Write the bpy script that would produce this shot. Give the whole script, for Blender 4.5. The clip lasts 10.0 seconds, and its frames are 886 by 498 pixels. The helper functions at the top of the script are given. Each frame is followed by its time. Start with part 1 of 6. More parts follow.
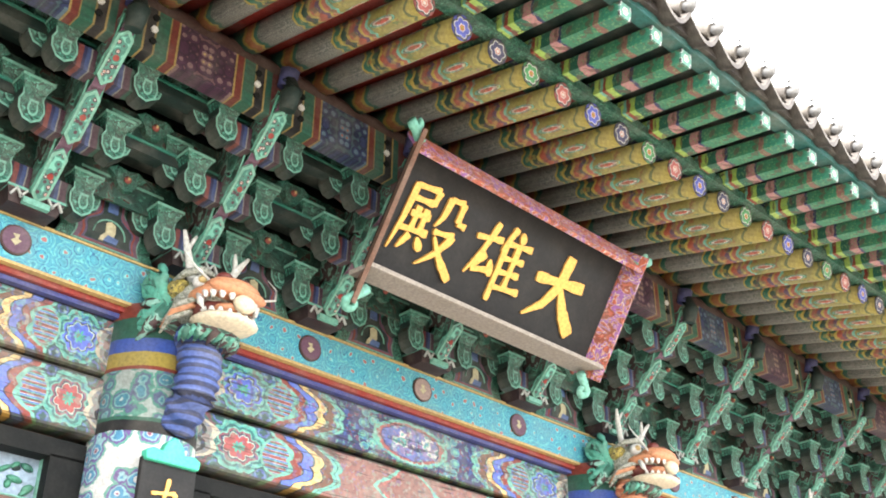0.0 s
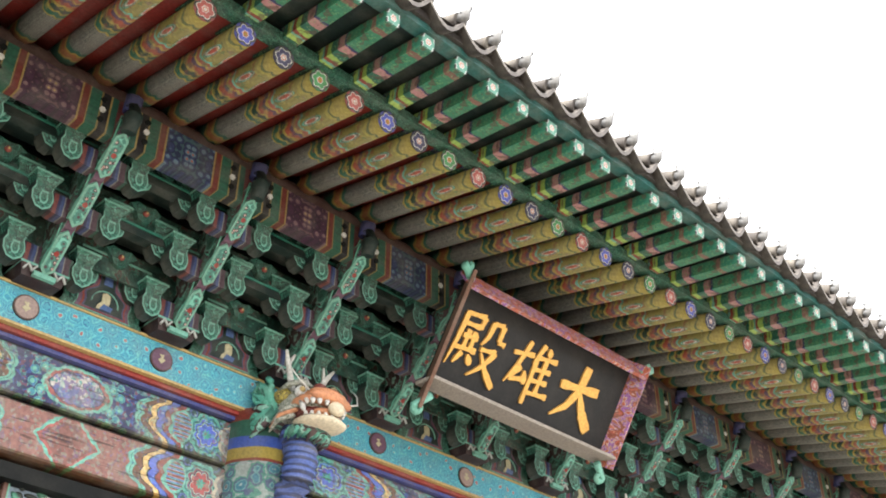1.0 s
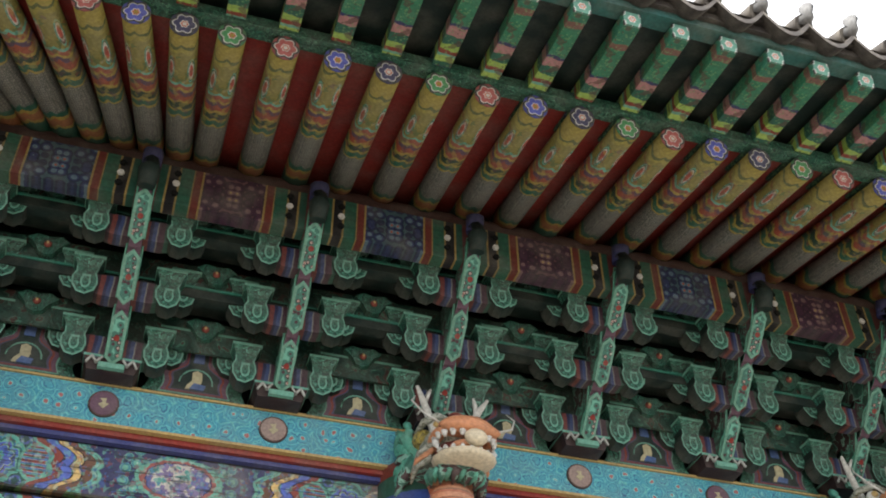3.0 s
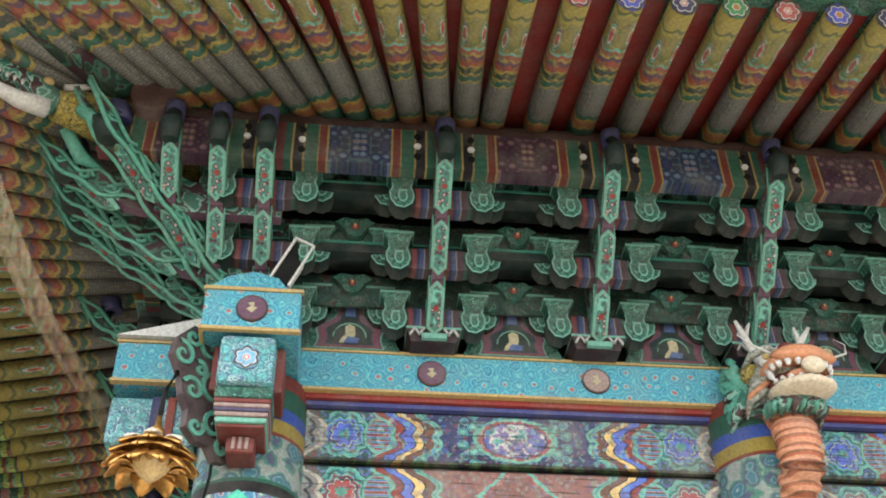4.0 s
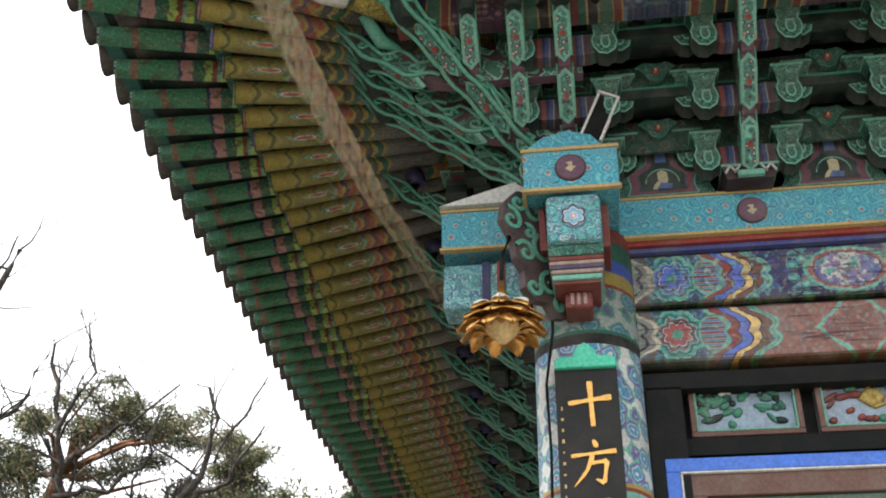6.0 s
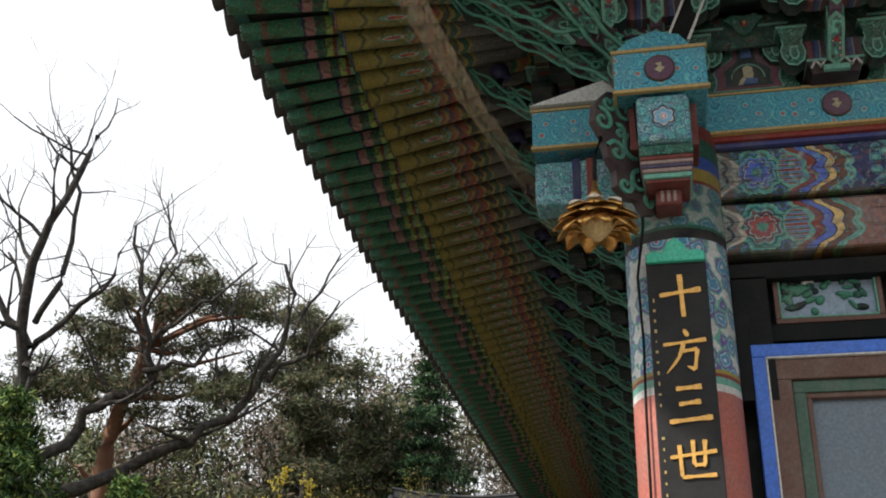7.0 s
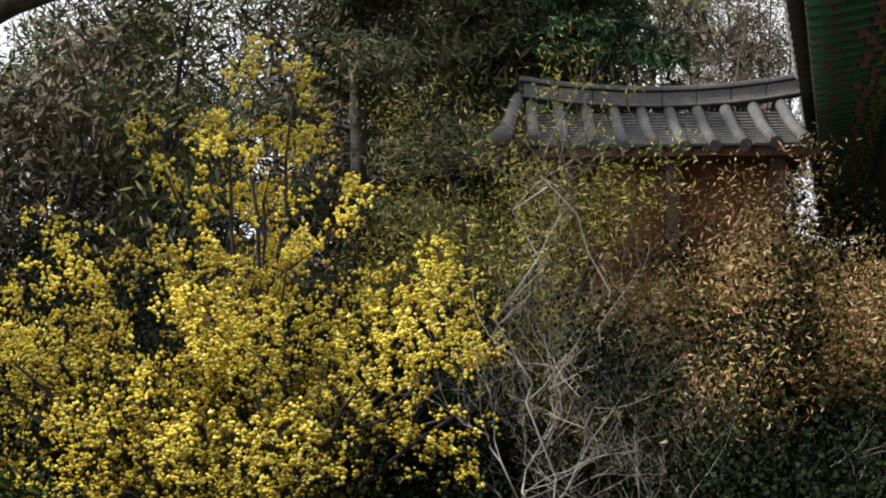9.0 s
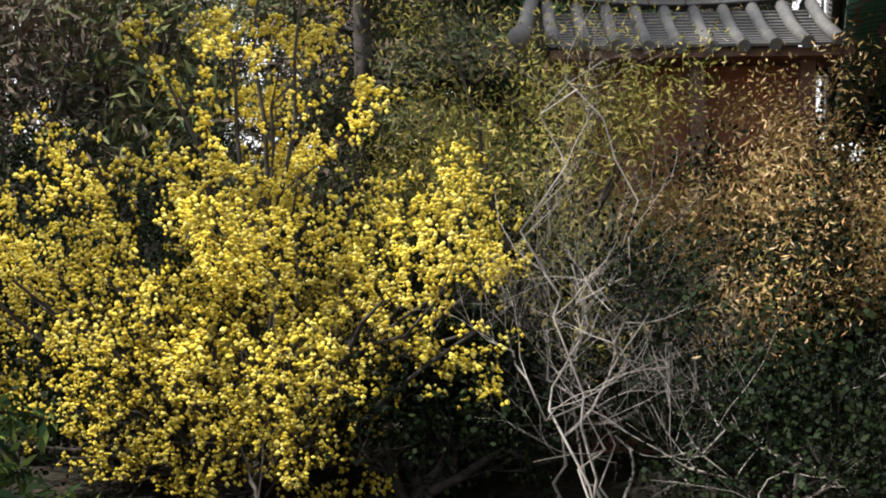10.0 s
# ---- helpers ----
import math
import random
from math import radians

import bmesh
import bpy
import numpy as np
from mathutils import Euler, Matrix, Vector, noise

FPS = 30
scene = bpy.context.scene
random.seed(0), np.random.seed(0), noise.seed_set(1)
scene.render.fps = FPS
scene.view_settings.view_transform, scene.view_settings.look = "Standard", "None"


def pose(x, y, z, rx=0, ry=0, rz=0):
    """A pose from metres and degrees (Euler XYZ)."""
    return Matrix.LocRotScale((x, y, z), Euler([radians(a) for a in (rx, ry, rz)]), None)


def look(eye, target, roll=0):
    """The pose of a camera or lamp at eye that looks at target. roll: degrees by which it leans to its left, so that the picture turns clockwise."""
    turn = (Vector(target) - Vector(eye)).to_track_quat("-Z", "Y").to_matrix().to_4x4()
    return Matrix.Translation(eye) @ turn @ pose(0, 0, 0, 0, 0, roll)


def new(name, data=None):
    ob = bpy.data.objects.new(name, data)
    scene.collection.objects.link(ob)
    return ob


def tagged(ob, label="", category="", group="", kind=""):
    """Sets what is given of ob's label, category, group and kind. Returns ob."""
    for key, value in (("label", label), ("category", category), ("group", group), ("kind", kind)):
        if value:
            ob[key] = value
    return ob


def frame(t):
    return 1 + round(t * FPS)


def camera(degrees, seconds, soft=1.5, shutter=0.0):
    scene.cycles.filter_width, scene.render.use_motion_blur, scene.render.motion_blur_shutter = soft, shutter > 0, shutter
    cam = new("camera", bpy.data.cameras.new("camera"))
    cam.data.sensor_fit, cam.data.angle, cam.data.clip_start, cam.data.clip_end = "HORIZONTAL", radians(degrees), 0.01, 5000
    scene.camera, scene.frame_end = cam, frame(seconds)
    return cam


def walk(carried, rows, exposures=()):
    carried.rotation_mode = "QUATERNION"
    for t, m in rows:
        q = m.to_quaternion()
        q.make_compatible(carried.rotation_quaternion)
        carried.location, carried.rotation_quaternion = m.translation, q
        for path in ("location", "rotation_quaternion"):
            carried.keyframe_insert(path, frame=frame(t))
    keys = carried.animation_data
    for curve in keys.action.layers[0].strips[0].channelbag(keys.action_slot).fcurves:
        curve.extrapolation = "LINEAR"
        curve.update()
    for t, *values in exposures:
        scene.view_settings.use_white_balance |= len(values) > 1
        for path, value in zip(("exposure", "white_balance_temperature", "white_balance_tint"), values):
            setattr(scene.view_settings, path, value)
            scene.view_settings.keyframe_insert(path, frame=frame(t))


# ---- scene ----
cam = camera(44.0, 10.0, soft=1.9)
PATH = [
    (0, (3.084, -5.266, 2.485), (4.299, -4.016, 3.466), 0.3),
    (0.3, (2.186, -5.874, 2.042), (3.461, -4.675, 3.01), -0.9),
    (0.5, (1.809, -6.19, 1.789), (3.076, -5.005, 2.786), -0.5),
    (1, (1.696, -6.163, 1.786), (2.855, -4.98, 2.906), 0.0),
    (1.5, (1.713, -6.056, 1.827), (2.712, -4.822, 3.044), -0.8),
    (2, (1.668, -5.953, 1.89), (2.522, -4.662, 3.157), -1.9),
    (2.2, (1.617, -5.92, 1.894), (2.423, -4.612, 3.174), -2.6),
    (3.3, (1.021, -5.659, 1.829), (1.34, -4.19, 3.148), 0.3),
    (3.5, (0.865, -5.6, 1.828), (1.108, -4.11, 3.14), 0.5),
    (4, (0.467, -5.507, 1.81), (0.638, -3.973, 3.082), -0.9),
    (4.5, (0.202, -5.44, 1.785), (0.339, -3.86, 3.003), -2.1),
    (5, (0.055, -5.425, 1.772), (0.12, -3.792, 2.926), -2.3),
    (5.5, (0.0, -5.514, 1.805), (-0.073, -3.832, 2.884), -1.2),
    (6, (-0.035, -5.629, 1.849), (-0.278, -3.933, 2.881), 0.5),
    (6.2, (-0.073, -5.708, 1.849), (-0.369, -4.01, 2.862), 1.0),
    (7.3, (-0.374, -6.096, 1.876), (-0.745, -4.266, 2.594), 0.4),
    (7.5, (-0.497, -5.466, 2.061), (-0.886, -3.617, 2.717), 0.3),
    (8, (-0.51, -2.5, 2.78), (-1.05, -0.641, 3.283), 2.2),
    (8.5, (-1.776, 4.2, 3.685), (-2.448, 6.051, 4.035), 0.9),
    (9, (-2.888, 6.267, 4.208), (-3.56, 8.145, 4.355), -0.3),
    (9.5, (-3.112, 6.756, 4.264), (-3.804, 8.632, 4.268), -0.5),
    (10, (-3.263, 6.609, 4.232), (-3.918, 8.499, 4.213), -0.6),
]
EXPOSURES = [(0.0, 2.8), (1.0, 2.2), (2.0, 1.2), (3.5, 1.65), (4.5, 2.32), (5.0, 2.38), (6.2, 1.05), (7.3, 0.15), (8.0, 0.1), (8.5, 0.1), (9.3, 0.4), (10.0, 0.7)]
walk(cam, [(t, look(eye, target, roll)) for t, eye, target, roll in PATH], EXPOSURES)

# ---- world and sun ----
world = bpy.data.worlds.new("sky")
scene.world = world
world.use_nodes = True
wn, wl = world.node_tree.nodes, world.node_tree.links
bg = wn["Background"]
sky = wn.new("ShaderNodeTexSky")
sky.sky_type, sky.sun_disc = "NISHITA", False
sky.sun_elevation, sky.sun_rotation = radians(42), radians(235)
sky.dust_density = 4.0
haze = wn.new("ShaderNodeMix")
haze.data_type = "RGBA"
haze.inputs[0].default_value = 0.82
haze.inputs[7].default_value = (11.0, 11.2, 11.4, 1)
wl.new(sky.outputs[0], haze.inputs[6])
wl.new(haze.outputs[2], bg.inputs[0])
bg.inputs[1].default_value = 0.105
sun = new("sun", bpy.data.lights.new("sun", "SUN"))
sun.data.energy, sun.data.angle, sun.data.color = 5.0, radians(1.2), (1, 0.94, 0.84)
sun.matrix_world = look((-30, -14, 30), (-4, 4, 0))


# ---- node helper ----
class NB:
    def __init__(self, name):
        self.m = bpy.data.materials.new(name)
        self.m.use_nodes = True
        self.t = self.m.node_tree
        self.b = self.t.nodes["Principled BSDF"]

    def n(self, kind):
        return self.t.nodes.new("ShaderNode" + kind)

    def put(self, sock, v):
        if isinstance(v, bpy.types.NodeSocket):
            self.t.links.new(v, sock)
        elif isinstance(v, tuple):
            sock.default_value = (*v, 1) if len(v) == 3 and sock.type == "RGBA" else v
        else:
            sock.default_value = v

    def coord(self, kind="Object"):
        return self.n("TexCoord").outputs[kind]

    def math(self, op, a, b=0.0, c=0.0):
        nd = self.n("Math")
        nd.operation = op
        for i, v in enumerate((a, b, c)):
            self.put(nd.inputs[i], v)
        return nd.outputs[0]

    def sep(self, v):
        nd = self.n("SeparateXYZ")
        self.put(nd.inputs[0], v)
        return nd.outputs

    def comb(self, x, y, z):
        nd = self.n("CombineXYZ")
        for i, v in enumerate((x, y, z)):
            self.put(nd.inputs[i], v)
        return nd.outputs[0]

    def scale(self, v, s):
        nd = self.n("Mapping")
        self.put(nd.inputs[0], v)
        nd.inputs[3].default_value = s if isinstance(s, tuple) else (s, s, s)
        return nd.outputs[0]

    def noise(self, v, s, detail=3.0, out=0, distortion=0.0):
        nd = self.n("TexNoise")
        self.put(nd.inputs["Vector"], v)
        nd.inputs["Scale"].default_value, nd.inputs["Detail"].default_value = s, detail
        nd.inputs["Distortion"].default_value = distortion
        return nd.outputs[out]

    def voro(self, v, s, feature="F1", out=0, rnd=1.0):
        nd = self.n("TexVoronoi")
        nd.feature = feature
        self.put(nd.inputs["Vector"], v)
        nd.inputs["Scale"].default_value = s
        nd.inputs["Randomness"].default_value = rnd
        return nd.outputs[out]

    def ramp(self, f, stops, const=True):
        nd = self.n("ValToRGB")
        r = nd.color_ramp
        r.interpolation = "CONSTANT" if const else "LINEAR"
        while len(r.elements) < len(stops):
            r.elements.new(0.5)
        for e, (p, c) in zip(r.elements, stops):
            e.position, e.color = p, (*c, 1)
        self.put(nd.inputs[0], f)
        return nd.outputs[0]

    def mix(self, f, a, b, blend="MIX"):
        nd = self.n("Mix")
        nd.data_type, nd.blend_type = "RGBA", blend
        self.put(nd.inputs[0], f)
        self.put(nd.inputs[6], a)
        self.put(nd.inputs[7], b)
        return nd.outputs[2]

    def worn(self, col, amount=0.35, s=6.0):
        """Dust and fading at two scales over a paint."""
        p = self.coord()
        f = self.math("MULTIPLY", self.ramp(self.noise(p, s, 5), [(0.42, (0, 0, 0)), (0.75, (1, 1, 1))], False), amount)
        col = self.mix(f, col, (0.22, 0.2, 0.17))
        g = self.ramp(self.noise(p, s * 9, 3), [(0.3, (0.72, 0.72, 0.72)), (0.7, (1.1, 1.1, 1.1))], False)
        return self.mix(1.0, col, g, "MULTIPLY")

    def done(self, col, rough=0.6, metal=0.0, bump=None, dist=0.01, spec=0.4):
        self.put(self.b.inputs["Base Color"], col)
        self.put(self.b.inputs["Roughness"], rough)
        self.put(self.b.inputs["Metallic"], metal)
        self.b.inputs["Specular IOR Level"].default_value = spec
        if bump is not None:
            nd = self.n("Bump")
            nd.inputs["Strength"].default_value, nd.inputs["Distance"].default_value = 0.6, dist
            self.put(nd.inputs["Height"], bump)
            self.t.links.new(nd.outputs[0], self.b.inputs["Normal"])
        return self.m


GREEN, TEAL, MINT = (0.024, 0.115, 0.078), (0.032, 0.19, 0.14), (0.14, 0.38, 0.3)
SKYB, NAVY, BLUE = (0.07, 0.33, 0.43), (0.028, 0.032, 0.11), (0.05, 0.1, 0.38)
RED, DKRED, ORANGE = (0.22, 0.042, 0.03), (0.17, 0.02, 0.016), (0.34, 0.13, 0.05)
YELLOW, CREAM, WHITE = (0.36, 0.27, 0.06), (0.48, 0.42, 0.32), (0.62, 0.62, 0.6)
BLACK, GREY, BROWN = (0.012, 0.012, 0.014), (0.2, 0.2, 0.19), (0.14, 0.07, 0.045)


def plain(name, col, rough=0.6, metal=0.0, wear=0.3, s=6.0, spec=0.4):
    b = NB(name)
    return b.done(b.worn(col, wear, s), rough, metal, b.noise(b.coord(), 60), 0.002, spec)


def carved(name, base, line, dark, s=9.0, busy=1.0):
    """Carved and painted wood: light outlines round dark-edged scrolls."""
    b = NB(name)
    p = b.coord()
    d = b.voro(p, s)
    w = b.noise(p, s * 1.1, 2, distortion=1.5)
    band = b.math("FRACT", b.math("ADD", b.math("MULTIPLY", d, 1.3 * busy), b.math("MULTIPLY", w, 2.6 * busy)))
    col = b.ramp(band, [(0.0, dark), (0.2, line), (0.3, base), (0.62, tuple(c * 0.55 for c in base)), (0.86, tuple(0.5 * (c + e) for c, e in zip(base, line))), (0.95, dark)])
    return b.done(b.worn(col, 0.3), 0.55, 0, band, 0.012)


def stripes(name, axis, stops, period, warp=0.03, s=8.0):
    """Bands across one axis of the piece, wavering as brushed by hand."""
    b = NB(name)
    p = b.coord()
    x = b.sep(p)[axis]
    w = b.math("MULTIPLY", b.math("SUBTRACT", b.noise(p, s, 2), 0.5), warp)
    f = b.math("FRACT", b.math("DIVIDE", b.math("ADD", b.math("ADD", x, w), 40 * period), period))
    return b.done(b.worn(b.ramp(f, stops), 0.3), 0.55)


M = {}
M["green"] = plain("green_paint", TEAL)
M["mint"] = plain("mint_paint", MINT)
M["carved"] = carved("carved_green", TEAL, MINT, (0.01, 0.035, 0.03), 8)
M["cloud"] = carved("cloud_scroll", (0.022, 0.085, 0.06), (0.07, 0.22, 0.16), (0.05, 0.022, 0.03), 5, 0.5)
# near-black green: recess, soffit and interior shade is put into this colour
M["dark"] = plain("shade_dark_green", (0.007, 0.02, 0.017))
M["red"] = plain("red_paint", RED)
M["board"] = plain("dark_red_board", (0.23, 0.026, 0.02))
M["gold"] = plain("gold_line", (0.46, 0.33, 0.13), 0.55)
M["black"] = plain("black_paint", (0.009, 0.01, 0.01), 0.6, wear=0.04, spec=0.12)
M["navy"] = plain("navy_paint", NAVY)
M["blue"] = plain("blue_paint", (0.05, 0.16, 0.62), 0.5, wear=0.1)
M["white"] = plain("white_paint", WHITE)
M["arm"] = stripes("striped_arm", 0, [(0, (0.03, 0.014, 0.02)), (0.2, (0.14, 0.035, 0.03)), (0.34, (0.018, 0.02, 0.06)), (0.44, (0.04, 0.06, 0.15)), (0.56, (0.2, 0.2, 0.18)), (0.6, (0.05, 0.02, 0.035)), (0.8, (0.016, 0.08, 0.055))], 0.24)


# ---- mesh helpers ----
def boxm(bm, c, size, mi=0, rot=None, taper=1.0):
    """A box; taper narrows its top in x and y."""
    vs = []
    for dz in (-0.5, 0.5):
        k = taper if dz > 0 else 1.0
        for dx, dy in ((-0.5, -0.5), (0.5, -0.5), (0.5, 0.5), (-0.5, 0.5)):
            v = Vector((dx * size[0] * k, dy * size[1] * k, dz * size[2]))
            if rot:
                v = rot @ v
            vs.append(bm.verts.new(v + Vector(c)))
    for idx in ((3, 2, 1, 0), (4, 5, 6, 7), (0, 1, 5, 4), (1, 2, 6, 5), (2, 3, 7, 6), (3, 0, 4, 7)):
        bm.faces.new([vs[i] for i in idx]).material_index = mi


def tube(bm, pts, radii, seg=8, mi=0, cap=True):
    """A round tube through points."""
    pts = [Vector(p) for p in pts]
    rings = []
    up = Vector((0, 0, 1))
    for i, p in enumerate(pts):
        d = (pts[min(i + 1, len(pts) - 1)] - pts[max(i - 1, 0)]).normalized()
        a = d.cross(up if abs(d.z) < 0.95 else Vector((1, 0, 0))).normalized()
        b = d.cross(a)
        r = radii[i] if isinstance(radii, (list, tuple)) else radii
        rings.append([bm.verts.new(p + r * (math.cos(2 * math.pi * k / seg) * a + math.sin(2 * math.pi * k / seg) * b)) for k in range(seg)])
    for r0, r1 in zip(rings, rings[1:]):
        for k in range(seg):
            f = bm.faces.new((r0[k], r0[(k + 1) % seg], r1[(k + 1) % seg], r1[k]))
            f.material_index, f.smooth = mi, True
    if cap:
        bm.faces.new(rings[0][::-1]).material_index = mi
        bm.faces.new(rings[-1]).material_index = mi


def plate(bm, outline, thick, m=None, mi=0, mside=None):
    """A plate of that thickness cut to an outline in the local x-y plane, its middle at z = 0."""
    m = m or Matrix()
    lo = [bm.verts.new(m @ Vector((x, y, -thick / 2))) for x, y in outline]
    hi = [bm.verts.new(m @ Vector((x, y, thick / 2))) for x, y in outline]
    bm.faces.new(lo[::-1]).material_index = mi
    bm.faces.new(hi).material_index = mi
    n = len(lo)
    for k in range(n):
        bm.faces.new((lo[k], lo[(k + 1) % n], hi[(k + 1) % n], hi[k])).material_index = mi if mside is None else mside


def ball(bm, c, size, mi=0, u=12, v=8, rot=None):
    rings = []
    for j in range(v + 1):
        th = math.pi * j / v
        ring = []
        for i in range(u):
            ph = 2 * math.pi * i / u
            p = Vector((math.sin(th) * math.cos(ph) * size[0], math.sin(th) * math.sin(ph) * size[1], math.cos(th) * size[2]))
            ring.append(bm.verts.new((rot @ p if rot else p) + Vector(c)))
        rings.append(ring)
    for a, b in zip(rings, rings[1:]):
        for i in range(u):
            f = bm.faces.new((a[i], b[i], b[(i + 1) % u], a[(i + 1) % u]))
            f.material_index, f.smooth = mi, True
    bmesh.ops.remove_doubles(bm, verts=rings[0] + rings[-1], dist=1e-5)


def mesh_of(bm, name, mats):
    me = bpy.data.meshes.new(name)
    bmesh.ops.recalc_face_normals(bm, faces=bm.faces)
    bm.to_mesh(me)
    bm.free()
    for mt in mats if isinstance(mats, (list, tuple)) else [mats]:
        me.materials.append(mt)
    return me


def part(name, bm, mats, parent=None, label="", m=None):
    ob = new(name, mesh_of(bm, name, mats) if isinstance(bm, bmesh.types.BMesh) else bm)
    if parent:
        ob.parent = parent
    if m is not None:
        ob.matrix_basis = m
    return tagged(ob, label)


def thing(name, label, category, m=None, group="", kind=""):
    ob = new(name)
    if m is not None:
        ob.matrix_basis = m
    return tagged(ob, label, category, group, kind)


def simple(name, mats, fn, label="", category="", kind="", group="", m=None):
    bm = bmesh.new()
    fn(bm)
    ob = part(name, bm, mats, None, label, m)
    return tagged(ob, "", category, group, kind)


def bev(ob, w=0.008):
    md = ob.modifiers.new("bevel", "BEVEL")
    md.width, md.segments, md.limit_method = w, 2, "ANGLE"
    return ob


# Brush strokes of each character in a unit square: kind (h level, v upright, p falling away, n swelling, d dot), then points.
GLYPH = {}
GLYPH["大"] = [("h", -44, 8, 0, 13, 42, 18), ("p", 4, 50, 0, 8, -18, -22, -46, -44), ("n", 2, 8, 20, -22, 46, -46)]
GLYPH["雄"] = [("h", -48, 20, -6, 28), ("p", -20, 46, -30, 8, -48, -28), ("p", -24, 4, -40, -20), ("h", -40, -20, -12, -13), ("d", -15, 0, -8, -20), ("p", 10, 50, -4, 16), ("v", 2, 26, 1, -48),
               ("d", 20, 48, 26, 35), ("h", 2, 28, 44, 33), ("h", 2, 9, 38, 13), ("h", 2, -9, 38, -5), ("h", 2, -29, 47, -24), ("v", 22, 31, 21, -27)]
GLYPH["殿"] = [("h", -40, 42, -5, 46), ("v", -5, 46, -8, 27), ("h", -38, 27, -8, 29), ("p", -40, 44, -42, 0, -50, -40), ("h", -35, 9, -6, 12), ("v", -26, 20, -27, -9), ("v", -14, 20, -14, -8), ("h", -42, -11, -2, -7),
               ("p", -26, -15, -37, -35), ("d", -14, -15, -4, -29), ("p", 14, 45, 12, 20, 3, 6), ("h", 14, 44, 34, 46), ("v", 34, 46, 34, 21), ("h", 34, 21, 47, 20), ("h", 5, 0, 36, 4), ("p", 36, 4, 20, -24, -4, -44), ("n", 9, -5, 26, -27, 52, -47)]
GLYPH["十"] = [("h", -46, 2, 0, 8, 44, 13), ("v", 0, 50, 3, -50)]
GLYPH["方"] = [("d", 0, 52, 8, 36), ("h", -46, 18, 46, 27), ("p", -2, 22, -12, -12, -42, -46), ("h", -6, 2, 26, 6), ("v", 26, 6, 18, -40), ("p", 18, -40, 2, -32)]
GLYPH["三"] = [("h", -26, 38, 28, 42), ("h", -22, 4, 24, 9), ("h", -44, -34, 46, -26)]
GLYPH["世"] = [("h", -48, 6, 48, 18), ("v", -28, 32, -26, -34), ("h", -26, -36, 44, -32), ("v", 0, 42, 0, -10), ("v", 25, 42, 22, -10), ("h", 0, -11, 23, -10)]
GLYPH["一"] = [("h", -44, -6, 0, 4, 46, 6)]
GLYPH["切"] = [("h", -48, 0, -6, 14), ("v", -30, 40, -30, -24), ("p", -30, -25, -8, -14), ("h", 0, 30, 42, 35), ("v", 42, 35, 34, -36), ("p", 34, -36, 18, -26), ("p", 20, 30, 12, -8, -12, -46)]
GLYPH["九"] = [("p", -4, 50, -10, 2, -42, -46), ("h", -42, 14, 14, 22), ("v", 14, 22, 12, -30), ("h", 12, -32, 44, -34), ("p", 44, -34, 46, -14)]
WIDTH = {"h": (1.0, 0.72, 0.8, 1.25), "v": (1.25, 0.9, 0.85, 1.0), "p": (1.2, 0.95, 0.7, 0.25), "n": (0.5, 0.85, 1.25, 1.3), "d": (0.5, 1.1, 1.3, 0.7)}


def letters(name, text, size, mat, parent, m, depth=0.012, label="", weight=1.0):
    """A character written with a broad brush: raised strokes that swell and taper."""
    rnd = random.Random(ord(text))
    bm = bmesh.new()
    strokes = GLYPH[text]
    broad = 0.15 if len(strokes) < 5 else 0.115 if len(strokes) < 9 else 0.084
    broad *= weight
    for i, (kind, *flat) in enumerate(strokes):
        pts = [Vector((flat[k] / 100, flat[k + 1] / 100)) for k in range(0, len(flat), 2)]
        left, right, n = [], [], 12
        for q in range(n + 1):
            u = q / n
            v = u * (len(pts) - 1)
            k = min(int(v), len(pts) - 2)
            c = pts[k].lerp(pts[k + 1], v - k)
            if len(pts) > 2:                   # round off the bend
                c = c.lerp(pts[0] * (1 - u) ** 2 + pts[1] * 2 * u * (1 - u) + pts[-1] * u * u, 0.5) if len(pts) == 3 else c
            d = (pts[k + 1] - pts[k]).normalized()
            w4 = WIDTH[kind]
            j = min(int(u * 3), 2)
            w = broad * 0.5 * (w4[j] + (w4[j + 1] - w4[j]) * (u * 3 - j)) * (0.75 if q in (0, n) else 1) * rnd.uniform(0.9, 1.1)
            left.append((size * (c.x - d.y * w), size * (c.y + d.x * w)))
            right.append((size * (c.x + d.y * w), size * (c.y - d.x * w)))
        plate(bm, left + right[::-1], 2 * depth + 0.0008 * i, pose(0, 0, 0))
    return part(name, bm, mat, parent, label, m)


# ---- plan of the hall ----
COLS = [0.0, 3.0, 6.0, 10.0, 13.0, 16.0]     # column axes along the front
SETS = [1, 2, 3, 4, 5, 6, 7, 8, 9, 10, 11, 12, 13, 14, 15]
DEPTH = 32.0                                  # length of the side
ZB = 5.4                                      # middle of the blue tie plate
PLAT = 1.35                                   # top of the stone platform
CY = 0.12                                     # column axis behind the plate's face

M["stone"] = plain("granite", (0.3, 0.29, 0.27), 0.8, wear=0.4, s=3)
M["plaster"] = plain("plaster", (0.16, 0.12, 0.08), 0.9)


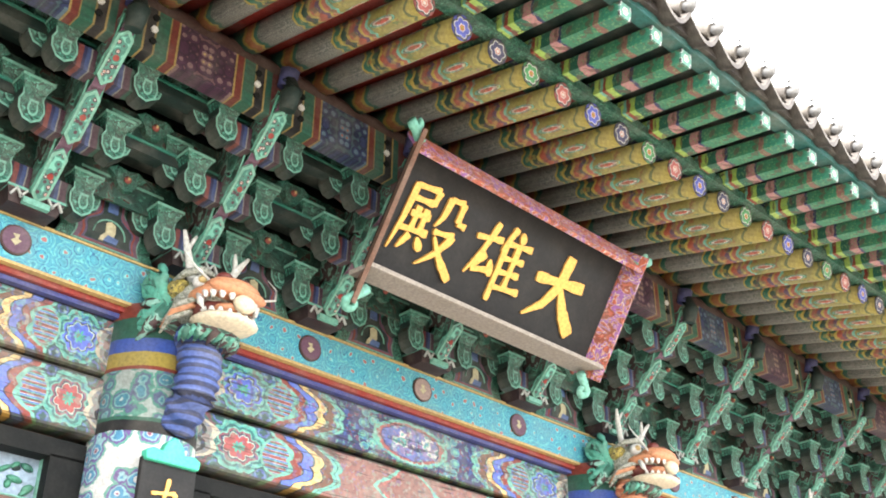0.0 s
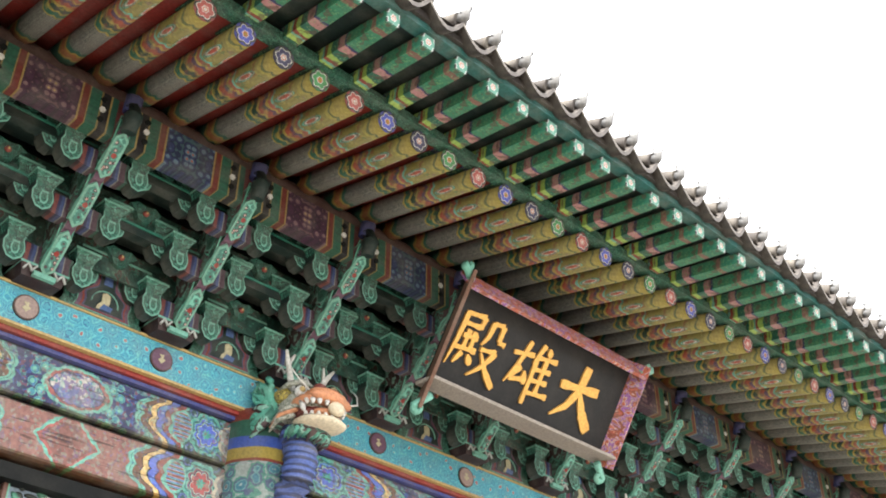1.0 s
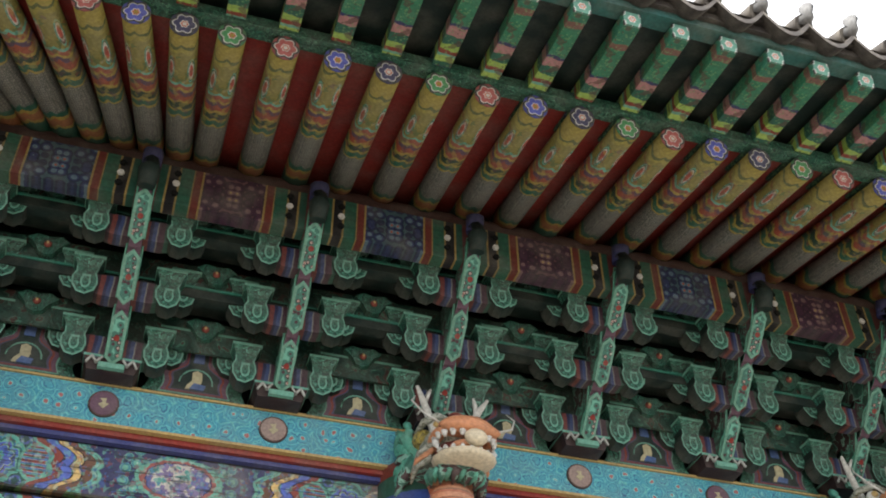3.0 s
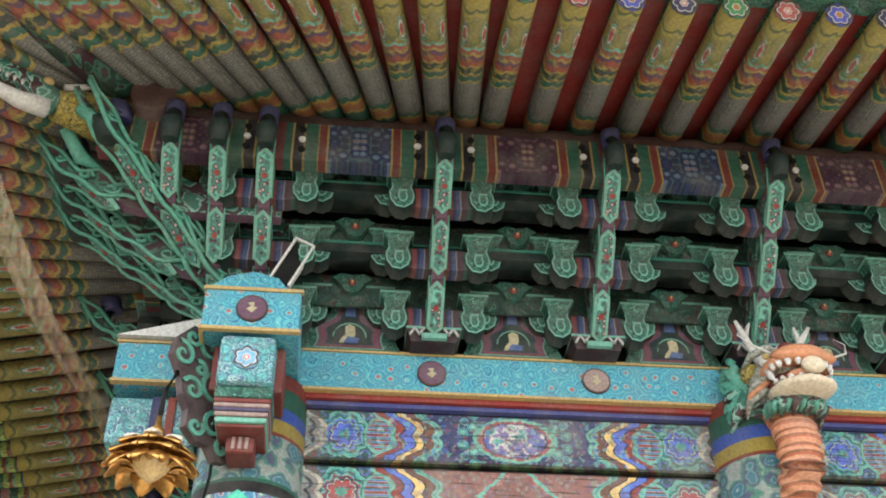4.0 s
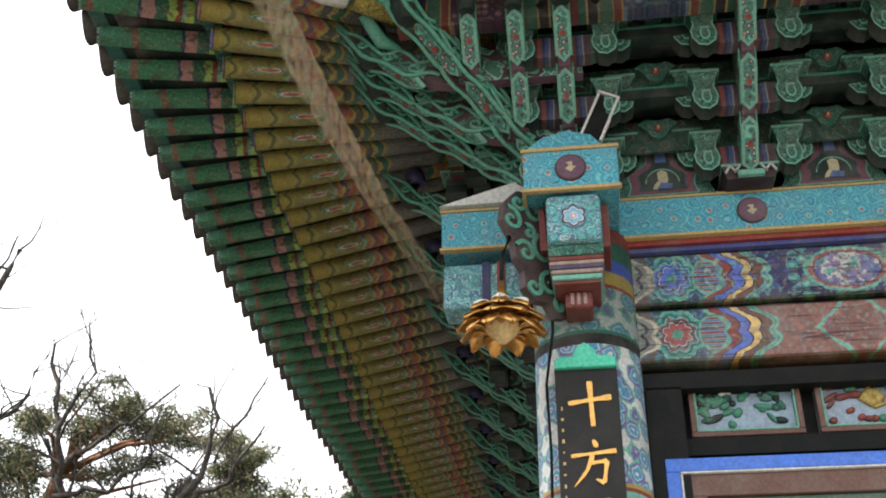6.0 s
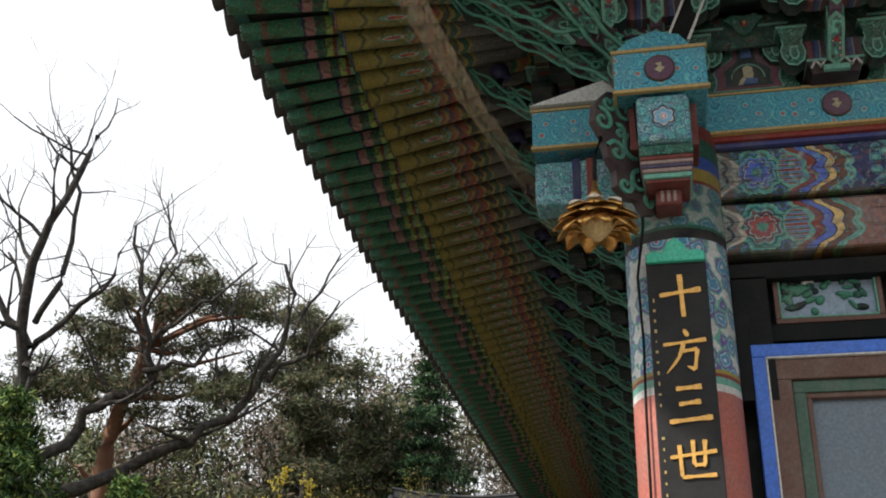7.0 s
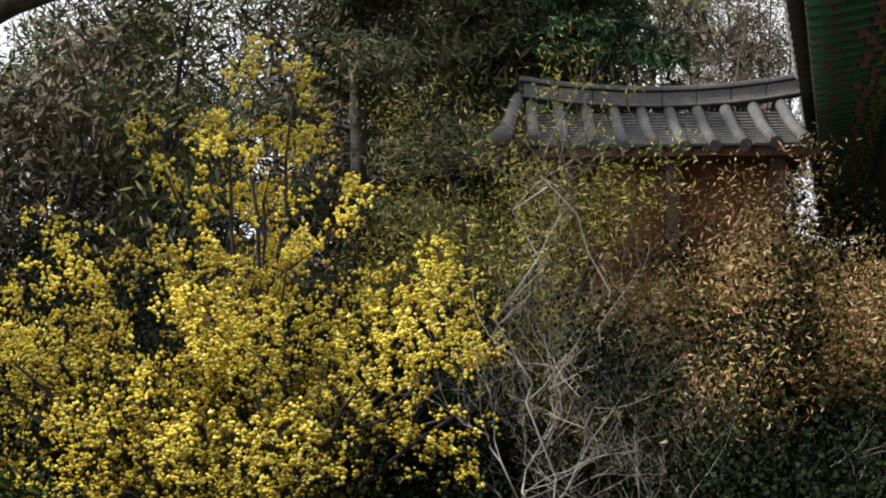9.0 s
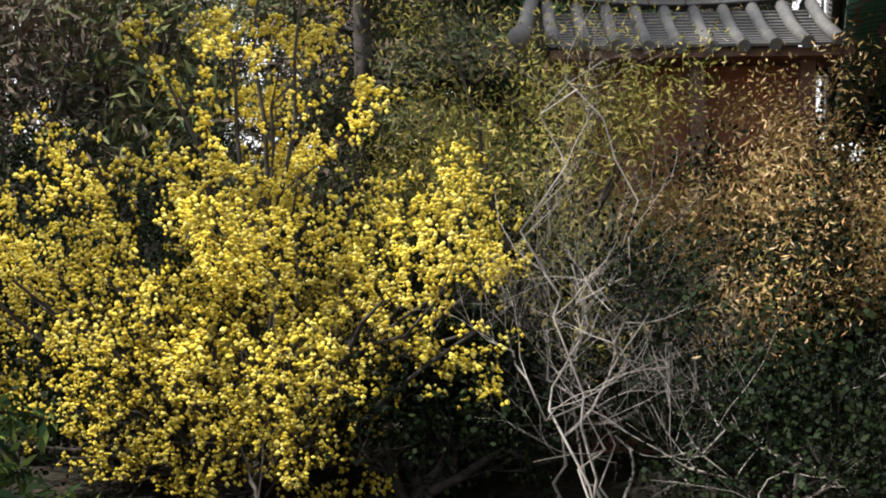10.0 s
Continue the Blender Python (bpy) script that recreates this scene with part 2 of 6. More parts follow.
def ground_mat():
    """Pale courtyard sand before the hall, dark leaf-littered soil in the garden."""
    b = NB("ground_soil")
    p = b.coord()
    x, y, z = b.sep(p)
    w = b.math("MULTIPLY", b.noise(p, 0.7, 4), 2.5)
    f = b.math("ADD", b.math("MULTIPLY", b.math("ADD", x, b.math("MULTIPLY", y, -0.9)), 0.12), b.math("SUBTRACT", w, 0.75))
    f = b.ramp(f, [(0.35, (1, 1, 1)), (0.62, (0, 0, 0))], False)
    sand = b.mix(b.noise(p, 9, 5), (0.13, 0.117, 0.1), (0.18, 0.164, 0.14))
    soil = b.ramp(b.voro(p, 16, "F1", 1), [(0, (0.025, 0.019, 0.012)), (0.3, (0.045, 0.032, 0.02)), (0.55, (0.015, 0.018, 0.01)), (0.8, (0.065, 0.047, 0.028))])
    soil = b.mix(1.0, soil, b.ramp(b.noise(p, 0.6, 6), [(0.35, (0.3, 0.3, 0.3)), (0.65, (1.1, 1.1, 1.1))], False), "MULTIPLY")
    return b.done(b.mix(f, sand, soil), 0.95, 0, b.noise(p, 20, 5), 0.03)


M["ground"] = ground_mat()


def ground_mesh():
    n = 110
    xs = [math.copysign(abs(u) ** 2.4, u) * 600 - 4 for u in np.linspace(-1, 1, n)]
    ys = [math.copysign(abs(u) ** 2.4, u) * 600 + 8 for u in np.linspace(-1, 1, n)]

    def h(x, y):
        rise = min(1, max(0, (y - 4) / 9)) * min(1, max(0, (-3 - x) / 1.5)) if y < 25.5 else 1.0
        far = max(0, math.hypot(x + 1, y + 5) - 36)
        hill = 9 * (1 - math.exp(-far / 40)) * min(1, max(0, (y - 0.9 * x - 10) / 20))
        return 2.1 * rise + hill + 0.05 * noise.noise(Vector((x * 0.4, y * 0.4, 0)))

    verts = [(x, y, h(x, y)) for y in ys for x in xs]
    faces = [(j * n + i, j * n + i + 1, (j + 1) * n + i + 1, (j + 1) * n + i) for j in range(n - 1) for i in range(n - 1)]
    me = bpy.data.meshes.new("ground")
    me.from_pydata(verts, [], faces)
    me.materials.append(M["ground"])
    return me


tagged(part("ground", ground_mesh(), None), "pale sandy courtyard ground rising to a wooded slope", "ground", kind="structure")
simple("platform", M["stone"], lambda bm: boxm(bm, (8, DEPTH / 2, PLAT / 2), (18.2, DEPTH + 2.4, PLAT)), "granite platform under the hall", "platform", "structure")


def wall_box(name, c, size, mat, label):
    return simple(name, mat, lambda bm: boxm(bm, c, size), label, "wall", "structure")


wall_box("wall_west", (0.2, DEPTH / 2, (PLAT + 6.9) / 2), (0.16, DEPTH - 0.5, 6.9 - PLAT), M["plaster"], "ochre plastered side wall of the hall")
wall_box("wall_east", (15.8, DEPTH / 2, (PLAT + 6.9) / 2), (0.16, DEPTH - 0.5, 6.9 - PLAT), M["plaster"], "ochre plastered side wall of the hall")
wall_box("wall_north", (8, DEPTH - 0.2, (PLAT + 6.9) / 2), (16, 0.16, 6.9 - PLAT), M["plaster"], "ochre plastered back wall of the hall")
wall_box("bracket_backing", (8, 0.17, 6.2), (16, 0.06, 1.3), M["dark"], "boards behind the bracket sets, recess shade in their dark green")
wall_box("bracket_backing_west", (0.17, DEPTH / 2, 6.2), (0.06, DEPTH, 1.3), M["dark"], "boards behind the bracket sets, recess shade in their dark green")


# ---- roof: rafters, flying rafters, boards, tiles ----
SP = 0.28
PUR_O, PUR_Z, RAF_O, RAF_Z = 0.62, 6.78, 2.05, 6.43
FLY_O, FLY_Z, TILE_O, TILE_Z = 2.72, 6.47, 2.82, 6.63


def raf_mat(name):
    """Rafter paint: rings at its root, grey lattice, then scalloped gold, green and red bands to the tip."""
    b = NB(name)
    p = b.coord()
    x, y, z = b.sep(p)
    sc = b.math("MULTIPLY", b.math("ABSOLUTE", b.math("SINE", b.math("MULTIPLY", b.math("ARCTAN2", y, x), 2.0))), 0.035)
    f = b.math("ADD", b.math("ADD", z, sc), b.math("MULTIPLY", b.noise(p, 16, 3), 0.05))
    f = b.math("ADD", f, b.math("MULTIPLY", b.math("SUBTRACT", b.n("ObjectInfo").outputs["Random"], 0.6), 0.14))
    f = b.math("DIVIDE", f, 1.5)
    gl = (0.24, 0.235, 0.205)
    col = b.ramp(f, [(0, BROWN), (0.1, GREEN), (0.19, YELLOW), (0.205, ORANGE), (0.25, YELLOW), (0.262, GREEN), (0.29, gl), (0.52, YELLOW), (0.533, GREEN), (0.565, YELLOW), (0.58, (0.02, 0.05, 0.035)), (0.615, YELLOW), (0.63, (0.3, 0.07, 0.04)), (0.665, (0.09, 0.05, 0.1)),
                     (0.69, YELLOW), (0.705, (0.3, 0.09, 0.06)), (0.73, MINT), (0.745, (0.05, 0.11, 0.05)), (0.92, (0.26, 0.23, 0.05)), (0.945, (0.08, 0.1, 0.035)), (0.96, (0.28, 0.23, 0.05))])
    lat = b.voro(b.scale(p, (1, 1, 0.7)), 75, "DISTANCE_TO_EDGE", rnd=0.5)
    inlat = b.ramp(f, [(0, (0, 0, 0)), (0.29, (1, 1, 1)), (0.52, (0, 0, 0))])
    col = b.mix(b.math("MULTIPLY", inlat, b.ramp(lat, [(0.0, (0.75, 0.75, 0.75)), (0.16, (0, 0, 0))])), col, (0.07, 0.078, 0.072))
    turn = b.math("ABSOLUTE", b.math("COSINE", b.math("MULTIPLY", b.math("ARCTAN2", y, x), 2.0)))
    bud = b.math("SQRT", b.math("ADD", b.math("POWER", b.math("DIVIDE", b.math("SUBTRACT", f, 0.825), 0.075), 2.0), b.math("POWER", b.math("DIVIDE", turn, 0.62), 2.0)))
    bud = b.ramp(bud, [(0, (0.42, 0.07, 0.05)), (0.48, (0.5, 0.5, 0.46)), (0.68, (0.02, 0.07, 0.05)), (0.78, MINT), (0.92, (0.05, 0.12, 0.06)), (0.97, (0.2, 0.18, 0.05))])
    col = b.mix(b.ramp(f, [(0, (0, 0, 0)), (0.745, (1, 1, 1)), (0.92, (0, 0, 0))]), col, bud)
    side = b.math("MULTIPLY", b.ramp(f, [(0, (0, 0, 0)), (0.55, (0.5, 0.5, 0.5)), (0.9, (0, 0, 0))]), b.ramp(b.noise(p, 22, 2), [(0.5, (0, 0, 0)), (0.53, (1, 1, 1))]))
    fleck = b.ramp(b.voro(b.scale(p, (1, 1, 0.6)), 30, "F1", 1), [(0, (0.2, 0.04, 0.03)), (0.3, (0.035, 0.1, 0.05)), (0.5, (0.34, 0.28, 0.07)), (0.68, (0.1, 0.04, 0.08)), (0.85, (0.3, 0.29, 0.22))])
    col = b.mix(side, col, fleck)
    return b.done(b.worn(col, 0.35), 0.6)


def flower_mat(name, petal, heart, radius=0.078):
    """A six-petalled flower painted on a round end."""
    b = NB(name)
    x, y, z = b.sep(b.coord())
    r = b.math("DIVIDE", b.math("SQRT", b.math("ADD", b.math("MULTIPLY", x, x), b.math("MULTIPLY", y, y))), radius)
    a = b.math("ABSOLUTE", b.math("SINE", b.math("MULTIPLY", b.math("ARCTAN2", y, x), 3.0)))
    f = b.math("ADD", r, b.math("MULTIPLY", b.math("SUBTRACT", 1.0, a), b.math("MULTIPLY", r, 0.32)))
    col = b.ramp(f, [(0, heart), (0.16, (0.5, 0.1, 0.05)), (0.24, WHITE), (0.32, petal), (0.72, WHITE), (0.8, (0.05, 0.05, 0.05)), (0.97, tuple(c * 0.6 for c in petal))])
    return b.done(b.worn(col, 0.2), 0.6)


def fly_mat(name):
    """Flying rafter paint: green with a speckled field, pink and gold bands and a dark cloud at the root."""
    b = NB(name)
    p = b.coord()
    z = b.sep(p)[2]
    f = b.math("ADD", z, b.math("MULTIPLY", b.noise(p, 14, 2), 0.05))
    f = b.math("ADD", f, b.math("MULTIPLY", b.math("SUBTRACT", b.n("ObjectInfo").outputs["Random"], 0.5), 0.16))
    col = b.ramp(f, [(0, (0.02, 0.07, 0.05)), (0.2, NAVY), (0.26, GREEN), (0.3, (0.35, 0.5, 0.12)), (0.34, MINT), (0.36, RED), (0.39, (0.3, 0.45, 0.1)), (0.43, GREEN), (0.5, (0.4, 0.2, 0.2)), (0.56, NAVY), (0.58, (0.035, 0.2, 0.11)), (0.8, (0.2, 0.1, 0.08)), (0.84, (0.035, 0.19, 0.12))])
    sp = b.ramp(b.voro(p, 48), [(0, (1, 1, 1)), (0.32, (0, 0, 0))])
    col = b.mix(b.math("MULTIPLY", sp, 0.55), col, (0.2, 0.36, 0.16))
    col = b.mix(b.math("MULTIPLY", b.ramp(b.noise(p, 16, 2), [(0.55, (0, 0, 0)), (0.58, (1, 1, 1))]), 0.7), col, (0.1, 0.06, 0.045))
    return b.done(b.worn(col, 0.25), 0.55)


# dark brown: shadow along the purlins is in this colour; also medallion rims
M["brownp"] = plain("brown_rim_purlin_shadow", (0.06, 0.03, 0.025))
M["rafter"] = raf_mat("rafter_paint")
M["fly"] = fly_mat("flying_rafter_paint")
M["flowers"] = [flower_mat("flower_blue", (0.1, 0.12, 0.5), YELLOW), flower_mat("flower_navy", (0.06, 0.06, 0.13), WHITE),
                flower_mat("flower_green", (0.08, 0.28, 0.12), YELLOW), flower_mat("flower_red", (0.42, 0.12, 0.12), WHITE)]
M["flyend"] = flower_mat("flower_mint", (0.1, 0.27, 0.21), (0.4, 0.42, 0.4))
M["strip"] = carved("green_fascia", GREEN, (0.12, 0.3, 0.2), (0.01, 0.05, 0.04), 20)
M["fascia"] = plain("teal_fascia", (0.026, 0.12, 0.11), wear=0.5)
M["tile"] = plain("clay_tile", (0.048, 0.042, 0.04), 0.75, wear=0.5, s=9)
M["mortar"] = plain("mortar_cap", (0.17, 0.175, 0.185), 0.9)

roof = thing("hall_roof", "curved tiled hall roof with painted double eaves", "roof", kind="structure")


def side_point(side, s, o, z):
    """A point of the eaves: s along the side, o outward from the column line."""
    if side == 0:
        return Vector((s, -o, z))
    return Vector((-o * (1.085 + 0.025 * max(0.0, min(1.0, s / 5.0))), s, z))


def lift(s):
    """How far the eaves rise towards the corner."""
    return 0.32 * max(0.0, min(1.0, (1.3 - s) / 3.5)) ** 2


def along(p0, p1):
    return Matrix.Translation(p0) @ (p1 - p0).to_track_quat("Z", "X").to_matrix().to_4x4()


def rafter_mesh(length):
    bm = bmesh.new()
    tube(bm, [(0, 0, 0), (0, 0, length * 0.6), (0, 0, length)], [0.085, 0.08, 0.074], 10)
    return mesh_of(bm, "rafter", M["rafter"])


def disc_mesh(k):
    bm = bmesh.new()
    tube(bm, [(0, 0, 0), (0, 0, 0.006)], 0.076, 12)
    return mesh_of(bm, "rafter_end", M["flowers"][k])


def fly_mesh():
    bm = bmesh.new()
    boxm(bm, (0, 0, 0.46), (0.1, 0.11, 0.92), taper=0.85)
    return mesh_of(bm, "flying_rafter", M["fly"])


def fly_end_mesh():
    bm = bmesh.new()
    boxm(bm, (0, 0, 0.923), (0.088, 0.096, 0.012))
    return mesh_of(bm, "flying_rafter_end", M["flyend"])


def eave_rows(side, last):
    rows = []
    for i in range(1, 15):                       # the fan at the corner
        rows.append((1.3 - 0.15 * i, 1.3 - 0.245 * i, 1.3 - 0.29 * i))
    n = int((last - 1.3) / SP)
    return rows[::-1] + [(1.3 + SP * i,) * 3 for i in range(n + 1)]


raf_data, disc_data, fly_data, flyend_data = rafter_mesh(1.5), [disc_mesh(k) for k in range(4)], fly_mesh(), fly_end_mesh()


def eaves(side, last):
    for i, (s0, s1, s2) in enumerate(eave_rows(side, last)):
        up = lift(s1)
        a, b = side_point(side, s0, PUR_O, PUR_Z), side_point(side, s1, RAF_O, RAF_Z + up)
        m = along(a, b) @ Matrix.Diagonal((1, 1, (b - a).length / 1.5, 1))
        r = part("rafter", raf_data, None, roof, "", m)
        part("rafter_end", disc_data[(i + 2 * side) % 4], None, r, "", pose(0, 0, 1.5))
        c, d = side_point(side, s1 * 0.9 + s0 * 0.1, 1.8, 6.62 + up), side_point(side, s2, FLY_O, FLY_Z + lift(s2))
        f = part("flying_rafter", fly_data, None, roof, "", along(c, d) @ Matrix.Diagonal((1, 1, (d - c).length / 0.92, 1)))
        part("flying_rafter_end", flyend_data, None, f)


FRONT_LAST, SIDE_LAST = 18.6, 34.6
eaves(0, FRONT_LAST)
eaves(1, SIDE_LAST)


def strip(bm, side, last, o0, z0, o1, z1, thick, start=-2.9, mi=0):
    """A board that runs along the eaves, from inner edge (o0, z0) to outer edge (o1, z1)."""
    ss = [start + k * 0.35 for k in range(int((1.4 - start) / 0.35) + 1)] + [1.5, (1.5 + last) / 2, last]
    prev = None
    for s in ss:
        sl0, sl1 = max(s, -o0), max(s, -o1)
        ring = [bm.verts.new(side_point(side, sl0, o0, z0 + lift(s))), bm.verts.new(side_point(side, sl1, o1, z1 + lift(s))),
                bm.verts.new(side_point(side, sl1, o1, z1 + thick + lift(s))), bm.verts.new(side_point(side, sl0, o0, z0 + thick + lift(s)))]
        if prev:
            for k in range(4):
                bm.faces.new((prev[k], prev[(k + 1) % 4], ring[(k + 1) % 4], ring[k])).material_index = mi
        prev = ring


for side, last in ((0, FRONT_LAST), (1, SIDE_LAST)):
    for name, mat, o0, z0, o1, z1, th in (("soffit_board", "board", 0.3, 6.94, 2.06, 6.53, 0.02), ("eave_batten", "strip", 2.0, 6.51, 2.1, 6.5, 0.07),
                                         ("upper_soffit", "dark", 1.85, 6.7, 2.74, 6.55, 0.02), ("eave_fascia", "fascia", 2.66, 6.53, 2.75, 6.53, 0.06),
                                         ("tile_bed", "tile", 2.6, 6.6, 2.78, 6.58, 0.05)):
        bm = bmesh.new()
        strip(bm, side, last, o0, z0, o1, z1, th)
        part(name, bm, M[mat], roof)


def slope_z(o):
    """Height of the roof skin, o outward from the column line."""
    return TILE_Z + 0.02 + (TILE_O - o) * 0.42 + 0.03 * (TILE_O - o) ** 2


def tiles(side, last):
    """Rows of round tiles up the slope, each with a pale mortar end, and the sagging pan tiles between."""
    out = side_point(side, 0, 1, 0).normalized()
    cross = Vector((1, 0, 0)) if side == 0 else Vector((0, 1, 0))
    cap, pan = bmesh.new(), bmesh.new()
    tube(cap, [(0, 0, 0), out * 0.03 + Vector((0, 0, 0.03)), out * 0.05 + Vector((0, 0, 0.085)), out * 0.02 + Vector((0, 0, 0.125))], [0.034, 0.042, 0.044, 0.02], 8)
    prev = None
    for k in range(9):                           # pan tile, a sagging curve from row to row
        q = k / 8
        c = cross * (SP * q) + Vector((0, 0, 0.03 - 0.13 * math.sin(math.pi * q)))
        ring = [pan.verts.new(c + out * 0.03 + Vector((0, 0, 0.0))), pan.verts.new(c + out * 0.03 - Vector((0, 0, 0.035))), pan.verts.new(c - out * 0.5 + Vector((0, 0, 0.18))), pan.verts.new(c - out * 0.5 + Vector((0, 0, 0.22)))]
        if prev:
            for a in range(4):
                pan.faces.new((prev[a], prev[(a + 1) % 4], ring[(a + 1) % 4], ring[a]))
        prev = ring
    cap, pan = mesh_of(cap, "tile_cap", M["mortar"]), mesh_of(pan, "pan_tile", M["tile"])
    for i in range(int((last + 3.0) / SP) + 1):
        s = -3.0 + SP * i
        u = lift(s)
        top = min(7.0, max(0.3, s + 3.0))
        bm = bmesh.new()
        tube(bm, [side_point(side, s, o, slope_z(o) + u + 0.06) for o in (TILE_O, TILE_O - 0.5, TILE_O - min(2, top), TILE_O - top)], 0.06, 7)
        part("tile_row", bm, M["tile"], roof)
        e = side_point(side, s, TILE_O, slope_z(TILE_O) + u + 0.04)
        part("tile_cap", cap, None, roof, "", Matrix.Translation(e))
        part("pan_tile", pan, None, roof, "", Matrix.Translation(side_point(side, s, TILE_O, slope_z(TILE_O) + u)))


tiles(0, FRONT_LAST)
tiles(1, SIDE_LAST)


def roof_skin(bm):
    """The roof's body: four slopes up to a ridge."""
    x0, x1, y0, y1 = -TILE_O, 18.8, -TILE_O, SIDE_LAST + 0.3
    levels = [(0, TILE_Z), (1, slope_z(TILE_O - 1)), (3, slope_z(TILE_O - 3)), (7, slope_z(TILE_O - 7)), (9, slope_z(TILE_O - 7) + 2.2)]
    prev = None
    for d, z in levels:
        ring = [bm.verts.new((x, y, z)) for x, y in ((x0 + d, y0 + d), (x1 - d, y0 + d), (x1 - d, y1 - d), (x0 + d, y1 - d))]
        if prev:
            for k in range(4):
                bm.faces.new((prev[k], prev[(k + 1) % 4], ring[(k + 1) % 4], ring[k]))
        prev = ring
    bm.faces.new(prev)


bm = bmesh.new()
roof_skin(bm)
part("roof_body", bm, M["tile"], roof, "dark grey clay tile roof slopes")
bm = bmesh.new()
tube(bm, [(-0.9, -0.9, 6.75), (-2.55, -2.55, 7.02)], 0.15, 6)
part("hip_rafter", bm, M["cloud"], roof, "heavy corner hip rafter painted green")
bm = bmesh.new()
tube(bm, [(-1.0, -0.72, 6.62), (18, -0.72, 6.62)], 0.13, 14)
part("eave_purlin", bm, M["brownp"], roof)
bm = bmesh.new()
tube(bm, [(-0.72, -1.0, 6.62), (-0.72, 33, 6.62)], 0.13, 14)
part("eave_purlin", bm, M["brownp"], roof)

bm = bmesh.new()
tube(bm, [(-1.09, -0.72, 6.62), (-0.99, -0.72, 6.62)], 0.15, 18, 1)
tube(bm, [(-1.1, -0.72, 6.62), (-1.08, -0.72, 6.62)], 0.115, 18, 0)
part("purlin_end", bm, [M["navy"], M["strip"]], roof, "round purlin end with a green rim")


def back_eave():
    """The eave across the back of the hall, closing the far corner."""
    e = SIDE_LAST + 0.3
    for name, mat, c, size in (("back_soffit", "board", (8, e - 1.6, 6.62), (21.0, 3.0, 0.04)), ("back_fascia", "fascia", (8, e - 0.06, 6.56), (21.9, 0.1, 0.12)), ("back_batten", "strip", (8, e - 0.75, 6.52), (21.4, 0.1, 0.1))):
        bm = bmesh.new()
        boxm(bm, c, size)
        part(name, bm, M[mat], roof)
    bm = bmesh.new()
    tube(bm, [(-0.9, DEPTH + 0.7, 6.7), (-2.95, e - 0.05, 6.5)], [0.15, 0.12], 6)
    part("hip_rafter", bm, M["cloud"], roof)
    bm = bmesh.new()
    tube(bm, [(-3.1, e, 6.6), (-2.2, e - 0.9, 6.95), (-0.5, e - 2.6, 7.7)], [0.13, 0.15, 0.17], 8)
    part("hip_ridge", bm, M["tile"], roof)
    for k in range(21):
        bm = bmesh.new()
        boxm(bm, (-2.6 + 0.28 * k, e - 0.5, 6.5), (0.09, 0.9, 0.1))
        part("flying_rafter", bm, M["fly"], roof)


back_eave()


# ---- beams ----
def beam_front():
    o = thing("beam_front", "painted tie beams along the hall front", "beam", kind="structure")
    bm = bmesh.new()
    boxm(bm, (8, 0.16, ZB), (17.7, 0.32, 0.25))
    part("tie_plate", bm, M["plate"], o, "turquoise plate with gold edges and round medallions")
    for z in (ZB + 0.135, ZB - 0.135):
        bm = bmesh.new()
        boxm(bm, (8, 0.01, z), (17.72, 0.045, 0.017))
        part("gold_edge", bm, M["gold"], o)
    bm = bmesh.new()
    boxm(bm, (8, 0.18, ZB - 0.16), (16, 0.3, 0.032))
    part("red_underside", bm, M["board"], o)
    bm = bmesh.new()
    boxm(bm, (8, 0.2, ZB - 0.192), (15.9, 0.28, 0.028))
    part("blue_underside", bm, M["undersky"], o)
    for a, b in zip(COLS, COLS[1:]):
        for z, hgt in ((5.03, 0.35), (4.665, 0.35)):
            bm = bmesh.new()
            boxm(bm, ((a + b) / 2, 0.2, z), (b - a - 0.5, 0.2, hgt))
            bev(part("painted_beam", bm, M["beam" if z > 4.9 else "beam_low"], o), 0.03)
        bm = bmesh.new()
        boxm(bm, ((a + b) / 2, 0.24, 4.56 - 0.15), (b - a - 0.4, 0.14, 0.1))
        part("lintel", bm, M["black"], o)
    return o


def plate_mat():
    """Turquoise with small red-hearted flowers and dark scroll lines."""
    b = NB("turquoise_plate")
    p = b.coord()
    w = b.noise(p, 9, 2, 1)
    q = b.mix(0.05, p, w)
    e = b.voro(b.scale(q, (1, 1, 1)), 11, rnd=0.6)
    f = b.math("ADD", e, b.math("MULTIPLY", b.noise(p, 45, 2), 0.22))
    col = b.ramp(f, [(0, (0.36, 0.13, 0.14)), (0.26, (0.2, 0.55, 0.55)), (0.31, SKYB), (0.46, (0.03, 0.13, 0.28)), (0.5, (0.1, 0.42, 0.48)), (0.6, (0.04, 0.2, 0.36)), (0.64, SKYB), (0.76, (0.15, 0.5, 0.5)), (0.82, (0.05, 0.28, 0.4))])
    return b.done(b.worn(col, 0.3), 0.55)


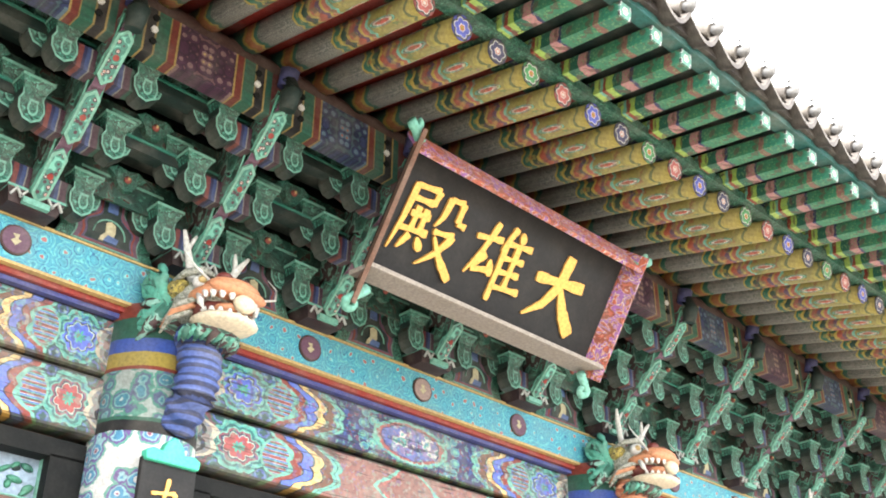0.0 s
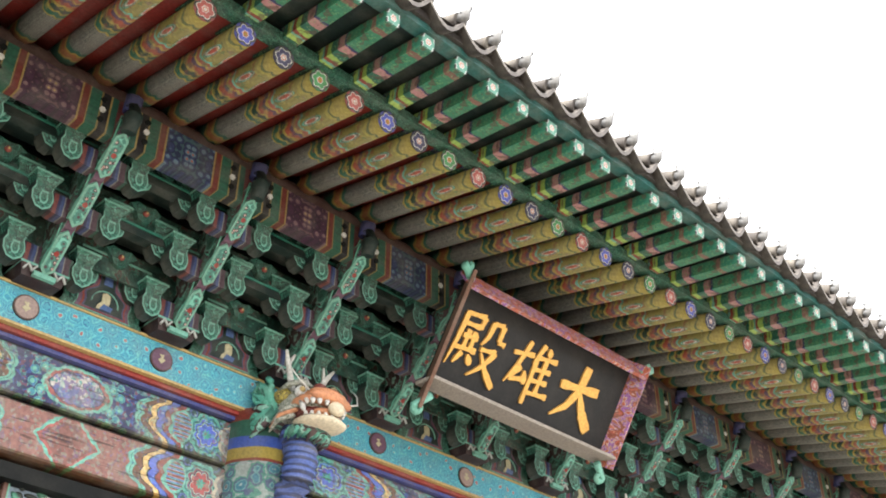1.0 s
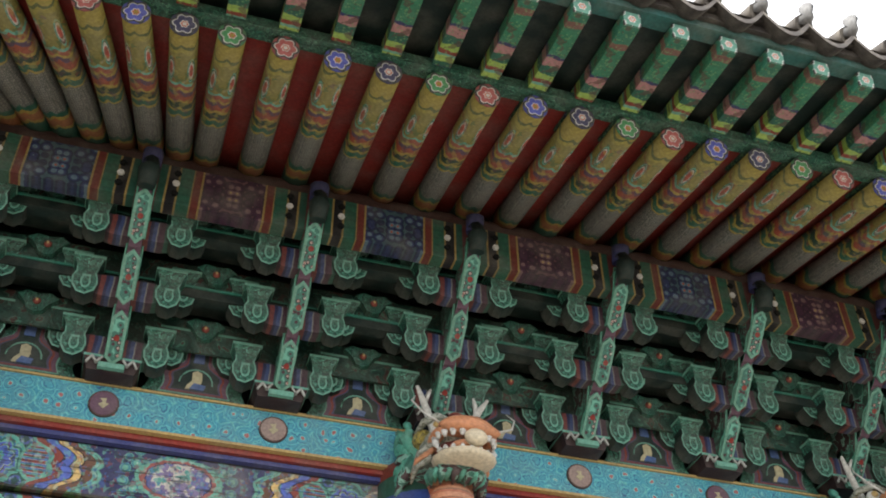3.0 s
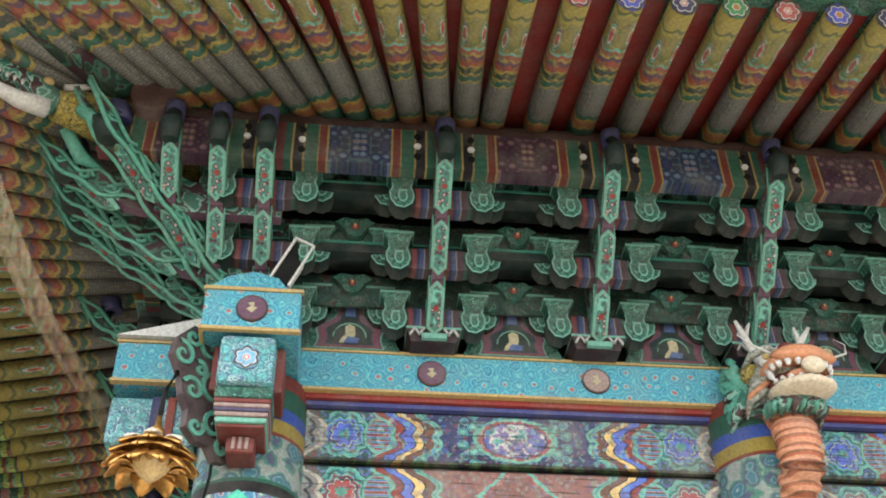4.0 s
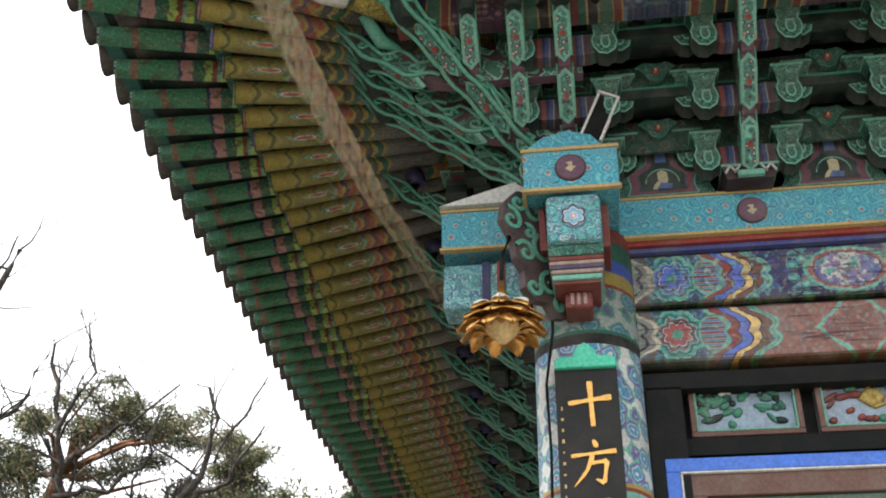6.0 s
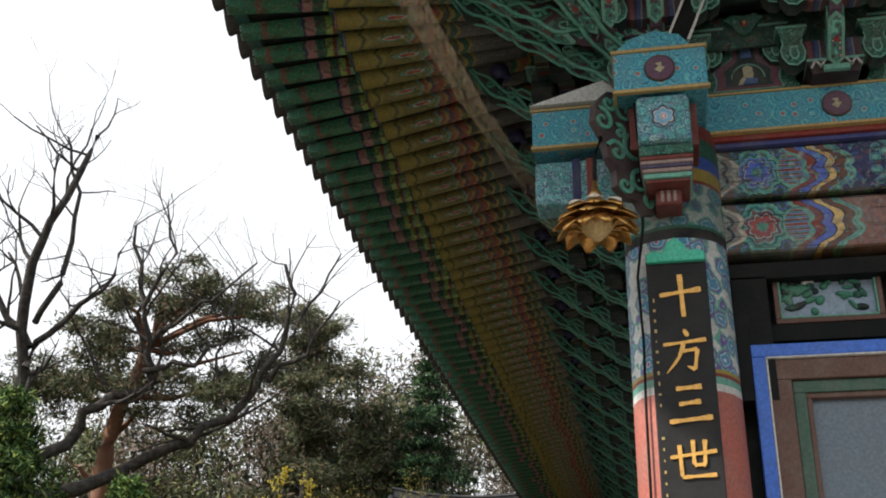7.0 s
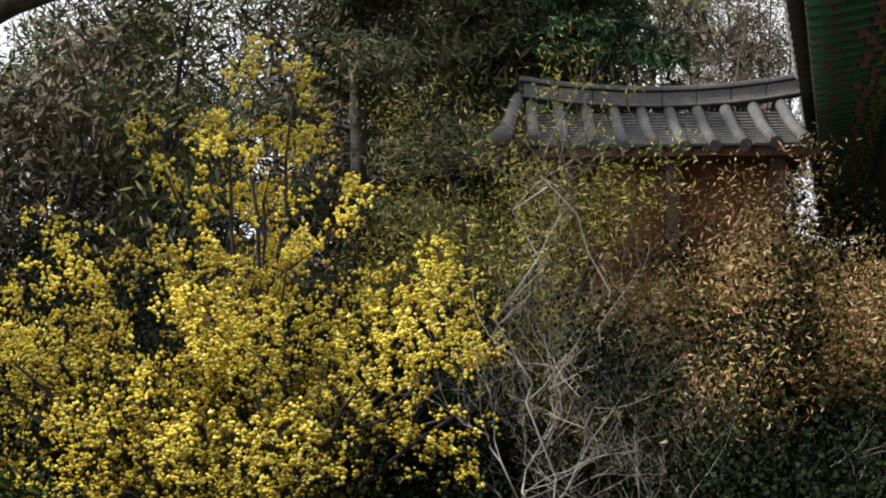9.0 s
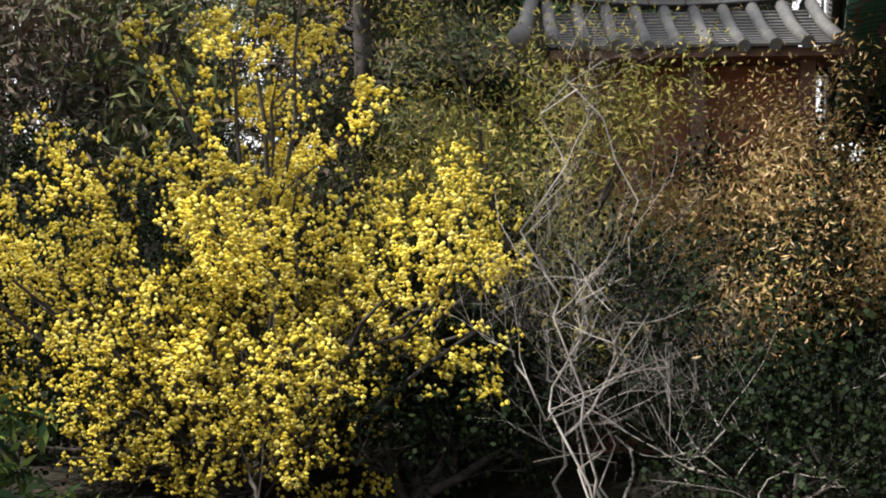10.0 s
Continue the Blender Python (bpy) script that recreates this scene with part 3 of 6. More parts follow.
def beam_mat(name, lower):
    """A beam's bay: key-pattern ends, lotus fields, rainbow arcs, and a middle field with a medallion."""
    b = NB(name)
    g = b.coord("Generated")
    p = b.coord()
    x, y, z = b.sep(g)
    xc = b.math("SUBTRACT", x, 0.5)
    d = b.math("SUBTRACT", 1.0, b.math("MULTIPLY", b.math("ABSOLUTE", xc), 2.0))   # 0 at the ends, 1 in the middle
    q = b.math("MULTIPLY", b.math("SUBTRACT", z, 0.5), 2.0)
    wob = b.math("MULTIPLY", b.math("SUBTRACT", b.noise(p, 12, 2), 0.5), 0.035)
    scall = b.math("MULTIPLY", b.math("ABSOLUTE", b.math("SINE", b.math("MULTIPLY", q, 4.2))), -0.03)
    arc = b.math("ADD", b.math("ADD", b.math("ADD", d, scall), wob), b.math("MULTIPLY", b.math("MULTIPLY", q, q), 0.12))
    sym = b.comb(b.math("MULTIPLY", d, 1.25), 0.0, b.math("MULTIPLY", b.math("ABSOLUTE", q), 0.175))
    v = b.math("ADD", b.voro(sym, 11, rnd=0.8), b.math("MULTIPLY", b.noise(sym, 30, 2), 0.3))
    back = b.ramp(v, [(0, (0.05, 0.2, 0.2)), (0.3, (0.02, 0.07, 0.07)), (0.5, (0.07, 0.1, 0.3)), (0.6, (0.03, 0.1, 0.09)), (0.75, (0.12, 0.05, 0.06)), (0.9, (0.03, 0.12, 0.1))])
    wide, high = b.math("MULTIPLY", b.math("SUBTRACT", d, 0.2), 1.25), b.math("MULTIPLY", q, 0.175)
    ang = b.math("ARCTAN2", high, wide)
    rad = b.math("SQRT", b.math("ADD", b.math("MULTIPLY", wide, wide), b.math("MULTIPLY", high, high)))
    rad = b.math("ADD", b.math("DIVIDE", rad, 0.165), b.math("MULTIPLY", b.math("ABSOLUTE", b.math("SINE", b.math("MULTIPLY", ang, 4.0))), -0.12))
    rad = b.math("ADD", rad, b.math("MULTIPLY", b.math("SUBTRACT", b.noise(p, 26, 2), 0.5), 0.22))
    heart = (0.34, 0.06, 0.06) if lower else (0.08, 0.13, 0.55)
    flower = b.ramp(rad, [(0, (0.05, 0.3, 0.22)), (0.1, heart), (0.36, (0.42, 0.5, 0.42)), (0.4, (0.015, 0.03, 0.06)), (0.45, heart if not lower else (0.2, 0.05, 0.08)), (0.54, MINT), (0.6, (0.02, 0.12, 0.12)), (0.7, (0.07, 0.33, 0.27)), (0.8, MINT), (0.84, (0.012, 0.04, 0.04))])
    lotus = b.mix(b.ramp(rad, [(0, (1, 1, 1)), (0.88, (0, 0, 0))]), back, flower)
    wide2 = b.math("MULTIPLY", b.math("SUBTRACT", d, 0.36), 1.25)
    bud = b.math("ADD", b.math("SQRT", b.math("ADD", b.math("MULTIPLY", b.math("POWER", b.math("DIVIDE", wide2, 0.085), 2.0), 1.0), b.math("POWER", b.math("DIVIDE", high, 0.12), 2.0))), b.math("MULTIPLY", b.math("SUBTRACT", b.noise(p, 30, 2), 0.5), 0.2))
    ray = b.ramp(b.math("FRACT", b.math("MULTIPLY", b.math("ABSOLUTE", b.math("ADD", q, wob)), 6.0)), [(0, (0.24, 0.05, 0.05)), (0.3, (0.36, 0.4, 0.36)), (0.42, (0.06, 0.12, 0.4)), (0.7, MINT), (0.85, (0.02, 0.06, 0.06))])
    lotus = b.mix(b.ramp(bud, [(0, (1, 1, 1)), (0.85, (0, 0, 0))]), lotus, ray)
    lotus = b.mix(b.ramp(bud, [(0, (0, 0, 0)), (0.85, (1, 1, 1)), (1.0, (0, 0, 0))]), lotus, MINT)
    el = b.math("SQRT", b.math("ADD", b.math("POWER", b.math("DIVIDE", xc, 0.075 if lower else 0.1), 2.0), b.math("POWER", b.math("DIVIDE", q, 0.85), 2.0)))
    if lower:
        el = b.math("ADD", b.math("ABSOLUTE", b.math("DIVIDE", xc, 0.095)), b.math("MULTIPLY", b.math("ABSOLUTE", q), 0.75))
    el = b.math("ADD", el, b.math("MULTIPLY", b.math("SUBTRACT", b.noise(p, 18, 2), 0.5), 0.25))
    cl = b.ramp(b.noise(p, 14, 3), [(0, (0.12, 0.14, 0.34)), (0.45, (0.2, 0.16, 0.3)), (0.55, (0.5, 0.47, 0.44)), (0.62, (0.1, 0.3, 0.28))])
    fld = (0.2, 0.09, 0.075) if lower else NAVY
    outer = b.ramp(b.voro(sym, 13, rnd=0.6), [(0, WHITE), (0.1, MINT), (0.3, (0.05, 0.2, 0.26)), (0.42, MINT), (0.46, fld)]) if not lower else b.mix(b.noise(p, 8, 4), fld, (0.27, 0.14, 0.12))
    mid = b.mix(b.ramp(el, [(0, (0, 0, 0)), (1.05, (1, 1, 1))]), b.ramp(el, [(0, fld), (0.78, (0.3, 0.1, 0.09)), (0.88, MINT)]), outer)
    if not lower:
        mid = b.mix(b.ramp(el, [(0, (1, 1, 1)), (0.75, (0, 0, 0))]), mid, cl)
    arcs = b.ramp(arc, [(0, GREY), (0.03, BLACK), (0.05, GREY), (0.075, CREAM), (0.1, GREEN), (0.4, MINT), (0.42, RED), (0.455, (0.02, 0.02, 0.04)), (0.462, (0.09, 0.14, 0.5)), (0.505, BLACK), (0.515, (0.66, 0.46, 0.18)), (0.55, (0.03, 0.015, 0.012)), (0.558, BROWN), (0.6, MINT), (0.615, (0.03, 0.09, 0.09)), (0.62, MINT), (0.635, (0.1, 0.25, 0.24))])
    inl = b.ramp(arc, [(0, (0, 0, 0)), (0.1, (1, 1, 1)), (0.4, (0, 0, 0))])
    inm = b.ramp(arc, [(0, (0, 0, 0)), (0.64, (1, 1, 1))])
    edge = b.ramp(z, [(0, (0.35, 0.28, 0.12)), (0.06, (1, 1, 1)), (0.94, (0.05, 0.05, 0.06))])
    col = b.mix(inm, b.mix(inl, arcs, lotus), mid)
    bits = b.ramp(b.voro(sym, 46, "F1", 1), [(0, (0.02, 0.05, 0.06)), (0.28, MINT), (0.45, (0.05, 0.12, 0.36)), (0.6, (0.22, 0.06, 0.06)), (0.74, (0.3, 0.42, 0.38)), (0.84, (0.03, 0.14, 0.12))])
    where = b.math("MULTIPLY", b.ramp(b.noise(p, 20, 2), [(0.47, (0, 0, 0)), (0.5, (1, 1, 1))]), 0.25 if lower else 0.5)
    col = b.mix(where, col, bits)
    crack = b.ramp(b.noise(b.scale(p, (0.5, 1, 9)), 7, 4), [(0.36, (0.35, 0.35, 0.35)), (0.4, (1, 1, 1))], False)
    col = b.mix(1.0, col, crack, "MULTIPLY")
    return b.done(b.worn(b.mix(1.0, col, edge, "MULTIPLY"), 0.5, 4), 0.55)


M["undersky"] = plain("dull_blue_line", (0.05, 0.06, 0.2))
M["plate"] = plate_mat()
M["beam"] = beam_mat("painted_upper_beam", False)
M["beam_low"] = beam_mat("painted_lower_beam", True)
beam_front()


# ---- columns ----
def col_mat():
    """Column paint by height: patterned head, blue-white cloth border, then rust red."""
    b = NB("column_paint")
    p = b.coord()
    z = b.math("ADD", b.sep(p)[2], b.math("MULTIPLY", b.noise(p, 5, 2), 0.02))
    v = b.math("ADD", b.voro(p, 9, rnd=0.7), b.math("MULTIPLY", b.noise(p, 24, 2), 0.4))
    cloth = b.ramp(v, [(0, (0.3, 0.1, 0.16)), (0.3, WHITE), (0.36, (0.08, 0.26, 0.42)), (0.52, (0.3, 0.52, 0.55)), (0.6, (0.16, 0.1, 0.3)), (0.7, MINT), (0.8, WHITE)])
    f = b.math("DIVIDE", z, 5.4)
    bands = b.ramp(f, [(0, (0.42, 0.13, 0.1)), (0.665, WHITE), (0.673, MINT), (0.68, RED), (0.685, YELLOW), (0.69, NAVY), (0.835, BLACK), (0.845, GREEN), (0.9, RED), (0.905, YELLOW), (0.92, BLUE), (0.935, GREEN), (0.96, RED)])
    m1 = b.ramp(f, [(0, (0, 0, 0)), (0.69, (1, 1, 1)), (0.833, (0, 0, 0)), (0.85, (0.5, 0.5, 0.5)), (0.9, (0, 0, 0))])
    return b.done(b.worn(b.mix(m1, bands, cloth), 0.3), 0.55)


M["column"] = col_mat()
bm = bmesh.new()
tube(bm, [(0, 0, PLAT + 0.1), (0, 0, 3.0), (0, 0, 5.27)], [0.315, 0.305, 0.295], 28)
col_data = mesh_of(bm, "shaft", M["column"])
bm = bmesh.new()
tube(bm, [(0, 0, PLAT), (0, 0, PLAT + 0.12)], [0.5, 0.45], 20)
base_data = mesh_of(bm, "base_stone", M["stone"])


def column(x, y):
    o = thing("column", "round wooden column, rust red with a painted head", "column", pose(x, y, 0), "hall columns")
    part("shaft", col_data, None, o)
    part("base_stone", base_data, None, o)


for x in COLS:
    column(x - 0.02, CY)
for y in (4.5, 9.0, 13.5, 18.0, 22.5, 27.0, 31.8):
    column(0.2, y)



# ---- bracket sets under the eaves ----
def tongue_face_mat():
    b = NB("tongue_field")
    p = b.coord()
    v = b.voro(p, 30)
    return b.done(b.ramp(v, [(0, (0.34, 0.1, 0.07)), (0.16, (0.42, 0.46, 0.42)), (0.24, (0.06, 0.03, 0.04)), (0.42, (0.05, 0.16, 0.13)), (0.7, MINT)]), 0.6)


M["tface"] = tongue_face_mat()
M["rim"] = plain("pale_mint_rim", (0.15, 0.36, 0.28), wear=0.3)
M["curl"] = plain("curl_green", (0.085, 0.3, 0.22), wear=0.3)
M["purple"] = plain("purple_paint", (0.12, 0.06, 0.1))
M["soro"] = carved("green_block", (0.024, 0.125, 0.088), (0.085, 0.29, 0.22), (0.008, 0.04, 0.03), 17)
M["leaf"] = carved("leaf_carving", (0.03, 0.14, 0.105), (0.2, 0.4, 0.33), (0.05, 0.025, 0.03), 6, 0.6)

STEP_O, STEP_Z, O0, Z0 = 0.27, 0.245, 0.13, 5.57


def side_m(o=0.0):
    """From a plate's outline (outward, up) to the set's own axes, o to one side."""
    return Matrix(((0, 0, 1, o), (-1, 0, 0, 0), (0, 1, 0, 0), (0, 0, 0, 1)))


def tongue_outline(k):
    """An upswept tongue with a curled back edge, tier k."""
    o, z = O0 + STEP_O * k, Z0 + STEP_Z * k
    low = [(-0.05, z - 0.02), (o - 0.08, z - 0.02), (o, z)]
    for q in range(1, 7):
        u = q / 6
        low.append((o + 0.29 * u, z + 0.02 + 0.27 * u ** 1.25))
    top = []
    for q in range(1, 9):
        u = q / 8
        top.append((o + 0.29 - 0.34 * u, z + 0.29 - 0.07 * u + 0.035 * math.sin(u * 9.4)))
    return low + top + [(-0.05, z + 0.2)]


def leaf_outline(k, reach=0.52):
    """A flame-shaped leaf that curls out under the tongue."""
    o, z = O0 + STEP_O * k - 0.05, Z0 + STEP_Z * k + 0.06
    pts = []
    for q in range(13):
        u = q / 12
        pts.append((o + reach * u, z - 0.02 + 0.81 * reach * u ** 2.1 + 0.022 * math.sin(u * 15)))
    for q in range(13):
        u = 1 - q / 12
        pts.append((o + reach * u - 0.03 * (1 - u), z + 0.0 + 0.81 * reach * u ** 2.1 + (0.12 * (1 - u) + 0.05) * (0.75 + 0.35 * math.sin(u * 17 + 1))))
    return pts


def slab_m(k, thick):
    """Lies on the tongue's lower slope: x across, y up the slope."""
    d = Vector((0, -0.29, 0.29)).normalized()
    n = Vector((0, -d.z, d.y))
    c = Vector((0, -(O0 + STEP_O * k + 0.14), Z0 + STEP_Z * k + 0.125)) + n * (0.012 + thick)
    return Matrix(((1, 0, n.x, c.x), (0, d.y, n.y, c.y), (0, d.z, n.z, c.z), (0, 0, 0, 1)))


def hexa(w, h):
    return [(-w, -h + w), (0, -h), (w, -h + w), (w, h - w), (0, h), (-w, h - w)]


def tongue_mesh(k, reach):
    bm = bmesh.new()
    plate(bm, tongue_outline(k), 0.072, side_m(), 0, 1)
    plate(bm, leaf_outline(k, reach), 0.016, side_m(0.042), 2)
    plate(bm, leaf_outline(k, reach), 0.016, side_m(-0.042), 2)
    pts = leaf_outline(k, reach)
    for sx in (-1, 1):                         # pale raised edges that curl
        m = side_m(sx * (0.045 if reach < 0.4 else 0.054))
        thin = 0.55 if reach < 0.4 else 1.0
        for row in (pts[:13], pts[13:]):
            tube(bm, [m @ Vector((a, c, 0)) for a, c in row], 0.013 * thin, 5, 3)
        for q, r, turn in ((3, 0.042, 1), (6, 0.036, -1), (9, 0.026, 1)):
            (a, c), (d, e) = pts[q], pts[25 - q]
            ca, cc = (a + d) / 2, (c + e) / 2 + 0.01
            tube(bm, [m @ Vector((ca + turn * r * (1 - w / 20) * math.cos(w * 0.5 + q), cc + r * (1 - w / 20) * math.sin(w * 0.5 + q), 0)) for w in range(16)], 0.012 * thin, 5, 3)
    return mesh_of(bm, "tongue", [M["leaf"], M["purple"], M["cloud"], M["curl"]])


def face_mesh(k):
    bm = bmesh.new()
    plate(bm, hexa(0.046, 0.165), 0.024, slab_m(k, 0), 0)
    plate(bm, hexa(0.03, 0.14), 0.024, slab_m(k, 0.006), 1)
    plate(bm, [(0.018 * math.cos(a * 0.785), 0.018 * math.sin(a * 0.785)) for a in range(8)], 0.024, slab_m(k, 0.011), 2)
    return mesh_of(bm, "tongue_face", [M["rim"], M["tface"], M["board"], M["white"]])


def arm_mesh():
    """A cross arm, boat-shaped, with striped sides."""
    bm = bmesh.new()
    out = [(-0.3, 0.075), (-0.3, 0.0), (-0.25, -0.055), (-0.17, -0.075), (0.17, -0.075), (0.25, -0.055), (0.3, 0.0), (0.3, 0.075)]
    plate(bm, out, 0.1, Matrix(((1, 0, 0, 0), (0, 0, -1, 0), (0, 1, 0, 0), (0, 0, 0, 1))))
    return mesh_of(bm, "cross_arm", M["arm"])


def soro_mesh():
    """A bearing block with a pale rim and a curled foot."""
    bm = bmesh.new()
    boxm(bm, (0, 0, 0.058), (0.1, 0.11, 0.05), 0, None, 1.45)
    boxm(bm, (0, 0, 0.09), (0.152, 0.166, 0.014), 1)
    up = Matrix(((1, 0, 0, 0), (0, 0, -1, 0), (0, 1, 0, 0.0), (0, 0, 0, 1)))
    out = [(-0.054, 0.04), (-0.05, 0.005), (-0.064, -0.03), (-0.058, -0.08), (-0.03, -0.125), (0.012, -0.135), (0.05, -0.105), (0.062, -0.06), (0.056, -0.025), (0.046, 0.005), (0.054, 0.04)]
    plate(bm, out, 0.1, up, 1, 2)
    plate(bm, [(0.86 * x, 0.88 * y - 0.004) for x, y in out], 0.108, up, 0, 2)
    plate(bm, [(0.4 * x + 0.004, 0.5 * y - 0.035) for x, y in out], 0.114, up, 1, 2)
    plate(bm, [(0.26 * x + 0.004, 0.34 * y - 0.043) for x, y in out], 0.119, up, 0, 2)
    return mesh_of(bm, "bearing_block", [M["soro"], M["rim"], M["dark"]])


M["redblack"] = plain("red_black_paint", (0.03, 0.014, 0.016))
M["horn2"] = plain("grey_white_line", (0.4, 0.42, 0.4))
TONGUE, LONG = [tongue_mesh(k, 0.32) for k in range(3)], [tongue_mesh(k, 0.52) for k in range(3)]
FACE, ARM, SORO = [face_mesh(k) for k in range(3)], arm_mesh(), soro_mesh()
bm = bmesh.new()
boxm(bm, (0, -0.02, 5.572), (0.27, 0.25, 0.075), 0, None, 1.2)
for sx in (-1, 1):
    for dx, tilt in ((0.1, 35), (0.13, -30), (0.075, -35)):
        boxm(bm, (sx * dx, -0.182, 5.582), (0.012, 0.012, 0.06), 1, Euler((0, radians(tilt * sx), 0)).to_matrix())
boxm(bm, (0, -0.175, 5.55), (0.15, 0.03, 0.035), 2)
boxm(bm, (0, -0.02, 5.617), (0.33, 0.31, 0.014), 2)
BLOCK = mesh_of(bm, "cap_block", [M["redblack"], M["horn2"], M["mint"]])
bm = bmesh.new()
tube(bm, [(0, -0.97, 6.27), (0, -1.0, 6.38), (0, -0.97, 6.47)], [0.05, 0.065, 0.05], 8)
tube(bm, [(0, -0.94, 6.45), (0, -0.97, 6.56)], [0.055, 0.06], 8, 1)
HEAD = mesh_of(bm, "head_block", [M["dark"], M["navy"]])


def bracket_set(m, arms=True, tiers=(0, 1, 2), long=False, cap=True, label="carved bracket set with three upswept green tongues"):
    o = thing("bracket_set", label, "bracket", m, "bracket sets under the eaves")
    if cap:
        part("cap_block", BLOCK, None, o)
    part("head_block", HEAD, None, o)
    for k in tiers:
        t = part("tongue", (LONG if long else TONGUE)[k], None, o)
        part("tongue_face", FACE[k], None, t, "pale hexagon field with a dark red dot")
    if arms:
        for k in range(3):
            oo, z = STEP_O * k + 0.12, Z0 + STEP_Z * k + 0.11
            for name, back, ln, up in (("cross_arm", 0.0, 0.82, 0.0), ("inner_arm", 0.12, 1.12, 0.115)):
                a = part(name, ARM, None, o, "", pose(0, back - oo, z + up) @ Matrix.Diagonal((ln, 1, 1, 1)))
                for sx in (-0.29, 0.29):
                    part("bearing_block", SORO, None, a, "", pose(sx, -0.02, 0.05) @ Matrix.Diagonal((1.2 / ln, 1.1, 1.15, 1)))
    return o


for x in SETS:
    bracket_set(pose(x, 0, 0))
for i in range(31):
    bracket_set(pose(0, 1 + i, 0, 0, 0, -90) @ Matrix.Diagonal((1, 1.25, 1, 1)), True, (0, 1, 2), True)
for x, tiers in ((-0.04, (0, 1, 2)), (-0.31, (1, 2)), (-0.58, (2,))):
    bracket_set(pose(x, 0, 0), x > -0.1, tiers, False, False, "corner bracket tongues with pale hexagon faces")
for y, tiers in ((-0.04, (0, 1, 2)), (-0.31, (1, 2)), (-0.58, (2,))):
    bracket_set(pose(0, y, 0, 0, 0, -90) @ Matrix.Diagonal((1, 1.25, 1, 1)), False, tiers, True, False, "corner bracket tongues with pale hexagon faces")
bracket_set(pose(0.05, 0.05, 0, 0, 0, -45) @ Matrix.Diagonal((1.2, 1.42, 1, 1)), False, (0, 1, 2), True, False, "diagonal corner bracket with long curling tongues")

frieze = thing("frieze", "painted purlin boards and ties above the brackets", "frieze", kind="structure")


def frieze_mat():
    b = NB("shaded_frieze_paint")
    p = b.coord()
    x = b.math("FRACT", b.math("ADD", b.sep(p)[0], 40.0))
    d = b.math("ABSOLUTE", b.math("SUBTRACT", x, 0.5))
    zz = b.math("ABSOLUTE", b.sep(p)[2])
    odd = b.math("FLOOR", b.math("MODULO", b.math("ADD", b.sep(p)[0], 40.0), 2.0))
    v = b.math("ADD", b.voro(b.comb(d, 0.0, zz), 14, rnd=0.45), b.math("MULTIPLY", b.noise(p, 40, 2), 0.12))
    fa = b.ramp(v, [(0, (0.5, 0.12, 0.06)), (0.17, (0.14, 0.22, 0.28)), (0.34, (0.035, 0.05, 0.14)), (0.48, (0.02, 0.03, 0.08)), (0.62, (0.06, 0.12, 0.14))])
    fb = b.ramp(v, [(0, (0.55, 0.4, 0.16)), (0.17, (0.24, 0.15, 0.15)), (0.34, (0.07, 0.025, 0.055)), (0.55, (0.04, 0.018, 0.035)), (0.68, (0.16, 0.08, 0.09))])
    col = b.ramp(d, [(0, NAVY), (0.18, (0.38, 0.27, 0.09)), (0.195, (0.17, 0.035, 0.025)), (0.235, (0.3, 0.22, 0.08)), (0.243, (0.028, 0.13, 0.08)), (0.32, (0.3, 0.22, 0.08)), (0.33, BLACK), (0.385, (0.42, 0.3, 0.1)), (0.395, GREEN), (0.44, (0.16, 0.04, 0.04))])
    col = b.mix(b.ramp(d, [(0, (1, 1, 1)), (0.18, (0, 0, 0))]), col, b.mix(odd, fa, fb))
    scal = b.math("ABSOLUTE", b.math("SINE", b.math("MULTIPLY", zz, 50.0)))
    ing = b.ramp(d, [(0, (0, 0, 0)), (0.245, (0.6, 0.6, 0.6)), (0.32, (0, 0, 0))])
    col = b.mix(b.math("MULTIPLY", ing, b.ramp(scal, [(0, (1, 1, 1)), (0.4, (0, 0, 0))])), col, (0.02, 0.08, 0.06))
    # whole paint multiplied down: shadow over the frieze is in the colour
    return b.done(b.mix(1.0, b.worn(col, 0.45), (0.66, 0.66, 0.66), "MULTIPLY"), 0.6)


M["frieze"] = frieze_mat()
bm = bmesh.new()
boxm(bm, (0, 0, 0), (18, 0.1, 0.3))
part("frieze_board", bm, M["frieze"], frieze, "", pose(8, -0.83, 6.41))
bm = bmesh.new()
boxm(bm, (0, 0, 0), (33.0, 0.1, 0.3))
part("frieze_board", bm, M["frieze"], frieze, "", pose(-0.83, 15.7, 6.41, 0, 0, -90))
for k in range(1, 3):
    o, z = STEP_O * k + 0.05, Z0 + STEP_Z * k + (0.17 if k < 3 else 0.02)
    # near-black rails drawn where shadow gaps run between the tiers
    bm = bmesh.new()
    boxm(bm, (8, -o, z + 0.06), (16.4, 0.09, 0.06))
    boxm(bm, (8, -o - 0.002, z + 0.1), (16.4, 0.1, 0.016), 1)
    part("shadow_tie_rail", bm, [M["dark"], M["green"]], frieze)
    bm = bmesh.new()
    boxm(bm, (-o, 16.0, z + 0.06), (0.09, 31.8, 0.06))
    part("shadow_tie_rail", bm, M["dark"], frieze)
    # added dark strip: the shadow band over each tier is in its colour
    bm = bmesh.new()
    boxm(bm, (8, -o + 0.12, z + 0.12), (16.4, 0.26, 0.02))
    part("bracket_shade_board", bm, M["dark"], frieze)
# darker copy of the carved green, with the shade between the arms in it
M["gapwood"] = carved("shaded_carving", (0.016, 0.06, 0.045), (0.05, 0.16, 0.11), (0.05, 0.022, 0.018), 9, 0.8)
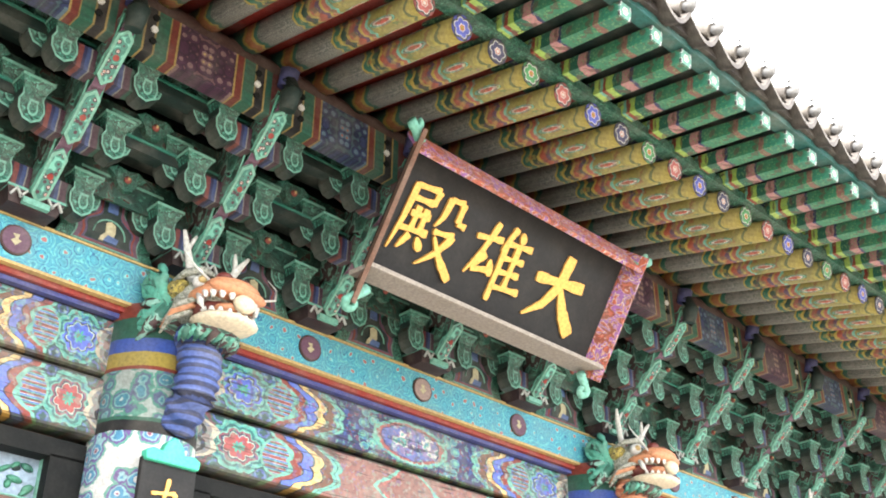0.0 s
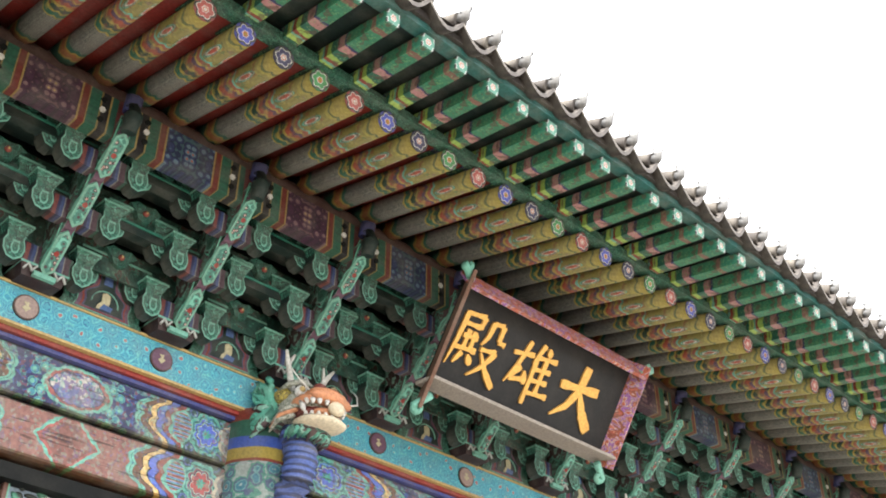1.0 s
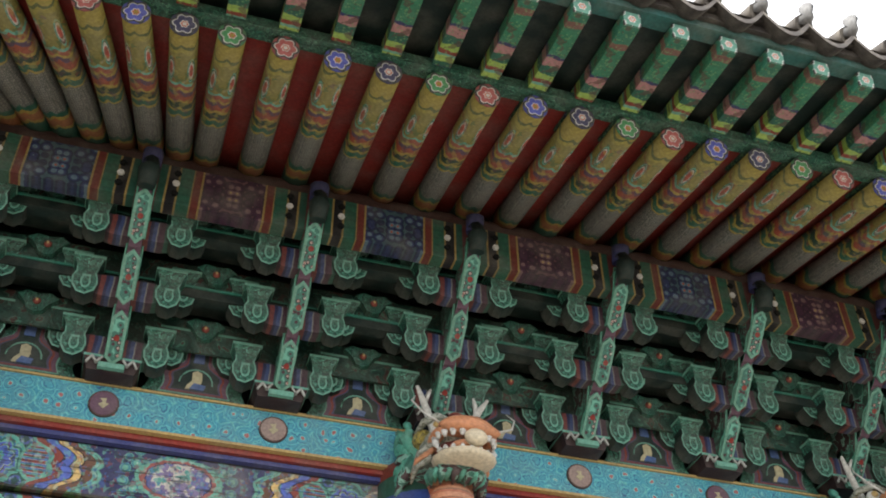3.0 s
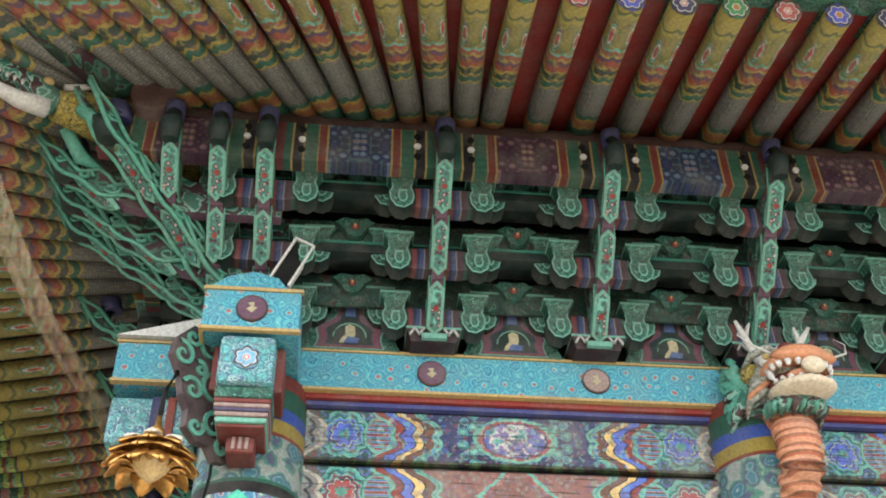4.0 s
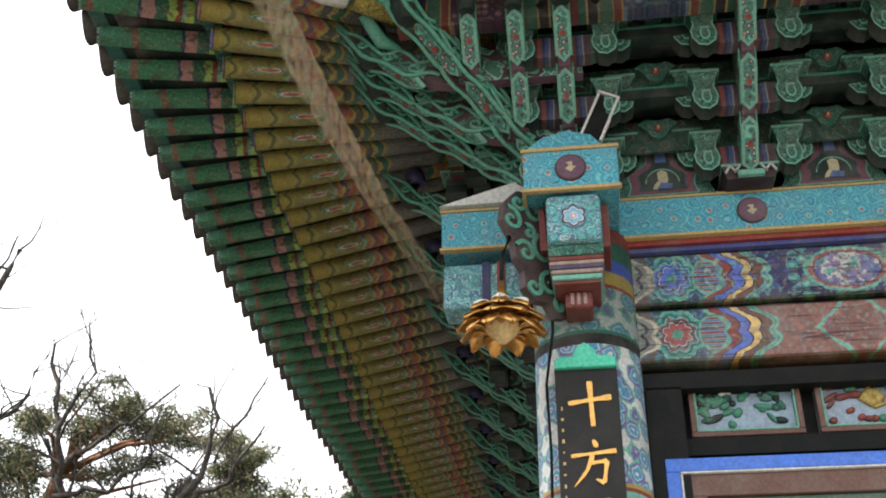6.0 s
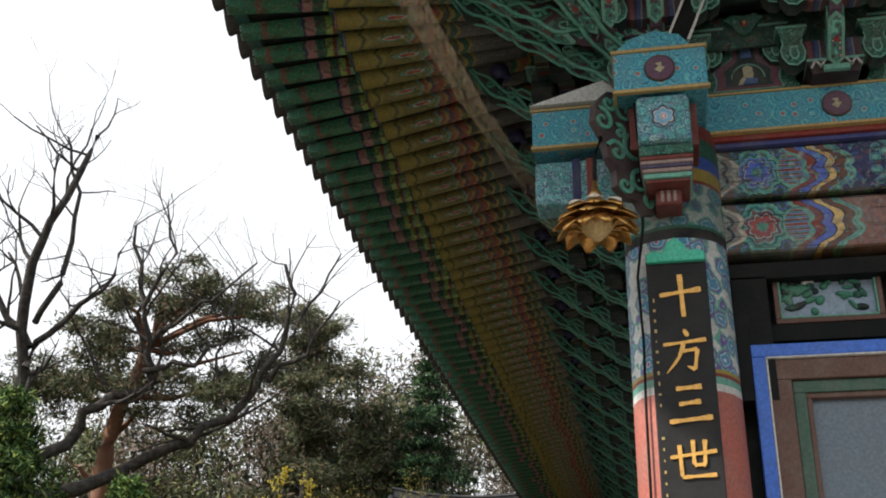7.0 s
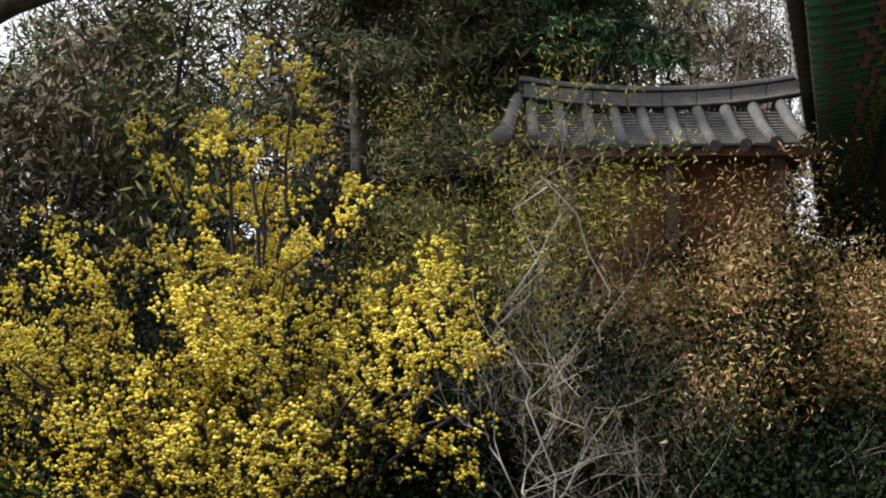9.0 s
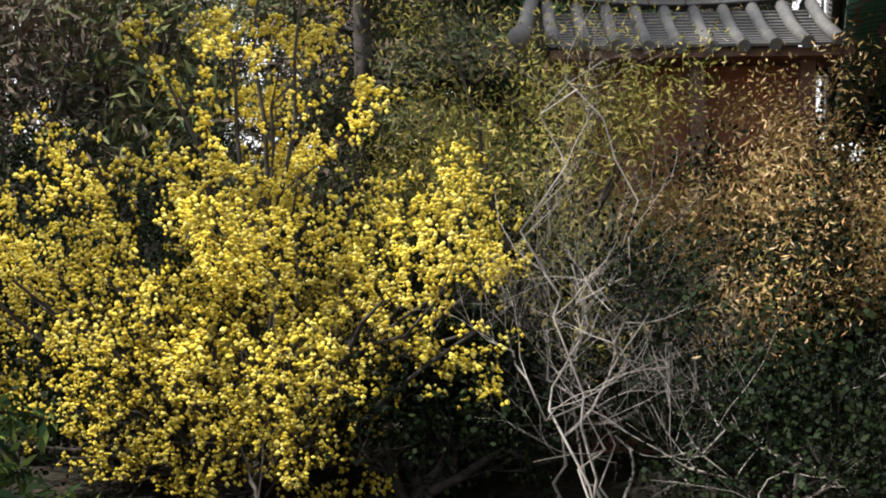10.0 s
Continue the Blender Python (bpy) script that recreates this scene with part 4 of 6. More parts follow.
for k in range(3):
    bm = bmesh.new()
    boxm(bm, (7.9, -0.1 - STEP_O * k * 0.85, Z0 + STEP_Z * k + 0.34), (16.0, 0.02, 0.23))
    part("gap_board", bm, M["gapwood"], frieze, "carved board behind the bracket arms, recess shade in its colour")
bm = bmesh.new()
plate(bm, [(-0.17, 0), (-0.1, -0.06), (-0.06, -0.13), (0, -0.15), (0.06, -0.13), (0.1, -0.06), (0.17, 0), (0.1, 0.05), (0, 0.03), (-0.1, 0.05)], 0.06, Matrix(((1, 0, 0, 0), (0, 0, -1, 0), (0, 1, 0, 0), (0, 0, 0, 1))))
GAP = mesh_of(bm, "gap_carving", M["soro"])
bm = bmesh.new()
ball(bm, (0, -0.035, -0.05), (0.034, 0.02, 0.03), 0, 10, 6)
ball(bm, (0, -0.05, -0.05), (0.014, 0.012, 0.014), 1, 8, 5)
BOSS = mesh_of(bm, "boss", [M["red"], M["gold"]])
for x in SETS + [0]:
    for k in range(3):
        g = part("gap_carving", GAP, None, frieze, "", pose(x + 0.5, -0.12 - STEP_O * k * 0.9, Z0 + STEP_Z * k + 0.41) @ Matrix.Diagonal((0.7, 1, 0.75, 1)))
        part("boss", BOSS, None, g, "red flower boss with a gold heart")
for x in SETS + [0]:
    for z in (6.34, 6.42, 6.5):
        for dx in (-0.16, 0.16):
            bm = bmesh.new()
            plate(bm, [(0.022 * math.cos(a * 1.047), 0.022 * math.sin(a * 1.047)) for a in range(6)], 0.014, Matrix(((1, 0, 0, x + dx), (0, 0, -1, -0.885), (0, 1, 0, z), (0, 0, 0, 1))))
            part("white_dot", bm, M["white"] if z == 6.42 else M["black"], frieze)


# ---- painted panels between the sets ----
def arch(w, h, n=16):
    """A keyhole-shaped outline, broad below and drawn in above."""
    right = []
    for i in range(n + 1):
        u = i / n
        s = min(1, max(0, (u - 0.32) / 0.3))
        neck = 1 - 0.62 * s * s * (3 - 2 * s)
        if u > 0.82:
            neck *= math.sqrt(max(0.02, 1 - ((u - 0.82) / 0.18) ** 2))
        right.append((w * neck * (1 - 0.1 * math.sin(min(1, u / 0.35) * 3.1)), h * u))
    return right + [(-x, y) for x, y in right[::-1]]


def niche_panel(x):
    m = Matrix(((1, 0, 0, x), (0, 0, -1, 0.0), (0, 1, 0, 5.54), (0, 0, 0, 1)))
    o = thing("niche_panel", "keyhole-shaped painted panel between bracket sets", "panel", None, "niche panels")
    for i, (nm, w, h, th, mt) in enumerate((("field", 0.31, 0.46, 0.03, "soro"), ("rim", 0.215, 0.4, 0.042, "rim"), ("border", 0.205, 0.388, 0.05, "purple"), ("red_line", 0.175, 0.345, 0.058, "red"), ("inner_border", 0.16, 0.325, 0.066, "navy2"), ("inner_field", 0.145, 0.3, 0.074, "dark"))):
        bm = bmesh.new()
        plate(bm, arch(w, h), th, m @ pose(0, 0.005 * i, 0))
        part(nm, bm, M[mt], o)
    bm = bmesh.new()
    plate(bm, [(-0.032, 0.225), (0.032, 0.225), (0.03, 0.3), (0.0, 0.325), (-0.03, 0.3)], 0.084, m)
    part("blue_field", bm, M["slate"], o)
    bm = bmesh.new()
    tube(bm, [m @ Vector((0.1 * math.cos(q * 0.3142), 0.075 + 0.1 * math.sin(q * 0.3142), 0.04)) for q in range(11)], 0.005, 5)
    part("halo", bm, M["rim"], o, "thin pale arc")
    bm = bmesh.new()
    plate(bm, [(-0.06, 0.03), (0.02, 0.035), (0.035, 0.1), (0.03, 0.15), (0.0, 0.165), (-0.028, 0.15), (-0.025, 0.09), (-0.05, 0.06)], 0.09, m)
    part("pale_motif", bm, M["cream"], o)
    bm = bmesh.new()
    plate(bm, [(-0.035, 0.032), (0.05, 0.03), (0.06, 0.065), (-0.01, 0.075)], 0.094, m)
    part("blue_motif", bm, M["slate"], o)


M["navy2"] = plain("dull_violet", (0.07, 0.06, 0.12))
M["slate"] = plain("slate_blue", (0.06, 0.11, 0.26))
M["cream"] = plain("cream_paint", (0.42, 0.38, 0.24))
for x in SETS + [0]:
    if x < 15:
        niche_panel(x + 0.5)


# ---- corner ends of the beams ----
M["teal_flower"] = carved("teal_flower_block", (0.12, 0.42, 0.45), (0.45, 0.62, 0.6), (0.07, 0.16, 0.26), 14)
M["bigflower"] = flower_mat("flower_large", (0.2, 0.42, 0.6), (0.6, 0.65, 0.7), 0.075)
M["greym"] = plain("faded_pink", (0.3, 0.22, 0.2))
M["redk"] = plain("deep_red", (0.15, 0.03, 0.025))
corner = thing("beam_corner", "crossing beam ends at the hall corner, turquoise and gold", "beam", kind="structure")


def cbox(name, c, size, mt, bevel=0.008, label=""):
    bm = bmesh.new()
    boxm(bm, (0, 0, 0), size)
    return bev(part(name, bm, M[mt], corner, label, pose(*c)), bevel)


cbox("plate_end", (-0.045, -0.28, ZB + 0.01), (0.53, 0.555, 0.25), "plate")
for z in (ZB + 0.145, ZB - 0.125):
    cbox("gold_edge", (-0.045, -0.55, z), (0.55, 0.035, 0.022), "gold", 0.004)
    cbox("gold_edge", (-0.31, -0.28, z), (0.02, 0.5, 0.022), "gold", 0.004)
for sx in (-0.19, 0.1):
    cbox("red_cheek", (sx, -0.2, 5.12), (0.1, 0.4, 0.28), "redk")
cbox("flower_end", (-0.045, -0.29, 5.1), (0.3, 0.5, 0.3), "teal_flower", 0.03, "turquoise block painted with a flower")
for sz, sh, sw, mt in ((4.915, 0.066, 0.3, "soro"), (4.868, 0.026, 0.298, "redk"), (4.842, 0.024, 0.294, "greym"), (4.82, 0.02, 0.288, "navy2"), (4.797, 0.024, 0.28, "greym"), (4.768, 0.03, 0.268, "mint"), (4.744, 0.02, 0.25, "redk")):
    cbox("stepped_end", (-0.045, -0.26 + 0.5 * (0.3 - sw), sz), (sw, 0.47 - (0.3 - sw), sh), mt, 0.008)
cbox("stepped_end", (-0.045, -0.2, 4.69), (0.15, 0.3, 0.1), "redk", 0.02)
for wx in (-0.08, -0.045, -0.01):
    cbox("pale_stripe", (wx, -0.352, 4.69), (0.018, 0.012, 0.07), "greym", 0.003)
bm = bmesh.new()
plate(bm, [(0.075 * math.cos(a * math.pi / 12), 0.075 * math.sin(a * math.pi / 12)) for a in range(24)], 0.012)
part("painted_flower", bm, M["bigflower"], corner, "blue and white flower", Matrix(((1, 0, 0, -0.045), (0, 0, -1, -0.543), (0, 1, 0, 5.1), (0, 0, 0, 1))))
cbox("west_end", (-0.6, 0.2, 5.06), (0.5, 0.22, 0.3), "teal_flower", 0.02)
for sx, mt in ((-0.09, "navy"), (0.0, "red")):
    cbox("end_band", (-0.6 + sx + 0.1, 0.2, 5.06), (0.05, 0.235, 0.31), mt, 0.004)
# sloping cover over the crossing ends
bm = bmesh.new()
plate(bm, [(-0.28, 0.0), (0.2, 0.0), (0.12, 0.1), (-0.02, 0.14), (-0.16, 0.1)], 0.5, Matrix(((1, 0, 0, -0.04), (0, 0, -1, -0.27), (0, 1, 0, 5.56), (0, 0, 0, 1))))
part("end_cover", bm, M["plate"], corner)
bm = bmesh.new()
plate(bm, [(-0.86, 5.55), (-0.3, 5.72), (-0.3, 5.55)], 0.3, Matrix(((1, 0, 0, 0), (0, 0, -1, 0.1), (0, 1, 0, 0), (0, 0, 0, 1))))
part("end_cover", bm, M["white"], corner)
# the side's own tie plate and beam
bm = bmesh.new()
boxm(bm, (0.12, 16.1, ZB), (0.3, 31.7, 0.25))
part("side_plate", bm, M["plate"], corner)
bm = bmesh.new()
boxm(bm, (0.14, 16.1, 4.85), (0.22, 31.7, 0.7))
part("side_beam", bm, M["beam"], corner)


def medallion(x, y, z, mt):
    o = thing("medallion", "round painted medallion on the turquoise plate", "medallion", None, "medallions")
    for nm, r, t, mat in (("rim", 0.088, 0.02, "brownp"), ("field", 0.078, 0.026, mt), ("mark", 0.03, 0.03, "cream")):
        bm = bmesh.new()
        pts = [(r * math.cos(a * math.pi / 10), r * math.sin(a * math.pi / 10)) for a in range(20)] if nm != "mark" else [(-0.03, -0.01), (0.0, -0.035), (0.03, 0.0), (0.01, 0.005), (0.012, 0.035), (-0.025, 0.03), (-0.005, 0.01)]
        plate(bm, pts, t, Matrix(((1, 0, 0, x), (0, 0, -1, y), (0, 1, 0, z), (0, 0, 0, 1))))
        part(nm, bm, M[mat], o)


for x in SETS:
    if x not in (3, 6, 10, 13):
        medallion(x, -0.003, ZB, "purple" if x % 2 else "greym")
medallion(-0.045, -0.56, ZB + 0.01, "purple")

# ---- gilt lotus lamp and its scroll bracket ----
M["gilt"] = plain("gilt_metal", (0.62, 0.34, 0.1), 0.3, 0.85, wear=0.12)
M["petal"] = plain("pale_petal", (0.75, 0.7, 0.6), 0.4, wear=0.1)
M["glow"] = plain("frosted_bowl", (0.62, 0.46, 0.22), 0.35, wear=0.05)


def lotus_lamp(m):
    o = thing("lotus_lamp", "gilt lotus-shaped metal lamp hung from a scroll bracket", "lamp", m)
    bm = bmesh.new()
    pts, rad = [], []
    for q in range(8):
        u = q / 7
        pts.append((0, 0, -0.13 + 0.13 * u))
        rad.append(0.025 + 0.1 * math.sin(u * 1.5))
    tube(bm, pts, rad, 16)
    part("bowl", bm, M["glow"], o, "frosted pale bowl")
    for ring, (n, r0, r1, z0, z1, w, mt) in enumerate(((10, 0.09, 0.245, -0.035, -0.095, 0.078, "gilt"), (9, 0.08, 0.27, 0.0, -0.03, 0.085, "gilt"), (8, 0.06, 0.235, 0.05, 0.03, 0.075, "gilt"), (6, 0.07, 0.185, 0.085, 0.088, 0.05, "petal"))):
        for i in range(n):
            a = 2 * math.pi * (i + 0.5 * ring) / n
            bm = bmesh.new()
            rows = []
            for q in range(6):
                u = q / 5
                rr, zz = r0 + (r1 - r0) * u, z0 + (z1 - z0) * u ** 1.8 + (0.028 * math.sin(u * 3.1))
                ww = w * math.sin(math.pi * (0.16 + 0.82 * u)) + 0.003
                rows.append([bm.verts.new((rr * math.cos(a) - k * ww * math.sin(a), rr * math.sin(a) + k * ww * math.cos(a), zz - 0.022 * abs(k))) for k in (-1, 0, 1)])
            for p, q in zip(rows, rows[1:]):
                for k in range(2):
                    bm.faces.new((p[k], p[k + 1], q[k + 1], q[k])).smooth = True
            pt = part("petal", bm, M[mt], o)
            md = pt.modifiers.new("thick", "SOLIDIFY")
            md.thickness = 0.005
    bm = bmesh.new()
    tube(bm, [(0, 0, 0.1), (0, 0, 0.16), (0, 0, 0.2), (0, 0, 0.28)], [0.03, 0.045, 0.02, 0.012], 8)
    part("stem", bm, M["gilt"], o)


lotus_lamp(pose(-0.45, -0.5, 4.5) @ Matrix.Diagonal((0.9, 0.9, 0.95, 1)))


def scroll_bracket():
    """A flat carved scroll of tight spirals that reaches out on the diagonal."""
    o = thing("scroll_bracket", "carved green scroll bracket holding the lotus lamp", "bracket")
    m = pose(-0.05, -0.1, 4.95) @ pose(0, 0, 0, 90, 0, 45)
    for cx, cy, r, turn, start in ((-0.33, 0.31, 0.105, 1, 0.5), (-0.51, 0.2, 0.09, -1, 1.2), (-0.27, 0.08, 0.105, 1, 2.0), (-0.41, 0.02, 0.085, -1, 0.3), (-0.24, -0.13, 0.095, 1, 1.0), (-0.36, -0.18, 0.07, -1, 2.4), (-0.17, -0.24, 0.07, 1, 0.4), (-0.46, 0.33, 0.07, -1, 2.2), (-0.2, 0.22, 0.08, 1, 3.0), (-0.38, 0.16, 0.06, -1, 0.9)):
        bm = bmesh.new()
        lo, hi = [], []
        for q in range(24):                    # a flat ribbon that winds in
            a, rr = start + q * 0.36, r * (1 - q / 27)
            w = 0.026 - 0.0005 * q + (0.012 if q > 20 else 0)
            lo.append((cx + turn * (rr - w) * math.cos(a), cy + (rr - w) * math.sin(a)))
            hi.append((cx + turn * rr * math.cos(a), cy + rr * math.sin(a)))
        for side in (-0.03, 0.03):
            g = [[bm.verts.new(m @ Vector((*p, side + dz))) for p in row] for row in (lo, hi) for dz in (-0.008, 0.008)]
            for q in range(23):
                for u, v in ((0, 1), (1, 3), (3, 2), (2, 0)):
                    bm.faces.new((g[u][q], g[u][q + 1], g[v][q + 1], g[v][q]))
        part("spiral", bm, M["mintd"], o, "pale green painted scroll")
    bm = bmesh.new()
    plate(bm, [(-0.16, 0.43), (-0.34, 0.44), (-0.46, 0.41), (-0.55, 0.3), (-0.57, 0.18), (-0.5, 0.09), (-0.47, -0.03), (-0.42, -0.1), (-0.42, -0.2), (-0.34, -0.26), (-0.26, -0.25), (-0.2, -0.32), (-0.12, -0.3), (-0.1, -0.15), (-0.13, 0.2)], 0.05, m)
    part("back_plate", bm, M["umber"], o, "dark brown board")
    bm = bmesh.new()
    tube(bm, [m @ Vector((-0.5, 0.1, 0)), m @ Vector((-0.56, -0.05, 0)), (-0.45, -0.5, 4.74)], 0.014, 6)
    part("hanger", bm, M["black"], o)


M["umber"] = plain("umber_paint", (0.05, 0.03, 0.034))
M["mintd"] = plain("scroll_green", (0.09, 0.34, 0.26))
scroll_bracket()


# ---- floodlight over the corner, cable, net ----
def floodlight():
    o = thing("floodlight", "slim dark floodlight with a pale frame on the corner", "floodlight", pose(0.14, -0.45, 5.82, 0, 22, 8))
    bm = bmesh.new()
    boxm(bm, (0, 0, 0), (0.1, 0.05, 0.32))
    bev(part("housing", bm, M["black"], o), 0.01)
    for sx in (-0.058, 0.058):
        bm = bmesh.new()
        boxm(bm, (sx, -0.006, 0), (0.014, 0.06, 0.34))
        part("frame_bar", bm, M["white"], o)
    bm = bmesh.new()
    boxm(bm, (0, -0.006, 0.17), (0.13, 0.06, 0.014))
    part("frame_bar", bm, M["white"], o)


floodlight()


def cable(bm):
    tube(bm, [(-0.2, -0.47, 5.25), (-0.19, -0.35, 4.9), (-0.2, -0.16, 4.6), (-0.25, -0.11, 4.3), (-0.24, -0.12, 3.9), (-0.25, -0.115, 3.5), (-0.26, -0.115, 2.4), (-0.26, -0.12, PLAT)], 0.009, 6)


simple("cable", M["black"], cable, "thin black cable run down the corner column", "cable")


def net_mat():
    """Thin weathered mesh, half see-through."""
    b = NB("faded_net")
    p = b.coord()
    mixer, clear = b.n("MixShader"), b.n("BsdfTransparent")
    out = b.t.nodes["Material Output"]
    b.done((0.34, 0.28, 0.19), 0.95)
    f = b.math("MULTIPLY", b.ramp(b.noise(b.scale(p, (6, 1.5, 1.5)), 9, 4), [(0.3, (0, 0, 0)), (0.7, (1, 1, 1))], False), 0.5)
    b.put(mixer.inputs[0], f)
    b.t.links.new(clear.outputs[0], mixer.inputs[1])
    b.t.links.new(b.b.outputs[0], mixer.inputs[2])
    b.t.links.new(mixer.outputs[0], out.inputs[0])
    return b.m


def net(bm):
    base = [(-1.62, -1.5, 6.06), (-1.48, -1.24, 5.8), (-1.35, -1.0, 5.56), (-1.24, -0.8, 5.4), (-1.15, -0.6, 5.27), (-1.02, -0.15, 5.2), (-0.95, 0.28, 5.2), (-0.85, 1.5, 5.35)]
    for k, (wide, off) in enumerate(((0.085, 0.0), (0.05, 0.03), (0.03, -0.03))):
        prev = None
        for q, pt in enumerate(base):
            w = wide * (1.15 - 0.1 * q)
            c = Vector(pt) + Vector((off, off * 0.5, off * 0.6))
            ring = [bm.verts.new(c + Vector((w, 0.2 * w, 0.35 * w))), bm.verts.new(c + Vector((0, -0.2 * w, -0.25 * w))), bm.verts.new(c - Vector((w, 0.2 * w, -0.2 * w)))]
            if prev:
                for a in range(2):
                    bm.faces.new((prev[a], prev[a + 1], ring[a + 1], ring[a])).smooth = True
            prev = ring


M["net"] = net_mat()
simple("bird_net", M["net"], net, "bunched beige bird net strung under the eaves", "net")

# ---- dragon heads on the columns ----
M["dorange"] = plain("dragon_orange", (0.55, 0.24, 0.12), 0.5, wear=0.2)
M["dgrey"] = carved("dragon_scales", (0.36, 0.38, 0.33), (0.5, 0.5, 0.44), (0.16, 0.18, 0.13), 26, 0.7)
M["horn"] = plain("bleached_horn", (0.55, 0.55, 0.52), 0.6)


def ribbed_mat(name, a, b_):
    b = NB(name)
    z = b.math("FRACT", b.math("MULTIPLY", b.math("ADD", b.sep(b.coord())[2], 5.0), 22.0))
    return b.done(b.worn(b.ramp(z, [(0, tuple(c * 0.4 for c in a)), (0.2, a), (0.75, b_)]), 0.3), 0.5, 0, z, 0.01)


M["rib_a"] = ribbed_mat("ribbed_orange", (0.55, 0.25, 0.14), (0.4, 0.12, 0.06))
M["rib_b"] = ribbed_mat("ribbed_blue", (0.06, 0.1, 0.3), (0.03, 0.04, 0.1))


def dragon(x, rib):
    bm = bmesh.new()
    # ribbed throat that curls down the column
    path = [Vector((0, -0.13, -0.62)), Vector((0, -0.27, -0.5)), Vector((0, -0.3, -0.36)), Vector((0, -0.28, -0.22)), Vector((0, -0.2, -0.1))]
    fine, rad = [], []
    for a, c in zip(path, path[1:]):
        for q in range(8):
            fine.append(a.lerp(c, q / 8))
            rad.append((0.105 if q % 4 < 2 else 0.09) + 0.01 * (c.z > -0.4))
    tube(bm, fine, rad, 14, 1)
    # neck and skull
    ball(bm, (0, -0.06, -0.02), (0.2, 0.2, 0.2), 8)
    ball(bm, (0, -0.28, 0.02), (0.17, 0.2, 0.145), 0, 16, 10)
    ball(bm, (0, -0.4, 0.015), (0.135, 0.16, 0.09), 0, 16, 10)
    # broad curled upper lip with nostrils
    ball(bm, (0, -0.53, 0.035), (0.15, 0.13, 0.06), 2, 18, 10)
    ball(bm, (0, -0.585, 0.012), (0.165, 0.075, 0.04), 2, 18, 8)
    for sx in (-1, 1):
        ball(bm, (0.055 * sx, -0.53, 0.095), (0.045, 0.05, 0.035), 4, 10, 6)
        ball(bm, (0.135 * sx, -0.46, 0.0), (0.035, 0.12, 0.035), 2, 10, 6)
    # gape: dark palate, tongue, pearl, teeth
    ball(bm, (0, -0.4, -0.06), (0.13, 0.15, 0.06), 4, 12, 6)
    ball(bm, (0, -0.52, -0.075), (0.085, 0.09, 0.035), 2, 12, 6)
    ball(bm, (0.015, -0.63, -0.06), (0.06, 0.05, 0.05), 9, 14, 8)
    for j in range(9):
        a = -1.35 + 2.7 * j / 8
        tx, ty = 0.15 * math.sin(a), -0.5 - 0.12 * math.cos(a)
        tube(bm, [(tx, ty, -0.015), (tx, ty, -0.05)], [0.02, 0.009], 6, 3)
        tube(bm, [(tx * 0.95, ty + 0.01, -0.125), (tx * 0.95, ty + 0.01, -0.1)], [0.018, 0.008], 6, 3)
    for sx in (-1, 1):
        tube(bm, [(0.145 * sx, -0.47, -0.02), (0.155 * sx, -0.5, -0.075), (0.15 * sx, -0.52, -0.11)], [0.022, 0.018, 0.004], 7, 3)
    # lower jaw: cream plate, green ruffled beard below
    ball(bm, (0, -0.48, -0.14), (0.16, 0.2, 0.042), 9, 18, 6, Euler((0.08, 0, 0)).to_matrix())
    ball(bm, (0, -0.36, -0.165), (0.14, 0.18, 0.04), 8, 14, 6)
    for j in range(13):
        a = -1.5 + 3.0 * j / 12
        r = 0.02 + 0.008 * (j % 2)
        tx, ty = 0.14 * math.sin(a), -0.36 - 0.12 * math.cos(a)
        tube(bm, [(tx, ty, -0.175), (tx * 1.05, ty + 0.03, -0.2), (tx * 0.9, ty + 0.09, -0.22 - 0.02 * (j % 2))], [r, r * 0.9, 0.004], 6, 8 if j % 2 else 10)
    for sx in (-1, 1):
        # cheek folds, eyes, brows, ears, horns, mane
        for j in range(3):
            tube(bm, [(0.13 * sx, -0.44 + 0.03 * j, -0.02 - 0.03 * j), (0.185 * sx, -0.33 + 0.03 * j, -0.05 - 0.03 * j), (0.19 * sx, -0.2, -0.12 - 0.03 * j)], [0.016, 0.018, 0.006], 7, 2 if j == 1 else 0)
        ball(bm, (0.115 * sx, -0.41, 0.085), (0.042, 0.045, 0.042), 3, 12, 8)
        ball(bm, (0.128 * sx, -0.443, 0.088), (0.022, 0.022, 0.022), 6, 10, 6)
        tube(bm, [(0.06 * sx, -0.46, 0.125), (0.12 * sx, -0.44, 0.15), (0.17 * sx, -0.36, 0.14), (0.19 * sx, -0.27, 0.11)], [0.012, 0.022, 0.022, 0.008], 8, 0)
        ball(bm, (0.15 * sx, -0.25, 0.08), (0.05, 0.09, 0.06), 11, 10, 6)
        tube(bm, [(0.08 * sx, -0.27, 0.12), (0.12 * sx, -0.28, 0.24), (0.16 * sx, -0.3, 0.33), (0.2 * sx, -0.33, 0.4)], [0.026, 0.022, 0.019, 0.009], 8, 7)
        tube(bm, [(0.145 * sx, -0.29, 0.3), (0.135 * sx, -0.3, 0.36), (0.12 * sx, -0.32, 0.4)], [0.017, 0.014, 0.006], 7, 7)
        for j in range(2):                     # spiral curls behind the cheek
            cy, cz, rr = -0.1 + 0.02 * j, 0.13 - 0.2 * j, 0.11 - 0.02 * j
            spin = [(0.2 * sx + 0.012 * sx * q / 6, cy + rr * (1 - q / 24) * math.cos(q * 0.42 + 2), cz + rr * (1 - q / 24) * math.sin(q * 0.42 + 2)) for q in range(20)]
            tube(bm, spin, [0.024 - 0.0006 * q for q in range(20)], 7, 10)
            ball(bm, (0.18 * sx, cy, cz), (0.03, rr * 0.9, rr * 0.9), 8, 12, 6)
